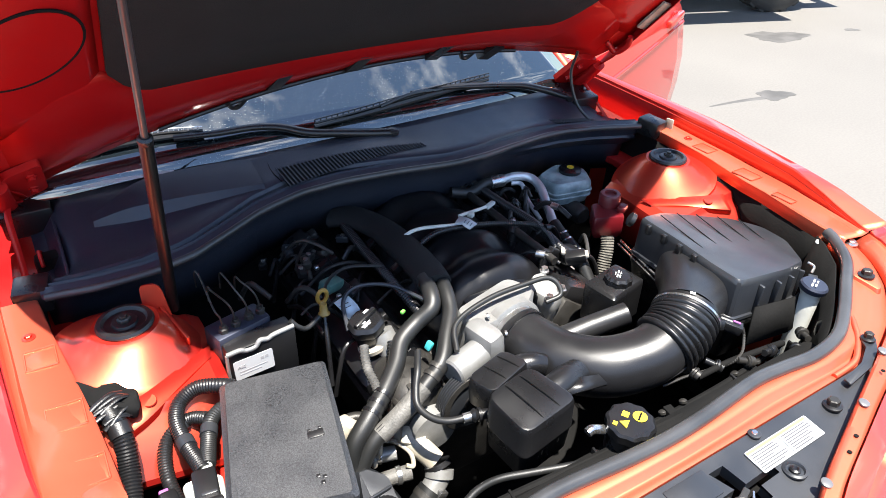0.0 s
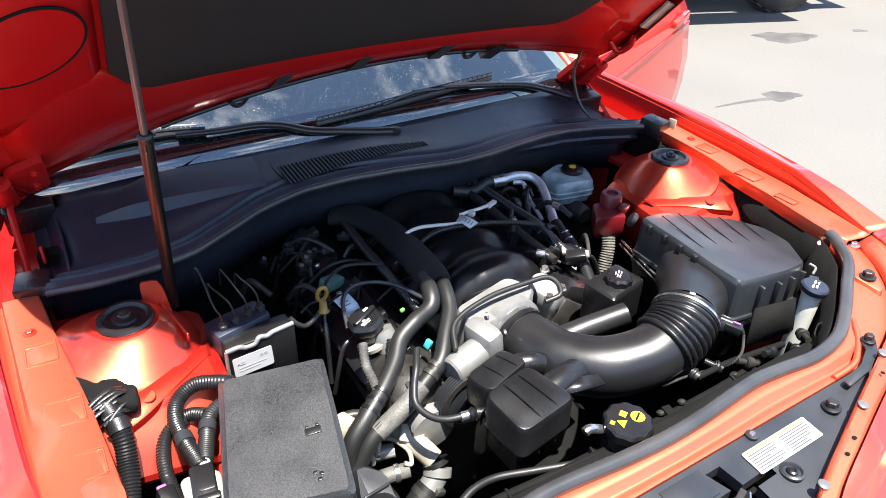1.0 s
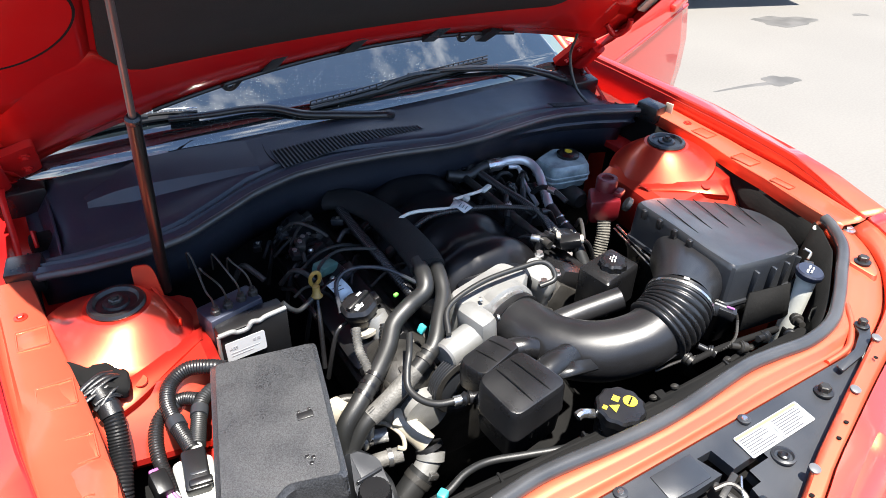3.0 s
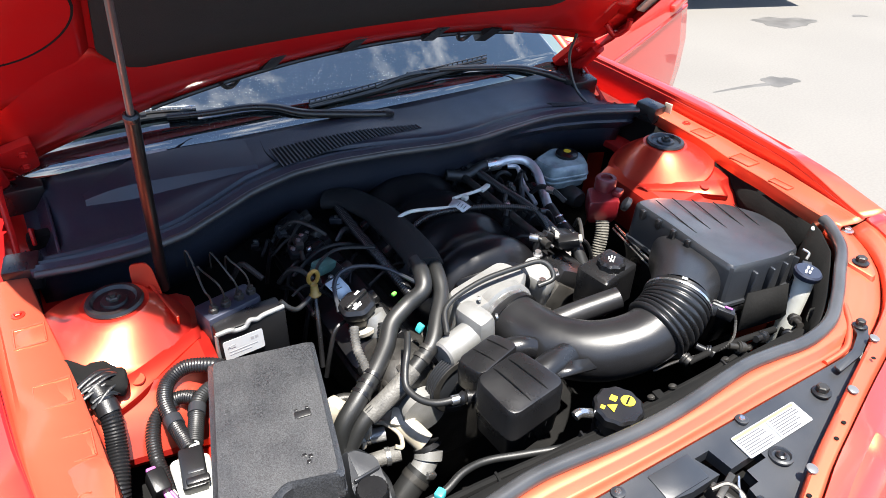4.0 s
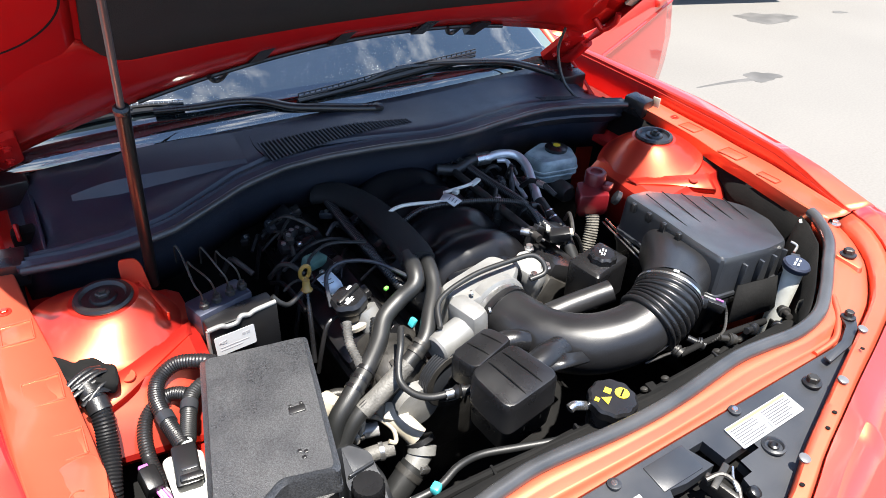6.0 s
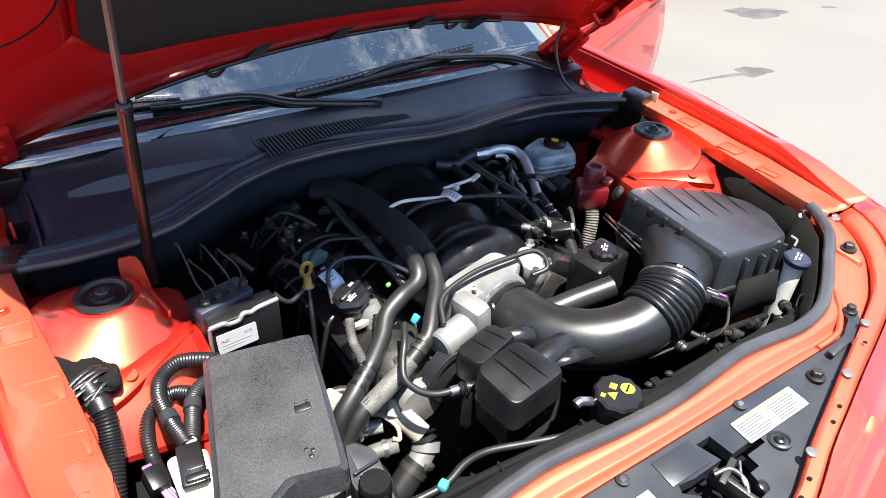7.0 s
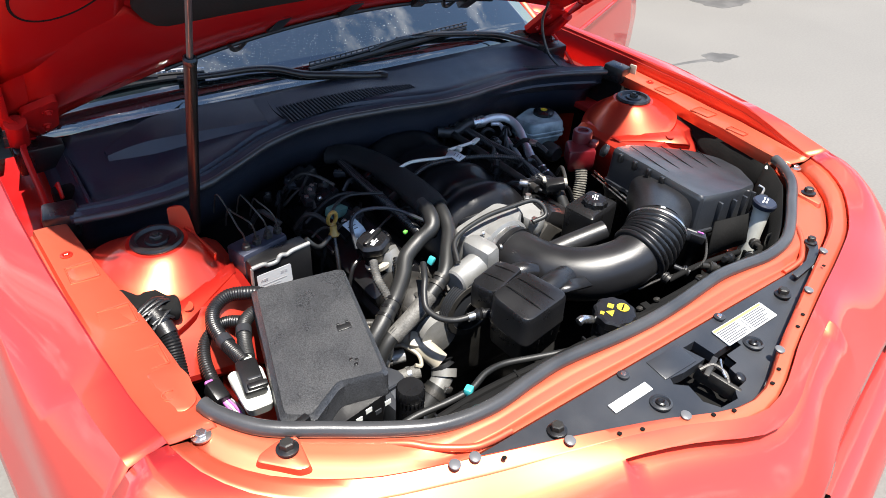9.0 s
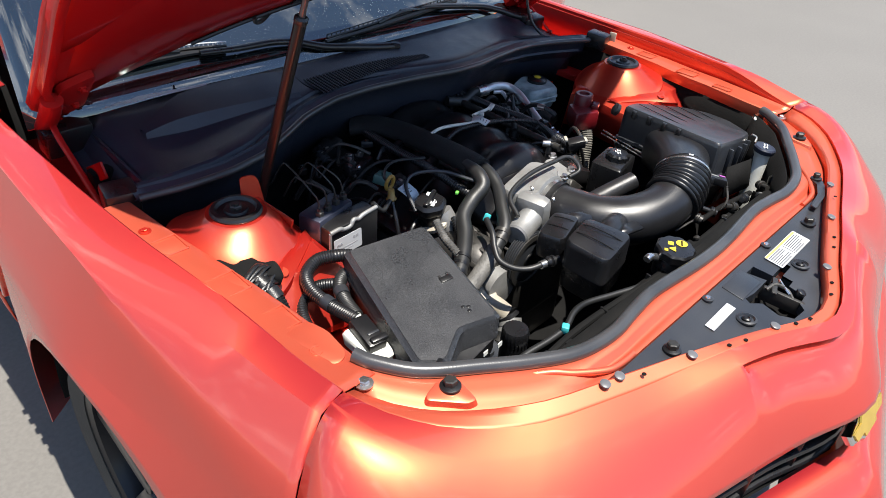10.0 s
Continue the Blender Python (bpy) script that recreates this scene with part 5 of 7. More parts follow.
part("tank", shell([(scaled(BR, 0.86), 0.012), (scaled(BR, 0.97), 0.004), (BR, -0.008), (scaled(BR, 1.0), -0.014), (scaled(BR, 1.04), -0.016), (scaled(BR, 1.04), -0.020), (scaled(BR, 0.99), -0.022), (scaled(BR, 0.98), -0.028), (scaled(BR, 1.02), -0.030), (scaled(BR, 1.02), -0.033), (scaled(BR, 0.94), -0.035), (scaled(BR, 0.86), -0.052)], lambda x, y: 0.822), FLUID, br)
c = part("cap", lathe([(0.028, 0.0), (0.030, 0.003), (0.030, 0.014), (0.022, 0.019)], (0.503, 0.188, 0.828), (0, 0, 1), 30), BLACK, br)
part("warning_symbol", place(slab(ring(14, 0.010), 0, 0.001), pose(0.503, 0.188, 0.847)), YELLOW, c, smooth=0)
part("master_cylinder", lathe([(0.02, 0.0), (0.026, 0.01), (0.026, 0.14), (0.05, 0.15), (0.05, 0.17)], (0.48, 0.09, 0.75), (0, 1, 0), 24), DARKMETAL, br)

# ---- red power terminal ----
pt = thing("power_terminal", (0.43, -0.03, 0.74), "red plastic covered battery jump terminal", "terminal")
PTB = rounded([(0.375, -0.048), (0.445, -0.078), (0.485, -0.02), (0.42, 0.012)], 0.008)
part("base", shell([(scaled(PTB, 0.94), 0.0), (PTB, -0.004), (scaled(PTB, 1.0), -0.045), (scaled(PTB, 0.8), -0.06)], lambda x, y: 0.845), REDPLASTIC, pt)
part("post_cover", lathe([(0.026, 0.0), (0.026, 0.03), (0.023, 0.034), (0.015, 0.034), (0.014, 0.028)], (0.455, -0.012, 0.842), (0, 0, 1), 26), REDPLASTIC, pt)
part("latch", box((0.462, -0.05, 0.85), (0.03, 0.02, 0.016), 0.004, (0, 0, 25)), REDPLASTIC, pt)
part("cable_sleeve", tube([(0.405, -0.07, 0.80), (0.395, -0.085, 0.77), (0.375, -0.10, 0.72), (0.36, -0.12, 0.66)], 0.017, 14, 8, ridge=0.002, pitch=0.006), mat("woven_sleeve", (0.04, 0.037, 0.03), 0.8, vary=0.8, vscale=60, color2=(0.14, 0.13, 0.11), bump=0.8, bscale=300), pt)

# ---- air-conditioning lines ----
PIPEALU = mat("bright_aluminium_pipe", (0.62, 0.64, 0.66), 0.34, 0.55, vary=0.3, vscale=30, bump=0.1, bscale=300)
ac = thing("air_conditioning_line", (0.33, 0.08, 0.76), "bright aluminium refrigerant pipe bending down to a black hose", "pipe")
part("pipe", tube([(0.290, 0.220, 0.845), (0.335, 0.214, 0.850), (0.372, 0.196, 0.845), (0.376, 0.155, 0.834), (0.345, 0.085, 0.820), (0.318, 0.025, 0.808)], 0.0115, 16, 8), PIPEALU, ac)
part("thin_pipe", tube([(0.32, 0.205, 0.838), (0.342, 0.19, 0.836), (0.322, 0.14, 0.824), (0.305, 0.06, 0.806)], 0.0058, 12, 8), PIPEALU, ac)
part("rear_hose", tube([(0.15, 0.23, 0.845), (0.20, 0.215, 0.838), (0.25, 0.222, 0.848), (0.30, 0.219, 0.846)], 0.014, 14, 6), HOSE, ac)
part("crimp", tube([(0.262, 0.221, 0.847), (0.302, 0.218, 0.846)], 0.0165, 16, 3), STEEL, ac)
part("lower_hose", tube([(0.320, 0.028, 0.808), (0.312, -0.02, 0.797), (0.314, -0.07, 0.78), (0.315, -0.13, 0.72)], 0.0155, 14, 6), HOSE, ac)
for p in ((0.315, -0.01, 0.80), (0.313, -0.03, 0.795), (0.313, -0.05, 0.788)):
    part("band", tube([p, (p[0], p[1] - 0.004, p[2] - 0.002)], 0.0172, 14, 2), STEEL, ac)

# ---- heater hoses ----
hh = thing("heater_hoses", (-0.25, -0.2, 0.70), "pair of black rubber heater hoses in a wide sleeve", "hose")
part("sleeve", tube([(-0.150, 0.275, 0.838), (-0.115, 0.235, 0.848), (-0.084, 0.15, 0.850), (-0.083, 0.03, 0.858), (-0.092, -0.06, 0.866), (-0.102, -0.108, 0.868)], 0.036, 20, 8, flat=0.55), mat("matte_foam_sleeve", (0.007, 0.007, 0.0075), 0.75, vary=0.5, vscale=20, spec=0.3, color2=(0.012, 0.012, 0.012), bump=0.4, bscale=500), hh, "dark foam sleeve round both hoses")
HA = [(-0.112, -0.085, 0.869), (-0.126, -0.135, 0.871), (-0.140, -0.160, 0.858), (-0.175, -0.163, 0.838), (-0.215, -0.178, 0.822), (-0.245, -0.212, 0.806), (-0.290, -0.250, 0.790), (-0.335, -0.278, 0.772), (-0.372, -0.295, 0.742), (-0.385, -0.31, 0.69)]
part("hose", tube(HA, 0.0165, 18, 8), HOSE, hh)
HB = [(-0.080, -0.090, 0.866), (-0.094, -0.140, 0.864), (-0.110, -0.180, 0.852), (-0.145, -0.224, 0.838), (-0.178, -0.262, 0.820), (-0.215, -0.276, 0.800), (-0.275, -0.292, 0.772), (-0.335, -0.302, 0.745), (-0.375, -0.315, 0.70)]
part("hose", tube(HB, 0.0150, 18, 8), HOSE, hh)
tape = mat("worn_tape_wrap", (0.055, 0.053, 0.049), 0.6, vary=0.8, vscale=40, color2=(0.13, 0.125, 0.115), bump=0.7, bscale=250)
part("tape_wrap", tube([(-0.225, -0.279, 0.795), (-0.275, -0.292, 0.772), (-0.325, -0.300, 0.749)], 0.0172, 16, 6), tape, hh)
for d in (0.0, 0.35, 0.7):
    a, b = Vector(HA[6]), Vector(HA[7])
    p = a.lerp(b, d)
    part("hose_clamp", tube([p, p + (b - a).normalized() * 0.007], 0.0185, 18, 2), BLACK, hh)
for d in (0.2, 0.6):
    a, b = Vector(HB[4]), Vector(HB[5])
    p = a.lerp(b, d)
    part("hose_clamp", tube([p, p + (b - a).normalized() * 0.008], 0.0172, 18, 2), DARKMETAL, hh)
part("corrugated_branch", tube([(-0.285, -0.165, 0.83), (-0.297, -0.20, 0.815), (-0.298, -0.235, 0.80), (-0.30, -0.262, 0.79)], 0.0095, 12, 8, ridge=0.0018, pitch=0.006), tape, hh)
part("corrugated_branch", tube([(-0.228, -0.165, 0.815), (-0.248, -0.20, 0.80), (-0.280, -0.235, 0.79)], 0.009, 12, 8, ridge=0.0018, pitch=0.006), HOSE, hh)

# ---- oil filler ----
of = thing("oil_filler", (-0.25, -0.14, 0.76), "black oil filler cap on a pale metal neck", "oil filler")
part("neck", lathe([(0.024, -0.060), (0.026, -0.020), (0.028, -0.016), (0.028, 0.0)], (-0.254, -0.118, 0.826), (-0.12, 0.0, 1), 26), BLACK, of, "black filler neck")
part("funnel", tube([(-0.232, -0.128, 0.815), (-0.226, -0.140, 0.795), (-0.220, -0.150, 0.770), (-0.205, -0.145, 0.73)], 0.024, 20, 6), ALU, of)
part("collar", lathe([(0.031, 0), (0.032, 0.008), (0.028, 0.011)], (-0.246, -0.128, 0.788), (-0.3, 0.2, 0.9), 24), CREAM, of)
c = part("cap", lathe([(0.030, -0.010), (0.035, -0.004), (0.036, 0.010), (0.030, 0.017), (0.012, 0.018)], (-0.256, -0.117, 0.832), (-0.15, 0.0, 1), 36, wave=0.08, waves=6), BLACK, of)
part("cap_grip", box((-0.258, -0.117, 0.853), (0.058, 0.011, 0.010), 0.004, (0, -8, 25)), BLACK, c)
cap_bars(c, (-0.262, -0.133, 0.8505), pose(0, 0, 0, 0, -8, 25), s=0.8)
for dx, dy in ((-0.014, -0.012), (0.016, 0.010)):
    part("printed_mark", place(box((dx, dy, 0.0012), (0.012, 0.007, 0.001), 0.0005), pose(-0.258, -0.117, 0.8500, 0, -8, 25)), WHITEINK, c, smooth=0)

# ---- dipstick ----
ds = thing("oil_dipstick", (-0.32, -0.08, 0.72), "oil dipstick with a yellow plastic ring handle", "dipstick")
bm = bmesh.new()
pts = [(-0.313 + 0.0095 * math.cos(a), -0.050 - 0.004 * math.sin(a), 0.880 + 0.017 * math.sin(a)) for a in [2 * math.pi * k / 16 for k in range(17)]]
part("ring_handle", tube(pts, 0.0040, 8, 2, bm), DIPYEL, ds)
part("grip", lathe([(0.010, 0), (0.012, 0.003), (0.008, 0.008), (0.007, 0.024)], (-0.316, -0.060, 0.844), (0.05, 0.15, 1), 16), DIPYEL, ds)
part("tube", tube([(-0.316, -0.061, 0.845), (-0.325, -0.09, 0.80), (-0.335, -0.12, 0.72)], 0.0048, 10, 5), BLACK, ds)

# ---- brake control unit ----
PALEINK = mat("pale_grey_print", (0.30, 0.30, 0.31), 0.5, vary=0.2, vscale=60)
ab = thing("brake_control_unit", (-0.45, -0.09, 0.72), "black brake control unit with steel lines and a white label", "control unit")
part("valve_block", box((-0.472, -0.040, 0.850), (0.105, 0.055, 0.06), 0.006, (0, 0, 14)), mat("dark_alloy_block", (0.045, 0.05, 0.075), 0.38, 0.5, vary=0.4, vscale=30), ab)
ec = part("electronics_case", box((-0.450, -0.080, 0.812), (0.126, 0.045, 0.115), 0.005, (0, 0, 4)), BLACK, ab)
part("case_rim", tube([(-0.513, -0.106, 0.866), (-0.490, -0.105, 0.867), (-0.480, -0.104, 0.862), (-0.462, -0.103, 0.862), (-0.452, -0.101, 0.871), (-0.438, -0.099, 0.867), (-0.425, -0.098, 0.871), (-0.388, -0.094, 0.872)], 0.0046, 10, 6), ALU, ec)
part("case_rim", tube([(-0.513, -0.107, 0.866), (-0.5145, -0.108, 0.84), (-0.5145, -0.108, 0.78)], 0.0032, 8, 4), ALU, ec)
lb = part("paper_label", place(slab(rounded([(-0.036, -0.020), (0.036, -0.020), (0.036, 0.020), (-0.036, 0.020)], 0.004), 0, 0.001), pose(-0.4695, -0.1052, 0.826, 86, 0, 4)), LABEL, ec, "white paper label")
LB = pose(-0.4695, -0.1052, 0.826, 86, 0, 4)
lettering("ABS", 0.0085, LB @ pose(-0.022, 0.006, 0.0011), PALEINK, lb)
for dx, dy, w, h in ((0.016, 0.009, 0.006, 0.006), (0.024, 0.009, 0.006, 0.006), (-0.002, -0.004, 0.052, 0.0016), (-0.008, -0.010, 0.040, 0.0016)):
    part("label_mark", place(box((dx, dy, 0.0012), (w, h, 0.0004)), LB), PALEINK, lb, smooth=0)
for (x, y), (bx, by, bz) in zip(((-0.497, -0.085), (-0.473, -0.078), (-0.447, -0.070), (-0.424, -0.064)), ((-0.498, -0.01, 0.955), (-0.485, -0.03, 0.93), (-0.460, -0.035, 0.955), (-0.437, -0.045, 0.945))):
    part("union_nut", lathe([(0.009, 0), (0.009, 0.010), (0.006, 0.012), (0.006, 0.018)], (x - 0.004, y + 0.026, 0.878), (0, 0, 1), 6), DARKMETAL, ab)
    part("brake_line", tube([(x - 0.004, y + 0.026, 0.89), (x - 0.006, y + 0.028, 0.912), (x - 0.012, y + 0.034, 0.928), (bx - 0.012, by + 0.03, bz - 0.002), (bx - 0.016, by + 0.05, bz - 0.004), (bx - 0.01, by + 0.10, bz - 0.07)], 0.0017, 8, 6), DARKMETAL, ab)
part("vent_pipe", tube([(-0.390, -0.085, 0.878), (-0.378, -0.09, 0.862), (-0.36, -0.085, 0.848), (-0.33, -0.07, 0.852)], 0.005, 10, 6), HOSE, ab)

# ---- fuse box ----
fb = thing("fuse_box", (-0.5, -0.34, 0.70), "large black grained fuse box with a stepped lid", "fuse box")


def fz(x, y):
    return 0.893 + 0.12 * (y + 0.21) + 0.07 * (x + 0.47)


FLID = rounded([(-0.540, -0.193), (-0.390, -0.227), (-0.444, -0.464), (-0.516, -0.442), (-0.577, -0.474), (-0.610, -0.452)], 0.009, 3)
FOUT = rounded([(-0.547, -0.187), (-0.383, -0.224), (-0.437, -0.469), (-0.514, -0.448), (-0.574, -0.481), (-0.618, -0.455)], 0.009, 3)
fl = part("lid", shell([(scaled(FLID, 0.985), 0.0), (FLID, -0.0025), (FOUT, -0.008), (FOUT, -0.04), (scaled(FOUT, 1.015), -0.042), (scaled(FOUT, 1.015), -0.052)], fz), GRAINY, fb, "grained black lid", smooth=35)
FB_BASE = rounded([(-0.542, -0.192), (-0.388, -0.230), (-0.440, -0.466), (-0.576, -0.482), (-0.612, -0.454)], 0.009, 3)
part("base", shell([(FB_BASE, -0.05), (scaled(FB_BASE, 1.0), -0.075), (scaled(FB_BASE, 0.9), -0.16)], fz), BLACK, fb)
for cx, cy, w, h in ((-0.453, -0.352, 0.024, 0.012),):
    part("lid_symbol", place(box((0, 0, 0.001), (w, h, 0.002), 0.0008), pose(cx, cy, fz(cx, cy), 7, -4, -10)), BLACK, fl)
    for dx in (-0.008, 0.008):
        part("lid_symbol", place(box((dx, 0.009, 0.001), (0.005, 0.004, 0.002), 0.0008), pose(cx, cy, fz(cx, cy), 7, -4, -10)), BLACK, fl)
for dx, dy in ((-0.004, 0.008), (0.004, 0.004), (0.0, -0.004)):
    part("lid_symbol", place(box((dx, dy, 0.001), (0.006, 0.005, 0.0018), 0.0006), pose(-0.474, -0.425, fz(-0.474, -0.425), 7, -4, -10)), BLACK, fl)
for k in range(4):
    x = -0.50 + 0.017 * k
    part("fuse_label", place(box((0, 0, 0), (0.012, 0.009, 0.002), 0.0006), pose(x, -0.4795 - 0.001 * k, 0.800 + 0.012 * (k % 2), 85, 0, 6)), WHITE if k != 2 else PANEL, fb, smooth=0)
part("lid_latch", box((-0.598, -0.478, 0.845), (0.035, 0.014, 0.03), 0.004, (0, 0, 18)), BLACK, fb)
blkcap = thing("fluid_filler", (-0.405, -0.47, 0.74), "round black ribbed filler cap beside the fuse box", "cap")
part("cap", lathe([(0.021, 0), (0.0245, 0.004), (0.0245, 0.030), (0.022, 0.035), (0.009, 0.036)], (-0.404, -0.480, 0.785), (0, 0, 1), 44, wave=0.05, waves=22), BLACK, blkcap)
part("neck", lathe([(0.024, 0), (0.024, 0.06)], (-0.404, -0.480, 0.74), (0, 0, 1), 24), BLACK, blkcap)

# ---- wiring on the passenger wing ----
wl = thing("wiring_harness", (-0.62, -0.22, 0.70), "taped black corrugated wiring harness with a white plug", "wiring")
part("loom", tube([(-0.522, -0.180, 0.862), (-0.545, -0.168, 0.866), (-0.578, -0.152, 0.862), (-0.608, -0.160, 0.850), (-0.621, -0.190, 0.842), (-0.619, -0.235, 0.836), (-0.613, -0.275, 0.836), (-0.610, -0.30, 0.838)], 0.0125, 14, 8, ridge=0.0010, pitch=0.0046), RUBBER, wl)
part("loom", tube([(-0.535, -0.195, 0.842), (-0.556, -0.196, 0.840), (-0.576, -0.212, 0.836), (-0.590, -0.250, 0.832), (-0.602, -0.292, 0.836)], 0.0125, 14, 8, ridge=0.0010, pitch=0.0046), HOSE, wl)
part("loom", tube([(-0.575, -0.200, 0.836), (-0.600, -0.178, 0.828), (-0.635, -0.182, 0.815), (-0.652, -0.212, 0.80), (-0.656, -0.255, 0.785), (-0.648, -0.30, 0.76)], 0.0115, 14, 8, ridge=0.0010, pitch=0.0046), RUBBER, wl)
for p, q in (((-0.619, -0.226, 0.837), (-0.617, -0.244, 0.836)), ((-0.579, -0.218, 0.835), (-0.585, -0.234, 0.834)), ((-0.606, -0.178, 0.826), (-0.624, -0.180, 0.820))):
    part("tape", tube([p, q], 0.0138, 14, 2), PANEL, wl)
plug = part("multi_plug", box((-0.615, -0.334, 0.828), (0.035, 0.068, 0.034), 0.005, (8, 0, -8)), BLACK, wl, "black plug in a white carrier")
bm = shell([(rounded([(-0.642, -0.300), (-0.588, -0.308), (-0.600, -0.385), (-0.640, -0.382)], 0.012), 0.0), (rounded([(-0.644, -0.298), (-0.586, -0.306), (-0.598, -0.388), (-0.643, -0.385)], 0.012), -0.004), (rounded([(-0.642, -0.300), (-0.588, -0.308), (-0.600, -0.385), (-0.640, -0.382)], 0.012), -0.022)], lambda x, y: 0.826 + 0.1 * (y + 0.34))
part("plug_carrier", bm, WHITE, wl, "white plastic plug carrier")
for k in range(3):
    part("plug_rib", box((-0.613, -0.318 - 0.014 * k, 0.8435), (0.022, 0.005, 0.003), 0.001, (8, 0, -8)), PANEL, plug)
part("plug_lever", box((-0.614, -0.362, 0.842), (0.032, 0.012, 0.010), 0.003, (8, 0, -8)), BLACK, plug)
part("wire_bundle", tube([(-0.602, -0.29, 0.836), (-0.606, -0.30, 0.838), (-0.610, -0.312, 0.836)], 0.008, 10, 4), WHITE, plug)
sp = part("small_plug", box((-0.664, -0.300, 0.795), (0.026, 0.040, 0.030), 0.005, (15, 10, 10)), BLACK, wl)
for k, m in enumerate((PURPLE, WHITE, PURPLE, ALU)):
    part("wire", tube([(-0.660 + 0.004 * k, -0.318, 0.790), (-0.655 + 0.005 * k, -0.335, 0.782), (-0.648 + 0.003 * k, -0.35, 0.77), (-0.645, -0.37, 0.73)], 0.0022, 6, 5), m, sp)
part("plug_lock", box((-0.668, -0.282, 0.806), (0.014, 0.010, 0.008), 0.002, (15, 10, 10)), PURPLE, sp)
bl = thing("fender_loom", (-0.70, -0.14, 0.70), "thick corrugated black loom leaving a taped boot", "wiring")
part("loom", tube([(-0.706, -0.158, 0.884), (-0.700, -0.180, 0.876), (-0.697, -0.206, 0.858), (-0.701, -0.232, 0.832), (-0.707, -0.261, 0.812), (-0.715, -0.286, 0.792), (-0.722, -0.30, 0.76), (-0.715, -0.31, 0.70)], 0.0158, 16, 8, ridge=0.0014, pitch=0.0050), BLACK, bl)
CV = rounded([(-0.764, -0.058), (-0.748, -0.080), (-0.712, -0.100), (-0.672, -0.120), (-0.658, -0.150), (-0.664, -0.180), (-0.682, -0.178), (-0.702, -0.168), (-0.728, -0.150), (-0.750, -0.115)], 0.010)
boot = part("boot", shell([(scaled(CV, 0.80), 0.004), (scaled(CV, 0.95), 0.001), (CV, -0.004), (scaled(CV, 0.92), -0.020)], lambda x, y: 0.893 + 0.05 * (y + 0.12) + 0.004 * math.sin(95 * (x - y)) + 0.003 * math.sin(170 * x)), DEEP, bl, "black plastic boot")
rnd = random.Random(21)
for k in range(9):
    a = Vector((-0.700 + rnd.uniform(-0.010, 0.012), -0.152 - 0.004 * k, 0.899 - 0.0022 * k))
    w = Vector((0.026 - 0.001 * k, 0.012 + rnd.uniform(-0.006, 0.006), rnd.uniform(-0.005, 0.002)))
    part("tape_fold", tube([a - w, a - w * 0.4 + Vector((0, 0, 0.005)), a + w * 0.4 + Vector((0, 0, 0.006)), a + w - Vector((0, 0, 0.004))], 0.0042, 8, 4, flat=0.5), RUBBER, boot)
part("tape", tube([(-0.706, -0.160, 0.886), (-0.701, -0.178, 0.878)], 0.0175, 14, 3), RUBBER, bl)
part("tape", tube([(-0.699, -0.184, 0.875), (-0.697, -0.200, 0.864)], 0.0168, 14, 3), RUBBER, bl)

# ---- leads over the manifold ----
wr = thing("sensor_leads", (0.05, 0.0, 0.80), "thin sensor leads with a white folded tag", "wiring")
part("white_lead", tube([(-0.073, 0.074, 0.868), (-0.048, 0.074, 0.876), (-0.019, 0.066, 0.880), (0.039, 0.042, 0.882), (0.055, 0.035, 0.882)], 0.004, 8, 6), WHITE, wr)
bm = sheet([[(0.036, 0.040, 0.884), (0.062, 0.055, 0.893)], [(0.050, 0.028, 0.888), (0.076, 0.040, 0.890)], [(0.060, 0.012, 0.880), (0.085, 0.018, 0.884)]])
solid(part("paper_tag", bm, LABEL, wr, "white folded tag"), 0.0012)
for k in range(3):
    part("tag_mark", box((0.060 + 0.004 * k, 0.030 - 0.006 * k, 0.8915 - 0.002 * k), (0.012, 0.0015, 0.0008), 0, (0, -10, 30)), INK, wr, smooth=0)
part("white_clip", tube([(0.062, 0.057, 0.891), (0.095, 0.066, 0.886), (0.125, 0.072, 0.882), (0.15, 0.08, 0.878)], 0.0038, 8, 5), WHITE, wr)
part("clip_end", box((0.168, 0.088, 0.874), (0.034, 0.012, 0.008), 0.002, (0, 0, 25)), WHITE, wr)
part("clip_end", box((0.094, 0.058, 0.884), (0.012, 0.014, 0.010), 0.002, (0, 0, 25)), WHITE, wr)
part("dark_loom", tube([(-0.064, 0.036, 0.858), (-0.005, 0.041, 0.876), (0.075, 0.026, 0.878), (0.150, 0.006, 0.872), (0.225, -0.015, 0.855), (0.235, -0.05, 0.845), (0.225, -0.09, 0.835)], 0.0065, 10, 8, ridge=0.0012, pitch=0.005), RUBBER, wr)
part("vacuum_line", tube([(-0.155, -0.275, 0.845), (-0.125, -0.226, 0.862), (-0.040, -0.207, 0.874), (0.053, -0.207, 0.876), (0.096, -0.212, 0.876), (0.112, -0.228, 0.866), (0.108, -0.244, 0.85), (0.076, -0.240, 0.842)], 0.0052, 10, 8), HOSE, wr)
part("thin_hose", tube([(-0.215, -0.240, 0.845), (-0.236, -0.276, 0.838), (-0.252, -0.298, 0.822), (-0.262, -0.322, 0.808), (-0.254, -0.352, 0.803), (-0.235, -0.375, 0.805), (-0.205, -0.388, 0.810), (-0.178, -0.395, 0.812)], 0.0062, 12, 8), HOSE, wr)
part("fitting", tube([(-0.212, -0.386, 0.809), (-0.190, -0.392, 0.811)], 0.0085, 12, 2), STEEL, wr)
part("lead", tube([(-0.30, -0.050, 0.86), (-0.285, 0.0, 0.865), (-0.23, 0.03, 0.868), (-0.16, 0.0, 0.868)], 0.0035, 8, 6), HOSE, wr)
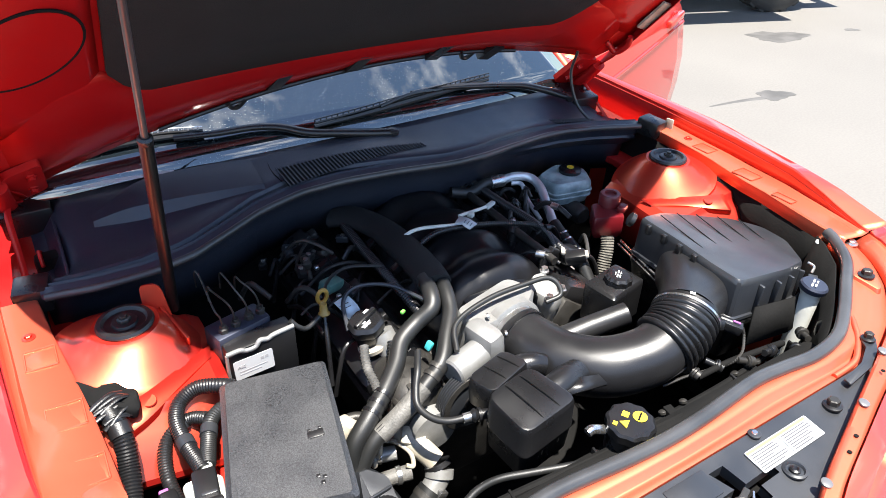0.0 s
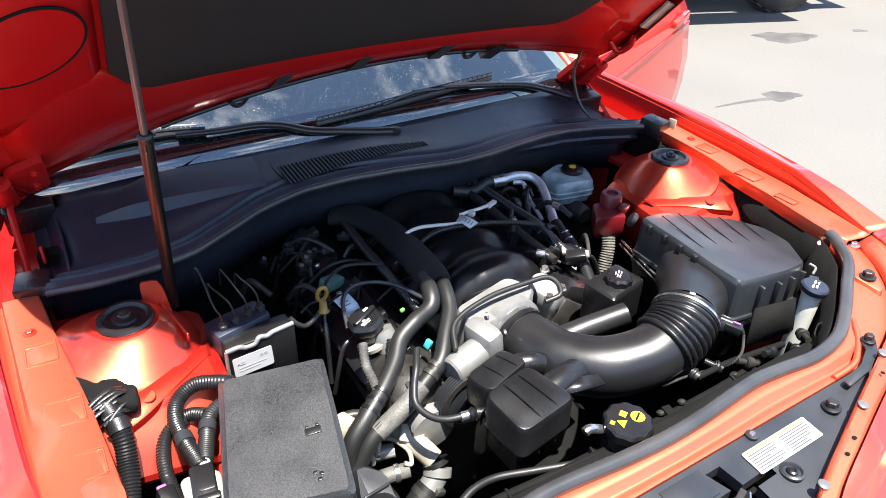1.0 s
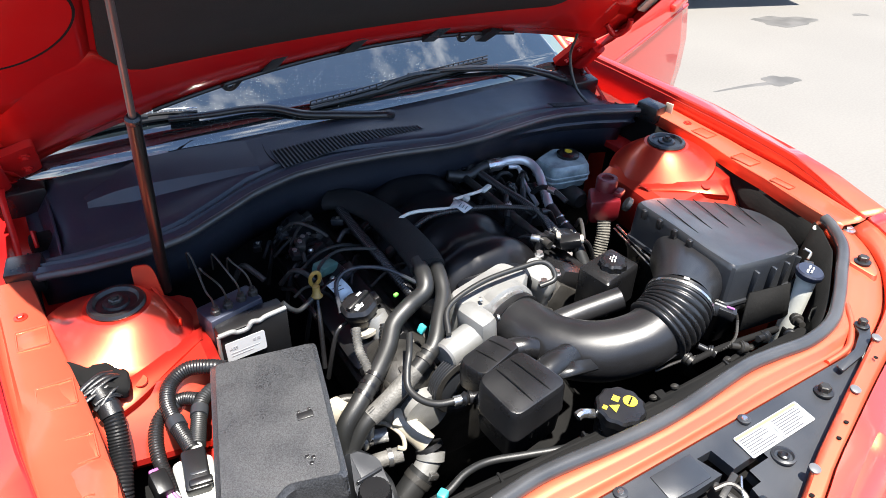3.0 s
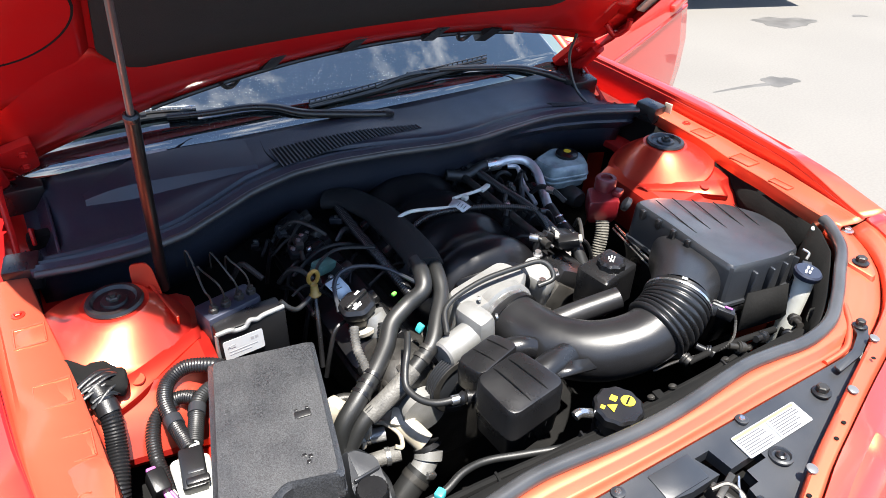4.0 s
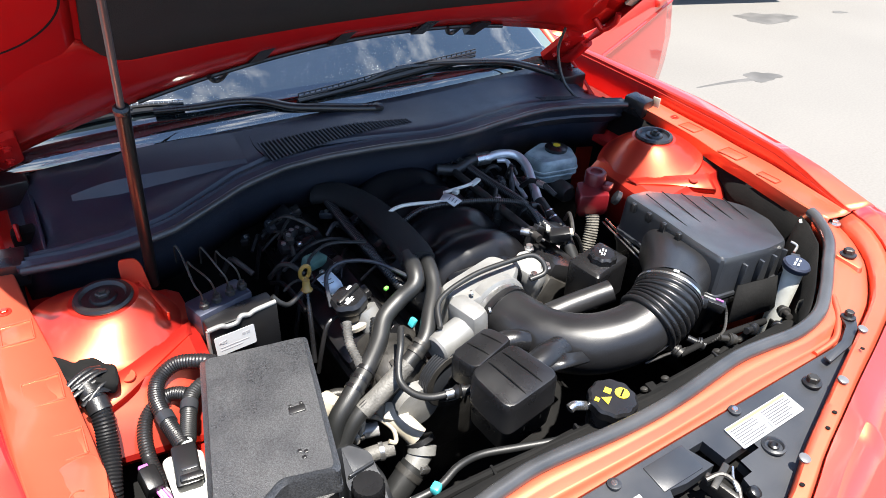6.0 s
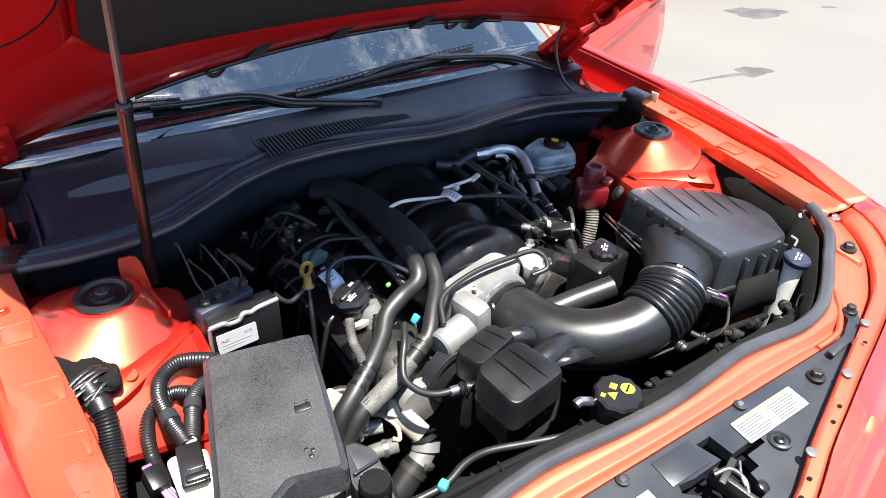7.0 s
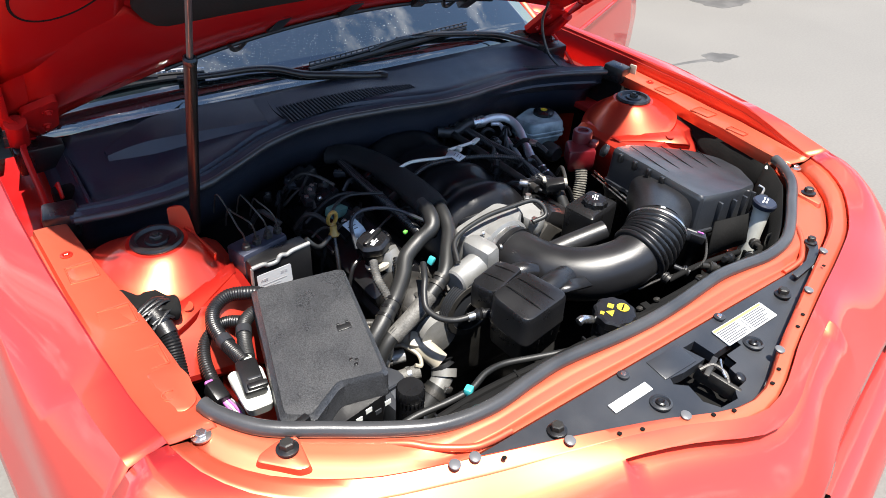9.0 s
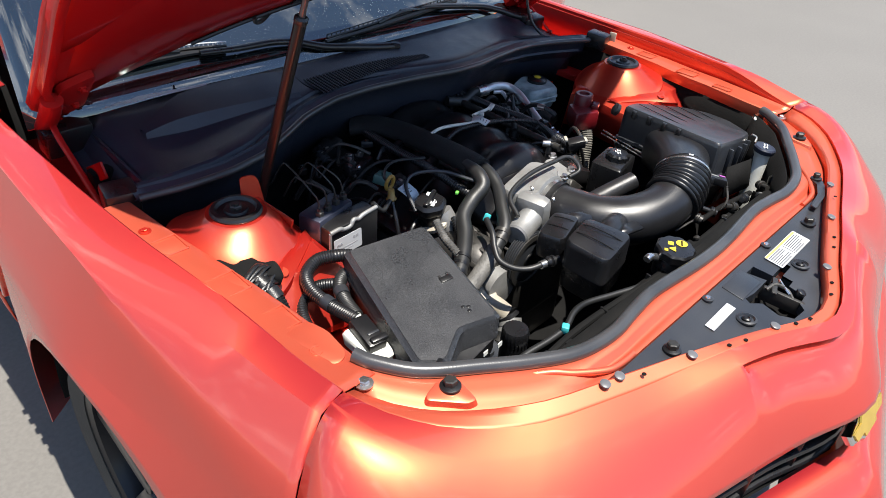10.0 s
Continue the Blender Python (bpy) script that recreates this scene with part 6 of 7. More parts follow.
part("lead", tube([(-0.29, -0.11, 0.83), (-0.275, -0.06, 0.862), (-0.235, -0.045, 0.872), (-0.18, -0.075, 0.872), (-0.14, -0.135, 0.862)], 0.0042, 8, 6), PANEL, wr)
bm = sheet([[(-0.292, -0.052, 0.858), (-0.262, -0.048, 0.865)], [(-0.282, -0.075, 0.845), (-0.250, -0.068, 0.848)], [(-0.272, -0.090, 0.825), (-0.245, -0.082, 0.828)]])
solid(part("blue_tag", bm, TAGBLUE, wr, "pale blue printed tag"), 0.001)
for k in range(5):
    part("tag_mark", box((-0.276 + 0.003 * k, -0.064 - 0.004 * k, 0.856 - 0.006 * k), (0.020, 0.0015, 0.0008), 0, (30, 0, 10)), INK, wr, smooth=0)
part("green_plug", box((-0.182, -0.125, 0.842), (0.010, 0.007, 0.007), 0.002, (0, 0, 20)), GREEN, wr)
part("teal_plug", box((-0.172, -0.208, 0.815), (0.010, 0.014, 0.018), 0.003, (10, 20, 20)), TEAL, wr)
part("green_connector", box((-0.262, 0.03, 0.838), (0.05, 0.03, 0.022), 0.004, (8, 14, 30)), mat("dusty_green_plastic", (0.06, 0.14, 0.12), 0.5, vary=0.5, vscale=50), wr)

# scattered small pipes, plugs and brackets round the passenger bank
rnd = random.Random(11)
for k in range(26):
    x, y = rnd.uniform(-0.40, -0.13), rnd.uniform(-0.02, 0.24)
    z = 0.80 + rnd.uniform(0.0, 0.045)
    a = rnd.uniform(0, math.pi)
    L = rnd.uniform(0.03, 0.07)
    d = Vector((math.cos(a), math.sin(a), 0)) * L
    if k % 3 == 0:
        part("small_plug", box((x, y, z), (0.030, 0.018, 0.016), 0.003, (rnd.uniform(-20, 20), rnd.uniform(-20, 20), math.degrees(a))), rnd.choice((BLACK, PANEL, DARKMETAL)), wr)
        part("small_bolt", lathe([(0.0055, -0.003), (0.0055, 0.004), (0.0035, 0.005)], (x, y, z + 0.007), (0.2, -0.1, 1), 6), STEEL, wr)
    else:
        p = Vector((x, y, z))
        part("small_lead", tube([p - d, p - d * 0.3 + Vector((0, 0, rnd.uniform(0.005, 0.02))), p + d * 0.4 + Vector((0, 0, rnd.uniform(0, 0.018))), p + d * 1.2 - Vector((0, 0, 0.03))], rnd.uniform(0.0025, 0.007), 8, 5), rnd.choice((RUBBER, HOSE, RUBBER, DARKMETAL)), wr)
for k in range(14):
    x, y = rnd.uniform(0.17, 0.33), rnd.uniform(-0.14, 0.20)
    p = Vector((x, y, 0.815 + rnd.uniform(0, 0.03)))
    d = Vector((rnd.uniform(-0.03, 0.03), rnd.uniform(-0.06, 0.06), 0))
    part("small_lead", tube([p - d, p - d * 0.3 + Vector((0, 0, 0.012)), p + d * 0.5 + Vector((0, 0, 0.008)), p + d * 1.2 - Vector((0, 0, 0.03))], rnd.uniform(0.003, 0.007), 8, 5), rnd.choice((RUBBER, HOSE, DARKMETAL)), wr)
    if k % 2:
        part("lead_sleeve", tube([p - d * 0.3 + Vector((0, 0, 0.012)), p + d * 0.1 + Vector((0, 0, 0.0108))], 0.0085, 10, 2), STEEL if k % 4 == 1 else BLACK, wr)

# ---- coolant outlet and lower hoses ----
co = thing("coolant_outlet", (-0.26, -0.32, 0.50), "stained cream plastic coolant outlet with clamped hoses", "coolant pipe")
part("elbow", tube([(-0.268, -0.262, 0.692), (-0.262, -0.285, 0.690), (-0.248, -0.312, 0.682), (-0.234, -0.337, 0.665)], 0.0205, 18, 6), CREAM, co)
part("flange", box((-0.256, -0.296, 0.704), (0.046, 0.034, 0.012), 0.004, (22, 12, -30)), CREAM, co)
part("seal_band", tube([(-0.2325, -0.339, 0.663), (-0.2315, -0.346, 0.656)], 0.0260, 18, 2), RUBBER, co)
part("collar", tube([(-0.231, -0.347, 0.655), (-0.238, -0.356, 0.643)], 0.0260, 20, 3), ALU, co)
part("outlet_pipe", tube([(-0.236, -0.354, 0.645), (-0.262, -0.364, 0.624)], 0.0215, 18, 3), ALU, co)
part("hose", tube([(-0.256, -0.362, 0.629), (-0.286, -0.370, 0.608), (-0.312, -0.377, 0.585), (-0.328, -0.381, 0.555), (-0.338, -0.38, 0.50)], 0.0250, 20, 6), HOSE, co)
part("clamp", tube([(-0.264, -0.3645, 0.6225), (-0.274, -0.367, 0.616)], 0.0272, 20, 2), DARKMETAL, co)
part("clamp_screw", box((-0.248, -0.382, 0.634), (0.02, 0.014, 0.014), 0.003, (0, 30, 0)), STEEL, co)
part("side_pipe", tube([(-0.345, -0.272, 0.668), (-0.318, -0.278, 0.670), (-0.288, -0.287, 0.672)], 0.0135, 16, 4), ALU, co)
part("side_clamp", tube([(-0.322, -0.277, 0.670), (-0.315, -0.279, 0.670)], 0.0155, 16, 2), STEEL, co)
part("side_pipe", tube([(-0.335, -0.316, 0.652), (-0.308, -0.322, 0.655), (-0.280, -0.328, 0.656)], 0.0145, 16, 4), tape, co)
part("side_clamp", tube([(-0.306, -0.322, 0.655), (-0.298, -0.324, 0.655)], 0.0168, 16, 2), STEEL, co)
part("spring_clip", tube([(-0.300, -0.268, 0.690), (-0.286, -0.284, 0.694), (-0.272, -0.312, 0.686), (-0.276, -0.330, 0.672), (-0.288, -0.326, 0.676)], 0.0042, 8, 6), CREAM, co)
part("spring_clip", tube([(-0.328, -0.262, 0.690), (-0.316, -0.266, 0.696), (-0.312, -0.276, 0.694), (-0.326, -0.274, 0.690), (-0.328, -0.262, 0.690)], 0.0026, 8, 5), CREAM, co)
part("clip", box((-0.338, -0.29, 0.682), (0.010, 0.026, 0.02), 0.003, (0, 0, 10)), CREAM, co)
part("clip", box((-0.32, -0.283, 0.69), (0.012, 0.012, 0.03), 0.003, (0, 10, 30)), CREAM, co)
part("white_boot", box((-0.365, -0.245, 0.735), (0.035, 0.04, 0.045), 0.012, (10, 20, 25)), CREAM, co)
part("metal_pipe", tube([(-0.38, -0.24, 0.735), (-0.35, -0.235, 0.745), (-0.32, -0.245, 0.74)], 0.010, 12, 4), DARKMETAL, co)
part("wrapped_pipe", tube([(-0.265, -0.275, 0.70), (-0.235, -0.265, 0.735), (-0.215, -0.26, 0.76)], 0.011, 12, 5, ridge=0.0015, pitch=0.006), tape, co)
hook = thing("relay_bracket", (-0.385, -0.40, 0.60), "angular black plastic bracket beside the fuse box", "bracket")
bm = slab(rounded([(-0.388, -0.318), (-0.358, -0.320), (-0.338, -0.350), (-0.328, -0.385), (-0.340, -0.455), (-0.388, -0.458), (-0.398, -0.39)], 0.005, 1), 0.55, 0.705, 0.010, plane=lambda x, y: 0.30 * (y + 0.37) - 0.5 * max(0.0, x + 0.352), seg=1)
part("body", bm, PANEL, hook)
part("rib", box((-0.366, -0.375, 0.706), (0.052, 0.005, 0.010), 0.002, (16, 8, 12)), PANEL, hook)

# front of the bay: fan shroud pieces, hose along the radiator
fs = thing("fan_shroud", (-0.1, -0.56, 0.50), "black ribbed fan shroud behind the radiator", "fan shroud")
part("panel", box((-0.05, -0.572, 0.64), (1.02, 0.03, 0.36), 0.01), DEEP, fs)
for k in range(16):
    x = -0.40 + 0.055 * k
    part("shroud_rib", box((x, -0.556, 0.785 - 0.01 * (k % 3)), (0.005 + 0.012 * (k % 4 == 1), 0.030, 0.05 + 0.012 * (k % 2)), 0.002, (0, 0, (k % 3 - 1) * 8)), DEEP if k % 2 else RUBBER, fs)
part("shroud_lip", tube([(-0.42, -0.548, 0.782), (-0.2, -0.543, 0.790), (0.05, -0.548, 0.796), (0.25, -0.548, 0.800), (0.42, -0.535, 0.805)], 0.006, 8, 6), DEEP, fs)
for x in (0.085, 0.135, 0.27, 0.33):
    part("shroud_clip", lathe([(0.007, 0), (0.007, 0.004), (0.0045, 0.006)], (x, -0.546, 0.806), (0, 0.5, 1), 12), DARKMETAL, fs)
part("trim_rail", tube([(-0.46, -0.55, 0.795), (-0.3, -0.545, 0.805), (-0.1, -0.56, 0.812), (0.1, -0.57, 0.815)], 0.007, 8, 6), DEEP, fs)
BLEED = [(-0.47, -0.515, 0.780), (-0.415, -0.512, 0.785), (-0.355, -0.520, 0.790), (-0.310, -0.522, 0.795), (-0.268, -0.510, 0.800), (-0.225, -0.508, 0.797), (-0.170, -0.525, 0.796), (-0.10, -0.550, 0.798), (-0.05, -0.562, 0.800)]
bh = thing("bleed_hose", (-0.2, -0.53, 0.76), "thin black bleed hose along the radiator", "hose")
part("hose", tube(BLEED, 0.0062, 12, 8), HOSE, bh)
part("teal_clip", box((-0.318, -0.526, 0.80), (0.016, 0.014, 0.016), 0.003, (0, 0, 30)), TEAL, bh)
ld = thing("air_guide", (0.30, -0.53, 0.70), "black plastic air guide by the air box", "air guide")
bm = sheet([[(0.40, -0.475, 0.86), (0.50, -0.49, 0.855), (0.60, -0.47, 0.85)], [(0.36, -0.50, 0.80), (0.48, -0.51, 0.79), (0.62, -0.49, 0.78)]])
solid(part("guide_panel", bm, DEEP, ld), 0.004)
for p, m in (((0.20, -0.505, 0.815), DARKMETAL), ((0.245, -0.515, 0.818), BLACK), ((0.30, -0.54, 0.82), DARKMETAL), ((0.36, -0.545, 0.82), BLACK), ((0.42, -0.565, 0.81), BLACK), ((0.46, -0.55, 0.82), DARKMETAL)):
    tilt = Vector((math.cos(9 * p[0]), math.sin(9 * p[0]), 0.25)) * 0.016
    part("fitting", tube([Vector(p) - tilt, Vector(p) - tilt * 0.2, Vector(p) + tilt * 0.2, Vector(p) + tilt], lambda t: 0.0105 - 0.004 * (t > 0.45) + 0.002 * (0.2 < t < 0.3), 12, 8), m, ld)
part("wrapped_lead", tube([(0.20, -0.520, 0.812), (0.27, -0.528, 0.822), (0.34, -0.536, 0.822), (0.41, -0.540, 0.815)], 0.0065, 10, 8, ridge=0.001, pitch=0.006), DEEP, ld)

# ---- radiator cover ----
rc = thing("radiator_cover", (0.0, -0.73, 0.85), "dark satin plastic radiator cover with latch opening and labels", "cover panel")
N = 24


def low_edge(x):
    return table([(r[1], r[1], r[2]) for r in FA], abs(x))[1]


outline = [(XC + 0.43 * (-1 + 2 * i / N), max(-0.680, low_edge(0.43 * (-1 + 2 * i / N)) + 0.001)) for i in range(N + 1)]
outline += [(XC + 0.40 * (1 - 2 * i / N), low_edge(0.40 * (1 - 2 * i / N)) - 0.004) for i in range(N + 1)]
# cross-shaped latch opening cut through the plate
OPENING = [(-0.003, -0.699), (0.026, -0.699), (0.032, -0.736), (0.092, -0.734), (0.092, -0.747), (0.050, -0.748), (0.050, -0.768), (0.030, -0.769), (0.026, -0.800), (-0.002, -0.803), (-0.012, -0.815), (-0.050, -0.812),
           (-0.066, -0.789), (-0.061, -0.757), (-0.080, -0.742), (-0.075, -0.731), (-0.047, -0.735), (0.010, -0.734)]
bm = bmesh.new()
loops = []
for ring_pts in (outline, OPENING):
    vs = [bm.verts.new((x, y, PZ(y) - 0.0107)) for x, y in ring_pts]
    loops += [bm.edges.new((vs[k], vs[(k + 1) % len(vs)])) for k in range(len(vs))]
bmesh.ops.triangle_fill(bm, edges=loops, use_beauty=True)
solid(part("panel", bm, PANEL, rc, smooth=0), 0.004, 0)
part("opening_edge", sheet([[(x, y, PZ(y) - 0.0082) for x, y in OPENING], [(x, y, PZ(y) - 0.028) for x, y in OPENING]], close=True), PANEL, rc, smooth=0)
# raised pad and cross-shaped opening edges
part("raised_pad", place(box((0, 0, 0), (0.078, 0.042, 0.006), 0.0015), pose(-0.046, -0.709, PZ(-0.709) - 0.0098, 5.7, 0, 0)), PANEL, rc)
part("well", box((0.005, -0.76, 0.80), (0.19, 0.13, 0.03), 0.004), DEEP, rc)
TIP = rounded([(0.448, -0.643), (0.469, -0.644), (0.473, -0.658), (0.446, -0.678), (0.398, -0.696), (0.330, -0.703), (0.330, -0.690), (0.392, -0.682), (0.434, -0.664)], 0.004)
part("cover_tip", slab(TIP, 0.0008, 0.0045, 0.0015, plane=lambda x, y: PZ(y)), PANEL, rc)
la = thing("hood_latch", (0.0, -0.765, 0.83), "worn steel hood latch in its dark well", "latch")
part("latch_plate", box((-0.002, -0.772, 0.850), (0.010, 0.075, 0.030), 0.003, (6, 0, 14)), DARKMETAL, la)
part("striker_jaw", tube([(-0.020, -0.745, 0.868), (0.004, -0.752, 0.872), (0.012, -0.772, 0.866), (0.002, -0.788, 0.86)], 0.004, 8, 5), DARKMETAL, la)
part("latch_arm", box((0.0, -0.752, 0.870), (0.052, 0.010, 0.006), 0.002, (6, 0, 20)), DARKMETAL, la)
part("release_knob", lathe([(0.007, 0), (0.009, 0.004), (0.009, 0.012), (0.006, 0.014)], (0.022, -0.79, 0.858), (0.2, -0.3, 1), 14), BLACK, la)
part("latch_spring", tube([(0.03, -0.75, 0.868), (0.012, -0.765, 0.870), (0.004, -0.78, 0.866)], 0.0022, 6, 4), STEEL, la)

# emission label: amber band and printed rows
def on_cover(x, y, dz=0.0):
    return (x, y, PZ(y) - 0.0075 + dz)


lb = thing("emission_label", on_cover(0.142, -0.719), "white emission label with an amber band on the radiator cover", "label")
LM = pose(0.1415, -0.7195, PZ(-0.7195) - 0.0072, 5.7, 0, 0.5)
part("sheet", place(slab(rounded([(-0.072, -0.019), (0.072, -0.019), (0.072, 0.019), (-0.072, 0.019)], 0.003), 0, 0.0012), LM), LABEL, lb, smooth=0)
part("amber_band", place(box((-0.002, 0.0155, 0.0014), (0.138, 0.0045, 0.0008)), LM), ORANGEINK, lb, smooth=0)
rnd = random.Random(5)
for r in range(7):
    y = 0.0105 - 0.0042 * r
    for c0, c1 in ((-0.068, -0.006), (0.004, 0.067)):
        w = (c1 - c0) * rnd.uniform(0.6, 1.0)
        part("printed_line", place(box((c0 + w / 2, y, 0.0014), (w, 0.0017, 0.0006)), LM), INK, lb, smooth=0)
part("printed_line", place(box((-0.001, -0.003, 0.0014), (0.0012, 0.030, 0.0006)), LM), INK, lb, smooth=0)
lb2 = thing("blank_label", on_cover(-0.162, -0.7235), "small blank white label on the radiator cover", "label")
part("sheet", place(slab(rounded([(-0.043, -0.0085), (0.043, -0.0085), (0.043, 0.0085), (-0.043, 0.0085)], 0.001), 0, 0.001), pose(-0.162, -0.7245, PZ(-0.7245) - 0.0072, 5.7, 0, 1)), LABEL, lb2, smooth=0)

# plugs, bolts and clips on the cover
def push_plug(x, y):
    t = thing("push_plug", on_cover(x, y), "round recessed black plastic push plug", "plug", "plugs on the radiator cover")
    part("collar", lathe([(0.0175, 0.0), (0.0175, 0.003), (0.014, 0.0045), (0.012, 0.001)], on_cover(x, y), (0, 0.1, 1), 26), PANEL, t)
    part("pin", lathe([(0.008, 0.0), (0.008, 0.004), (0.005, 0.0055), (0.003, 0.003)], on_cover(x, y), (0, 0.1, 1), 18), BLACK, t)


for x, y in ((0.113, -0.757), (-0.129, -0.757)):
    push_plug(x, y)


def small_fastener(x, y):
    t = thing("fastener", on_cover(x, y), "small grey push fastener", "fastener", "fasteners on the radiator cover")
    part("head", lathe([(0.010, 0), (0.010, 0.003), (0.007, 0.004)], on_cover(x, y), (0, 0.1, 1), 18), PANEL, t)
    part("centre", lathe([(0.005, 0.003), (0.004, 0.006)], on_cover(x, y), (0, 0.1, 1), 12), STEEL, t)


for x, y in ((0.113, -0.686), (-0.139, -0.688)):
    small_fastener(x, y)


def hex_bolt(p, label="black flanged hex bolt", s=1.0):
    t = thing("bolt", p, label, "bolt", "bolts on the front panel")
    bmx = lathe([(0.0135 * s, 0), (0.0135 * s, 0.003), (0.009 * s, 0.005)], p, (0, 0.1, 1), 20)
    part("flange", bmx, BLACK, t)
    part("head", lathe([(0.0088 * s, 0.003), (0.0088 * s, 0.013), (0.007 * s, 0.0145)], p, (0, 0.1, 1), 6), DARKMETAL, t, smooth=0)


for x, y in ((0.272, -0.711), (-0.304, -0.710)):
    hex_bolt(on_cover(x, y, 0.001), s=1.1)
hex_bolt((0.455, -0.654, PZ(-0.654) + 0.0045), s=0.9)
for x, y in ((0.622, -0.547), (-0.645, -0.546)):
    hex_bolt((x, y, PZ(y) + 0.0045), s=1.15)
    sg = math.copysign(1, x)
    tri = rounded([(sg * a + (0.0 if sg < 0 else -0.024), b) for a, b in ((0.652, -0.524), (0.622, -0.530), (0.628, -0.588), (0.645, -0.584), (0.690, -0.541), (0.683, -0.532))], 0.007)
    part("bolt_boss", shell([(scaled(tri, 0.82), 0.0040), (scaled(tri, 0.90), 0.0030), (tri, -0.007)], lambda x, y: PZ(y)), PAINT_LIT, car)
    part("pressed_bead", tube([(sg * a + (0.0 if sg < 0 else -0.024), b, PZ(b) + dz) for a, b, dz in ((0.530, -0.594, -0.010), (0.50, -0.618, -0.003), (0.475, -0.640, -0.003), (0.430, -0.667, -0.004), (0.400, -0.673, -0.006), (0.36, -0.673, -0.009))], 0.0055, 10, 6), PAINT_LIT, car)


def edge_z(x):
    """Height of the fascia's rear edge at x."""
    us = [r[0] for r in FA]
    u = float(np.interp(abs(x - XC), [r[1] for r in FA], us))
    return table(FZ, u)[0]


def clip(x, y):
    t = thing("trim_clip", (x, y, PZ(y)), "flat pale grey trim clip on the fascia edge", "clip", "clips along the fascia edge")
    part("head", lathe([(0.0082, 0.0), (0.0082, 0.0025), (0.0065, 0.0035)], (x, y, edge_z(x) + 0.0015), (0, -0.12, 1), 20), clipm, t)


clipm = mat("grey_clip_plastic", (0.10, 0.10, 0.105), 0.4, vary=0.3, vscale=40)
for x, y in ((0.433, -0.690), (0.293, -0.742), (0.112, -0.800), (-0.317, -0.745), (-0.136, -0.803), (-0.475, -0.690), (-0.445, -0.695)):
    clip(x, y)
for s in (0.05, 0.085, 0.20, 0.235, 0.40):
    for side in (-1, 1):
        x = XC + side * s
        y = low_edge(s) - 0.014
        part("edge_hole", lathe([(0.0035, 0.0), (0.0035, 0.001)], (x, y, edge_z(x) + 0.0008), (0, 0.1, 1), 10), DEEP, fas)
bolt((-0.731, -0.463, 0.900), r=0.008, h=0.009, flange=1.7, name="fender_bolt", parent=car, material=STEEL)
bolt((0.707, -0.463, 0.900), r=0.008, h=0.009, flange=1.7, name="fender_bolt", parent=car, material=STEEL)

wp = thing("wing_conduits", (0.80, -0.02, 0.86), "pair of black conduits clipped along the inner wing", "conduit")
part("conduit", tube([(0.790, 0.12, 0.868), (0.781, 0.04, 0.872), (0.779, -0.04, 0.872), (0.782, -0.10, 0.866), (0.786, -0.145, 0.850), (0.786, -0.165, 0.82)], 0.0048, 10, 8), HOSE, wp)
part("conduit", tube([(0.786, 0.10, 0.856), (0.776, 0.02, 0.860), (0.774, -0.05, 0.860), (0.778, -0.11, 0.850), (0.780, -0.14, 0.82)], 0.0042, 10, 8), HOSE, wp)
for y in (0.0, -0.09):
    part("conduit_clip", box((0.780, y, 0.866), (0.014, 0.012, 0.026), 0.003, (0, 10, 0)), BLACK, wp)
pin = thing("push_pin", (0.672, -0.414, 0.889), "small white plastic push pin in the black wing liner", "pin")
part("head", lathe([(0.0045, -0.002), (0.0055, 0.0), (0.0045, 0.003)], (0.672, -0.414, 0.889), (-0.7, -0.3, 0.6), 14), WHITE, pin)
part("stem", tube([(0.672, -0.414, 0.889), (0.680, -0.408, 0.886), (0.689, -0.402, 0.884)], 0.0028, 8, 3), WHITE, pin)
# tab at the front end of the passenger rail
tab = rounded([(-0.762, -0.318), (-0.718, -0.312), (-0.708, -0.352), (-0.714, -0.405), (-0.735, -0.418), (-0.764, -0.398)], 0.012)
part("rail_tab", slab(tab, 0.905, 0.9085, 0.001), PAINT_LIT, car)
part("tab_emboss", tube([(-0.745 + 0.009 * math.cos(a), -0.375 + 0.009 * math.sin(a), 0.9088) for a in [0.6 + 4.6 * k / 10 for k in range(11)]], 0.0014, 6, 2), PAINT_LIT, car)

# ---- red bracket, gas strut, hinges ----
PLATE = rounded([(-0.021, -0.045), (0.026, -0.045), (0.016, 0.030), (0.008, 0.043), (-0.019, 0.043)], 0.009)
bk = part("strut_bracket", place(slab(PLATE, -0.002, 0.002), pose(-0.590, 0.030, 0.914, 84, 0, -12)), PAINT_IN, car, "red painted sheet bracket")
part("bracket_foot", box((-0.575, 0.0, 0.893), (0.006, 0.115, 0.024), 0.002, (14, 0, 16)), PAINT_IN, bk)
gs = thing("gas_strut", (-0.587, 0.035, 0.90), "black gas strut holding the hood open", "gas strut")
P0, P1 = Vector((-0.5590, 0.056, 0.878)), Vector((-0.5605, -0.112, 1.276))
D = (P1 - P0).normalized()
part("cylinder", tube([P0, P0.lerp(P1, 0.5), P1], 0.0098, 20, 4), mat("gloss_black_enamel", (0.007, 0.006, 0.006), 0.30, vary=0.3, vscale=20, spec=0.4), gs)
part("gland", lathe([(0.0098, -0.004), (0.0108, -0.002), (0.0108, 0.005), (0.0075, 0.008)], P1, D, 20), BLACK, gs)
part("rod", tube([P1, P1 + D * 0.15, P1 + D * 0.29], 0.0050, 14, 4), mat("dark_rod_steel", (0.12, 0.10, 0.10), 0.30, 0.7, vary=0.3, vscale=20), gs)
part("ball_end", lathe([(0.008, -0.015), (0.013, -0.008), (0.013, 0.008), (0.008, 0.014)], P1 + D * 0.29, D, 16), BLACK, gs)
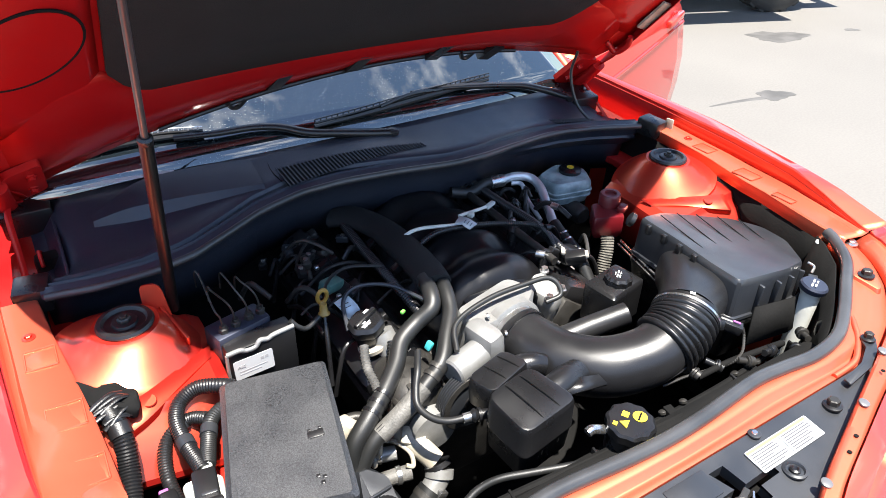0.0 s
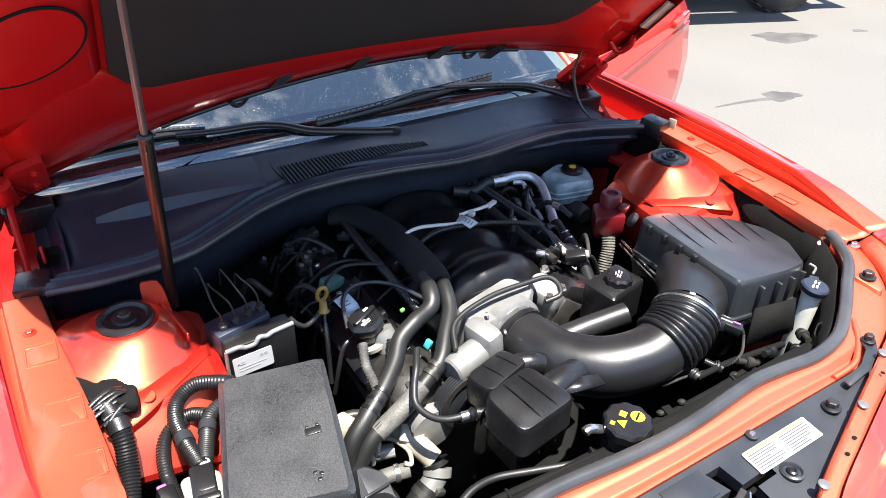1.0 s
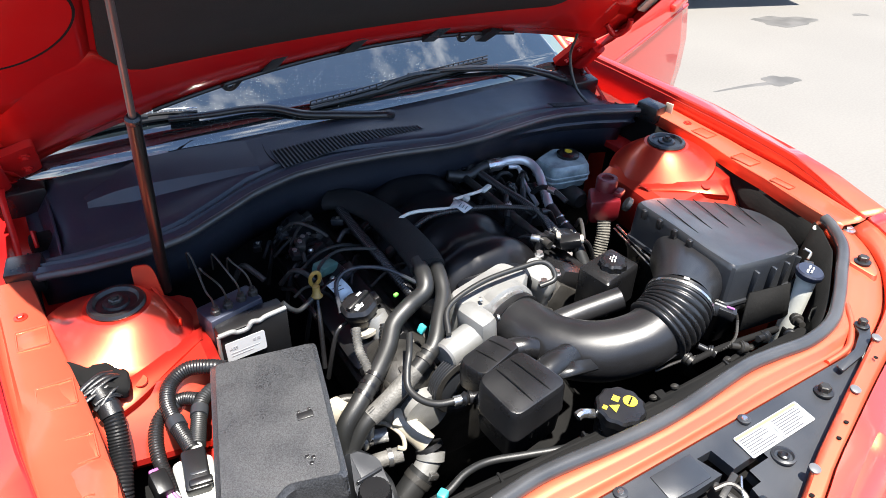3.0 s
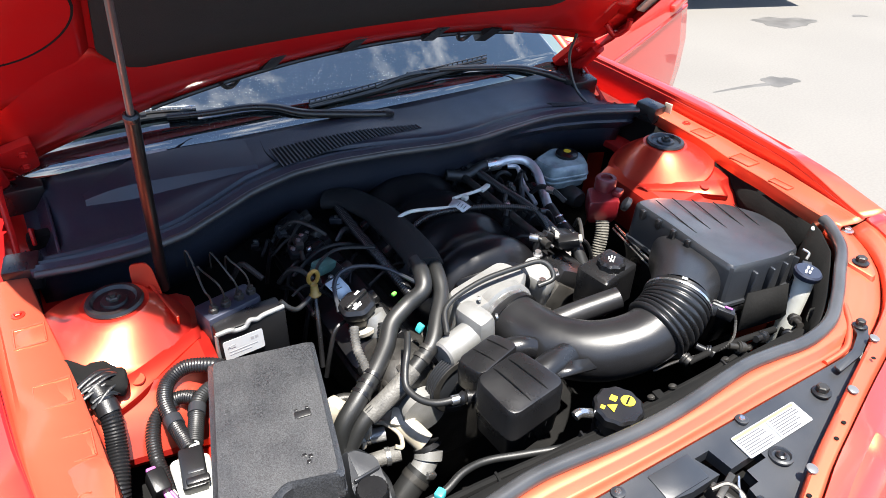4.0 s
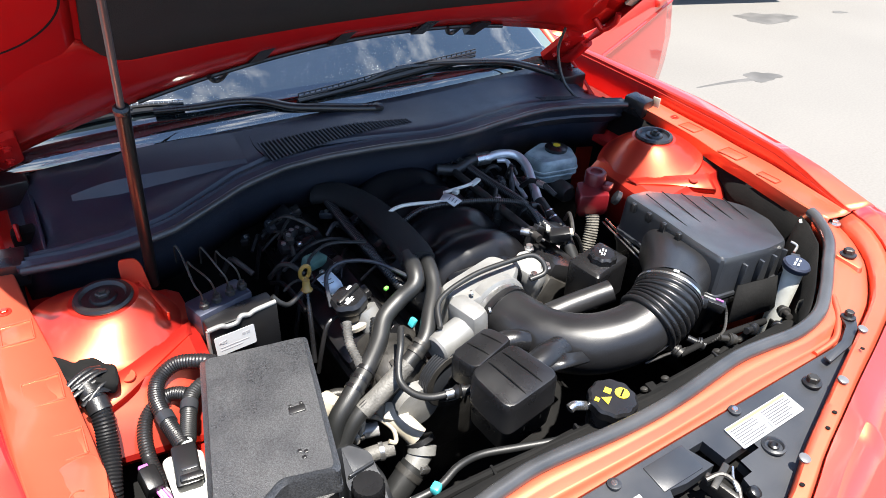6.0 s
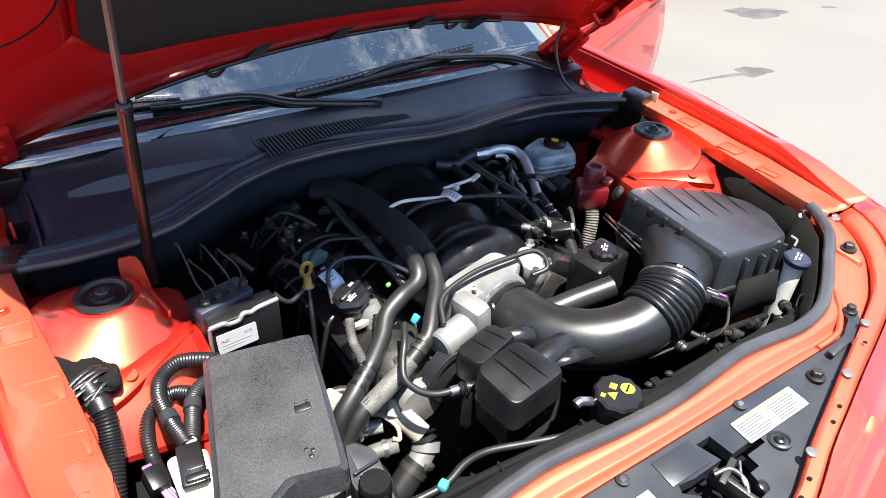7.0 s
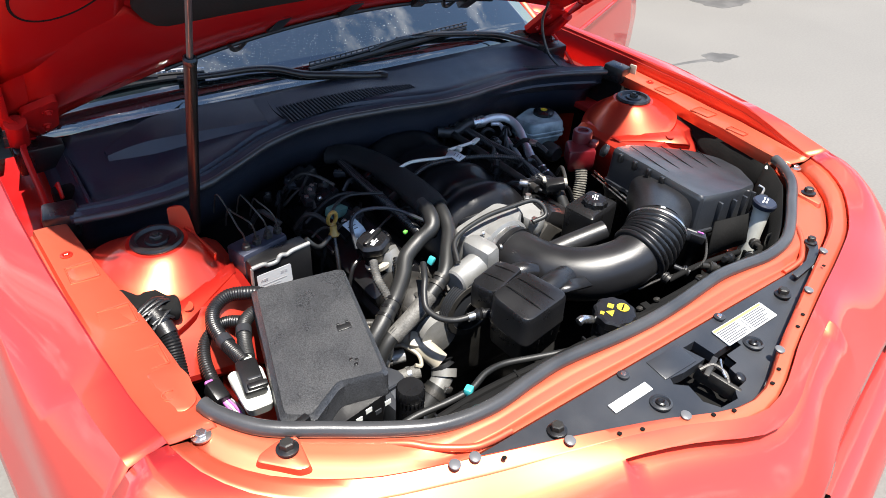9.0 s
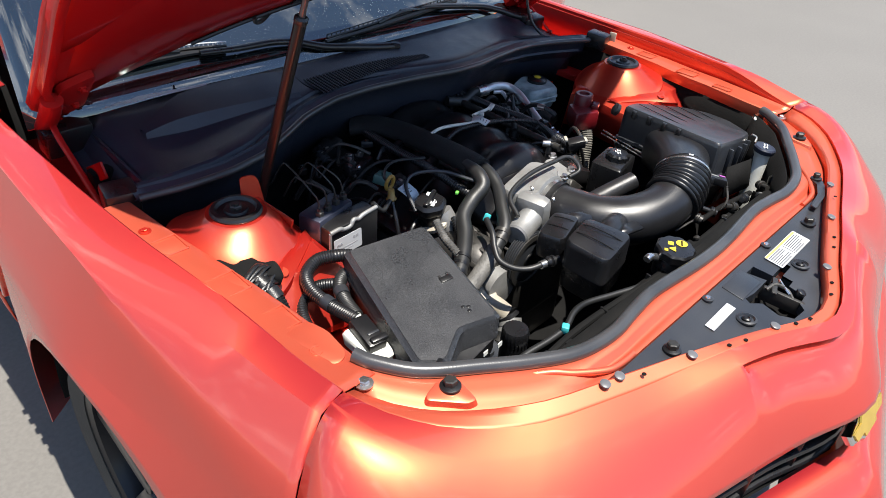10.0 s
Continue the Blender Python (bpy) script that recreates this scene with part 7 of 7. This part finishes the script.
for side in (-1, 1):
    x = XC + side * 0.735
    hg = part("hood_hinge", box((x, 0.36, 0.872), (0.006, 0.12, 0.036), 0.003, (-30, 0, 0)), PAINT_SHADE, car, "red painted hood hinge")
    # pressed plate bolted flat under the hood, with a hollow box section beside it
    o = rounded([(x - 0.050 * side, -0.075), (x + 0.022 * side, -0.090), (x + 0.022 * side, 0.075), (x - 0.050 * side, 0.070)], 0.014)
    part("hinge_plate", hood_patch(o, 0.012, 0.0275), PAINT_SHADE, hg)
    for dx, d in ((-0.028, 0.035), (-0.024, -0.035)):
        part("hinge_bolt", lathe([(0.010, 0), (0.010, 0.003), (0.0065, 0.004), (0.0065, 0.010)], hood_pt(x + dx * side, d, 0.028), (0, -0.68, -0.73), 6), PAINT_SHADE, hg)
    part("hinge_tube", tube([hood_pt(x + side * 0.035, 0.06, 0.030), hood_pt(x + side * 0.035, 0.0, 0.034), hood_pt(x + side * 0.034, -0.07, 0.032)], 0.021, 14, 6, flat=0.8), PAINT_SHADE, hg)
    p = hood_pt(x + side * 0.006, -0.06, 0.034)
    part("hinge_arm", tube([p, (XC + side * 0.768, 0.440, 0.955), (XC + side * 0.769, 0.34, 0.892), (XC + side * 0.769, 0.26, 0.845)], 0.0065, 8, 5, flat=0.4), PAINT_SHADE, hg)
    if side > 0:
        part("hinge_hook", tube([hood_pt(x - side * 0.02, 0.16, 0.022), hood_pt(x, 0.16, 0.050), hood_pt(x + side * 0.012, 0.20, 0.052), hood_pt(x + side * 0.010, 0.225, 0.040)], 0.008, 10, 6), PAINT_SHADE, hg)
        part("washer_tube", tube([hood_pt(x - side * 0.09, 0.10, 0.026), (x - side * 0.10, 0.36, 1.03), (x - side * 0.09, 0.33, 0.95), (x - side * 0.06, 0.28, 0.90)], 0.004, 8, 6), RUBBER, hg)

# ---- cowl details ----
def cowl_at(x, y, dz=0.0):
    return Vector((x, y, cowl_z(x, y) + dz))


VENT_BACK = [(-0.257, 0.317), (-0.155, 0.308), (-0.049, 0.294), (0.084, 0.266)]
VENT_FRONT = [(-0.268, 0.243), (-0.185, 0.248), (-0.10, 0.253), (0.084, 0.250)]


def vent_y(side, x):
    return float(np.interp(x, [a for a, b in side], [b for a, b in side]))


part("cowl_vent", sheet([[cowl_at(x, vent_y(side, x), 0.0030) for x in [-0.257 + 0.341 * i / 20 for i in range(21)]] for side in (VENT_BACK, VENT_FRONT)]), DEEP, cowl)
for i in range(40):
    x = -0.257 + 0.341 * i / 39
    part("vent_slat", tube([cowl_at(x, vent_y(VENT_BACK, x) + 0.002, 0.0036), cowl_at(x + 0.004, vent_y(VENT_FRONT, x) - 0.002, 0.0036)], 0.0017, 5, 2), COWL, cowl)
part("cowl_vent", sheet([[cowl_at(0.520 + 0.13 * i / 8, y0 - 0.010 * i / 8, 0.0028) for i in range(9)] for y0 in (0.312, 0.280)]), DEEP, cowl)
for i in range(15):
    f = i / 14
    part("vent_slat", tube([cowl_at(0.520 + 0.13 * f, 0.313 - 0.010 * f, 0.0030), cowl_at(0.526 + 0.13 * f, 0.279 - 0.010 * f, 0.0030)], 0.0014, 5, 2), COWL, cowl)
# moulded ridge on the passenger side, and end blocks
ridge_top = [cowl_at(x, y, h) for x, y, h in ((-0.640, 0.362, 0.012), (-0.588, 0.378, 0.018), (-0.526, 0.398, 0.018), (-0.416, 0.388, 0.014), (-0.298, 0.370, 0.006))]
ridge_edge = [cowl_at(x, y, h) for x, y, h in ((-0.638, 0.345, 0.012), (-0.585, 0.330, 0.022), (-0.537, 0.318, 0.024), (-0.439, 0.300, 0.018), (-0.300, 0.278, 0.007))]
ridge_foot = [cowl_at(x, y - 0.004, -0.004) for x, y in ((-0.640, 0.342), (-0.580, 0.316), (-0.530, 0.300), (-0.435, 0.284), (-0.300, 0.268))]
part("cowl_ridge", sheet([spline([p + Vector((0, 0.012, -0.03)) for p in ridge_top], 5), spline(ridge_top, 5), spline(ridge_edge, 5), spline(ridge_foot, 5)]), COWL, cowl, smooth=20)
part("panel_joint", tube([cowl_at(-0.262, 0.372, 0.0), cowl_at(-0.268, 0.32, 0.001), cowl_at(-0.262, 0.272, 0.002)], 0.0015, 5, 4), DEEP, cowl)
part("end_block", box((XC + 0.768, 0.158, 0.922), (0.050, 0.066, 0.048), 0.006, (4, 0, 10)), BLACK, car)
part("end_block", box((XC - 0.757, 0.190, 0.902), (0.062, 0.060, 0.052), 0.008, (4, 0, -10)), BLACK, car)
part("end_block", box((XC + 0.738, 0.445, 0.916), (0.085, 0.13, 0.060), 0.008, (6, 0, -6)), BLACK, car)
part("end_block", box((-0.752, 0.472, 0.912), (0.098, 0.050, 0.064), 0.006, (10, 0, 0)), BLACK, car)
part("end_wall", box((-0.708, 0.345, 0.886), (0.006, 0.225, 0.044), 0.002, (5, 0, 0)), COWL, car)
# pale strip painted as sky glare where the cowl meets the glass
trim = [-0.715 + 0.26 * i / 12 for i in range(13)]
part("glass_trim", sheet([[(x, cowl_back(x) - 0.004, cowl_z(x, cowl_back(x)) + 0.0035) for x in trim], [(x, cowl_back(x) + 0.016 * (1 - i / 14), cowl_z(x, cowl_back(x)) + 0.004 + 0.008 * (1 - i / 14)) for i, x in enumerate(trim)]]), LABEL, cowl)
part("end_tab", box((0.792, 0.128, 0.930), (0.006, 0.022, 0.036), 0.002, (0, 0, 10)), CREAM, car)



def wiper(name_label, arm, blade, frame_mat):
    w = thing("windscreen_wiper", arm[0], name_label, "wiper", "wipers")
    part("arm", tube(arm, lambda t: 0.0135 - 0.005 * t, 12, 8, flat=0.8), BLACK, w)
    part("pivot_cap", lathe([(0.012, -0.01), (0.015, 0.0), (0.013, 0.008), (0.007, 0.010)], arm[0], (0, -0.2, 1), 20), BLACK, w)
    b = part("blade", tube(blade, lambda t: 0.006 + 0.006 * math.sin(math.pi * min(1, t * 1.0)), 8, 8, flat=0.8), RUBBER, w)
    bp = spline(blade, 8)
    for i in range(0, len(bp) - 1):
        p = bp[i] + Vector((0, -0.004, 0.010))
        q = bp[min(i + 1, len(bp) - 1)] + Vector((0, -0.004, 0.010))
        part("blade_bridge", tube([p, q], 0.0034, 6, 2), RUBBER, b)
        part("bridge_rail", tube([p + Vector((0, -0.001, 0.009)), q + Vector((0, -0.001, 0.009))], 0.0016, 6, 2), frame_mat, b)
        part("bridge_post", tube([p, p + Vector((0, -0.001, 0.009))], 0.0016, 6, 2), frame_mat, b)
    part("yoke", tube([bp[len(bp) // 3] + Vector((0, -0.006, 0.008)), bp[len(bp) // 2] + Vector((0, -0.008, 0.018)), bp[2 * len(bp) // 3] + Vector((0, -0.006, 0.008))], 0.005, 8, 5), BLACK, b)
    return w


wiper("black windscreen wiper lying along the cowl", [(0.046, 0.335, 0.989), (-0.004, 0.350, 0.992), (-0.070, 0.364, 1.001), (-0.147, 0.383, 1.011), (-0.204, 0.414, 1.024), (-0.262, 0.433, 1.029), (-0.349, 0.447, 1.027), (-0.432, 0.468, 1.026)],
      [(-0.700, 0.533, 0.994), (-0.634, 0.523, 1.006), (-0.541, 0.509, 1.019), (-0.448, 0.489, 1.025), (-0.369, 0.464, 1.024)], LITFRAME)
wiper("black windscreen wiper with an angled arm", [(0.651, 0.383, 0.952), (0.622, 0.412, 0.959), (0.575, 0.428, 0.975), (0.502, 0.440, 0.995), (0.363, 0.437, 1.018), (0.243, 0.437, 1.033), (0.152, 0.429, 1.036)],
      [(-0.126, 0.403, 1.014), (-0.005, 0.408, 1.019), (0.145, 0.424, 1.023), (0.275, 0.443, 1.022), (0.417, 0.470, 1.017)], RUBBER)
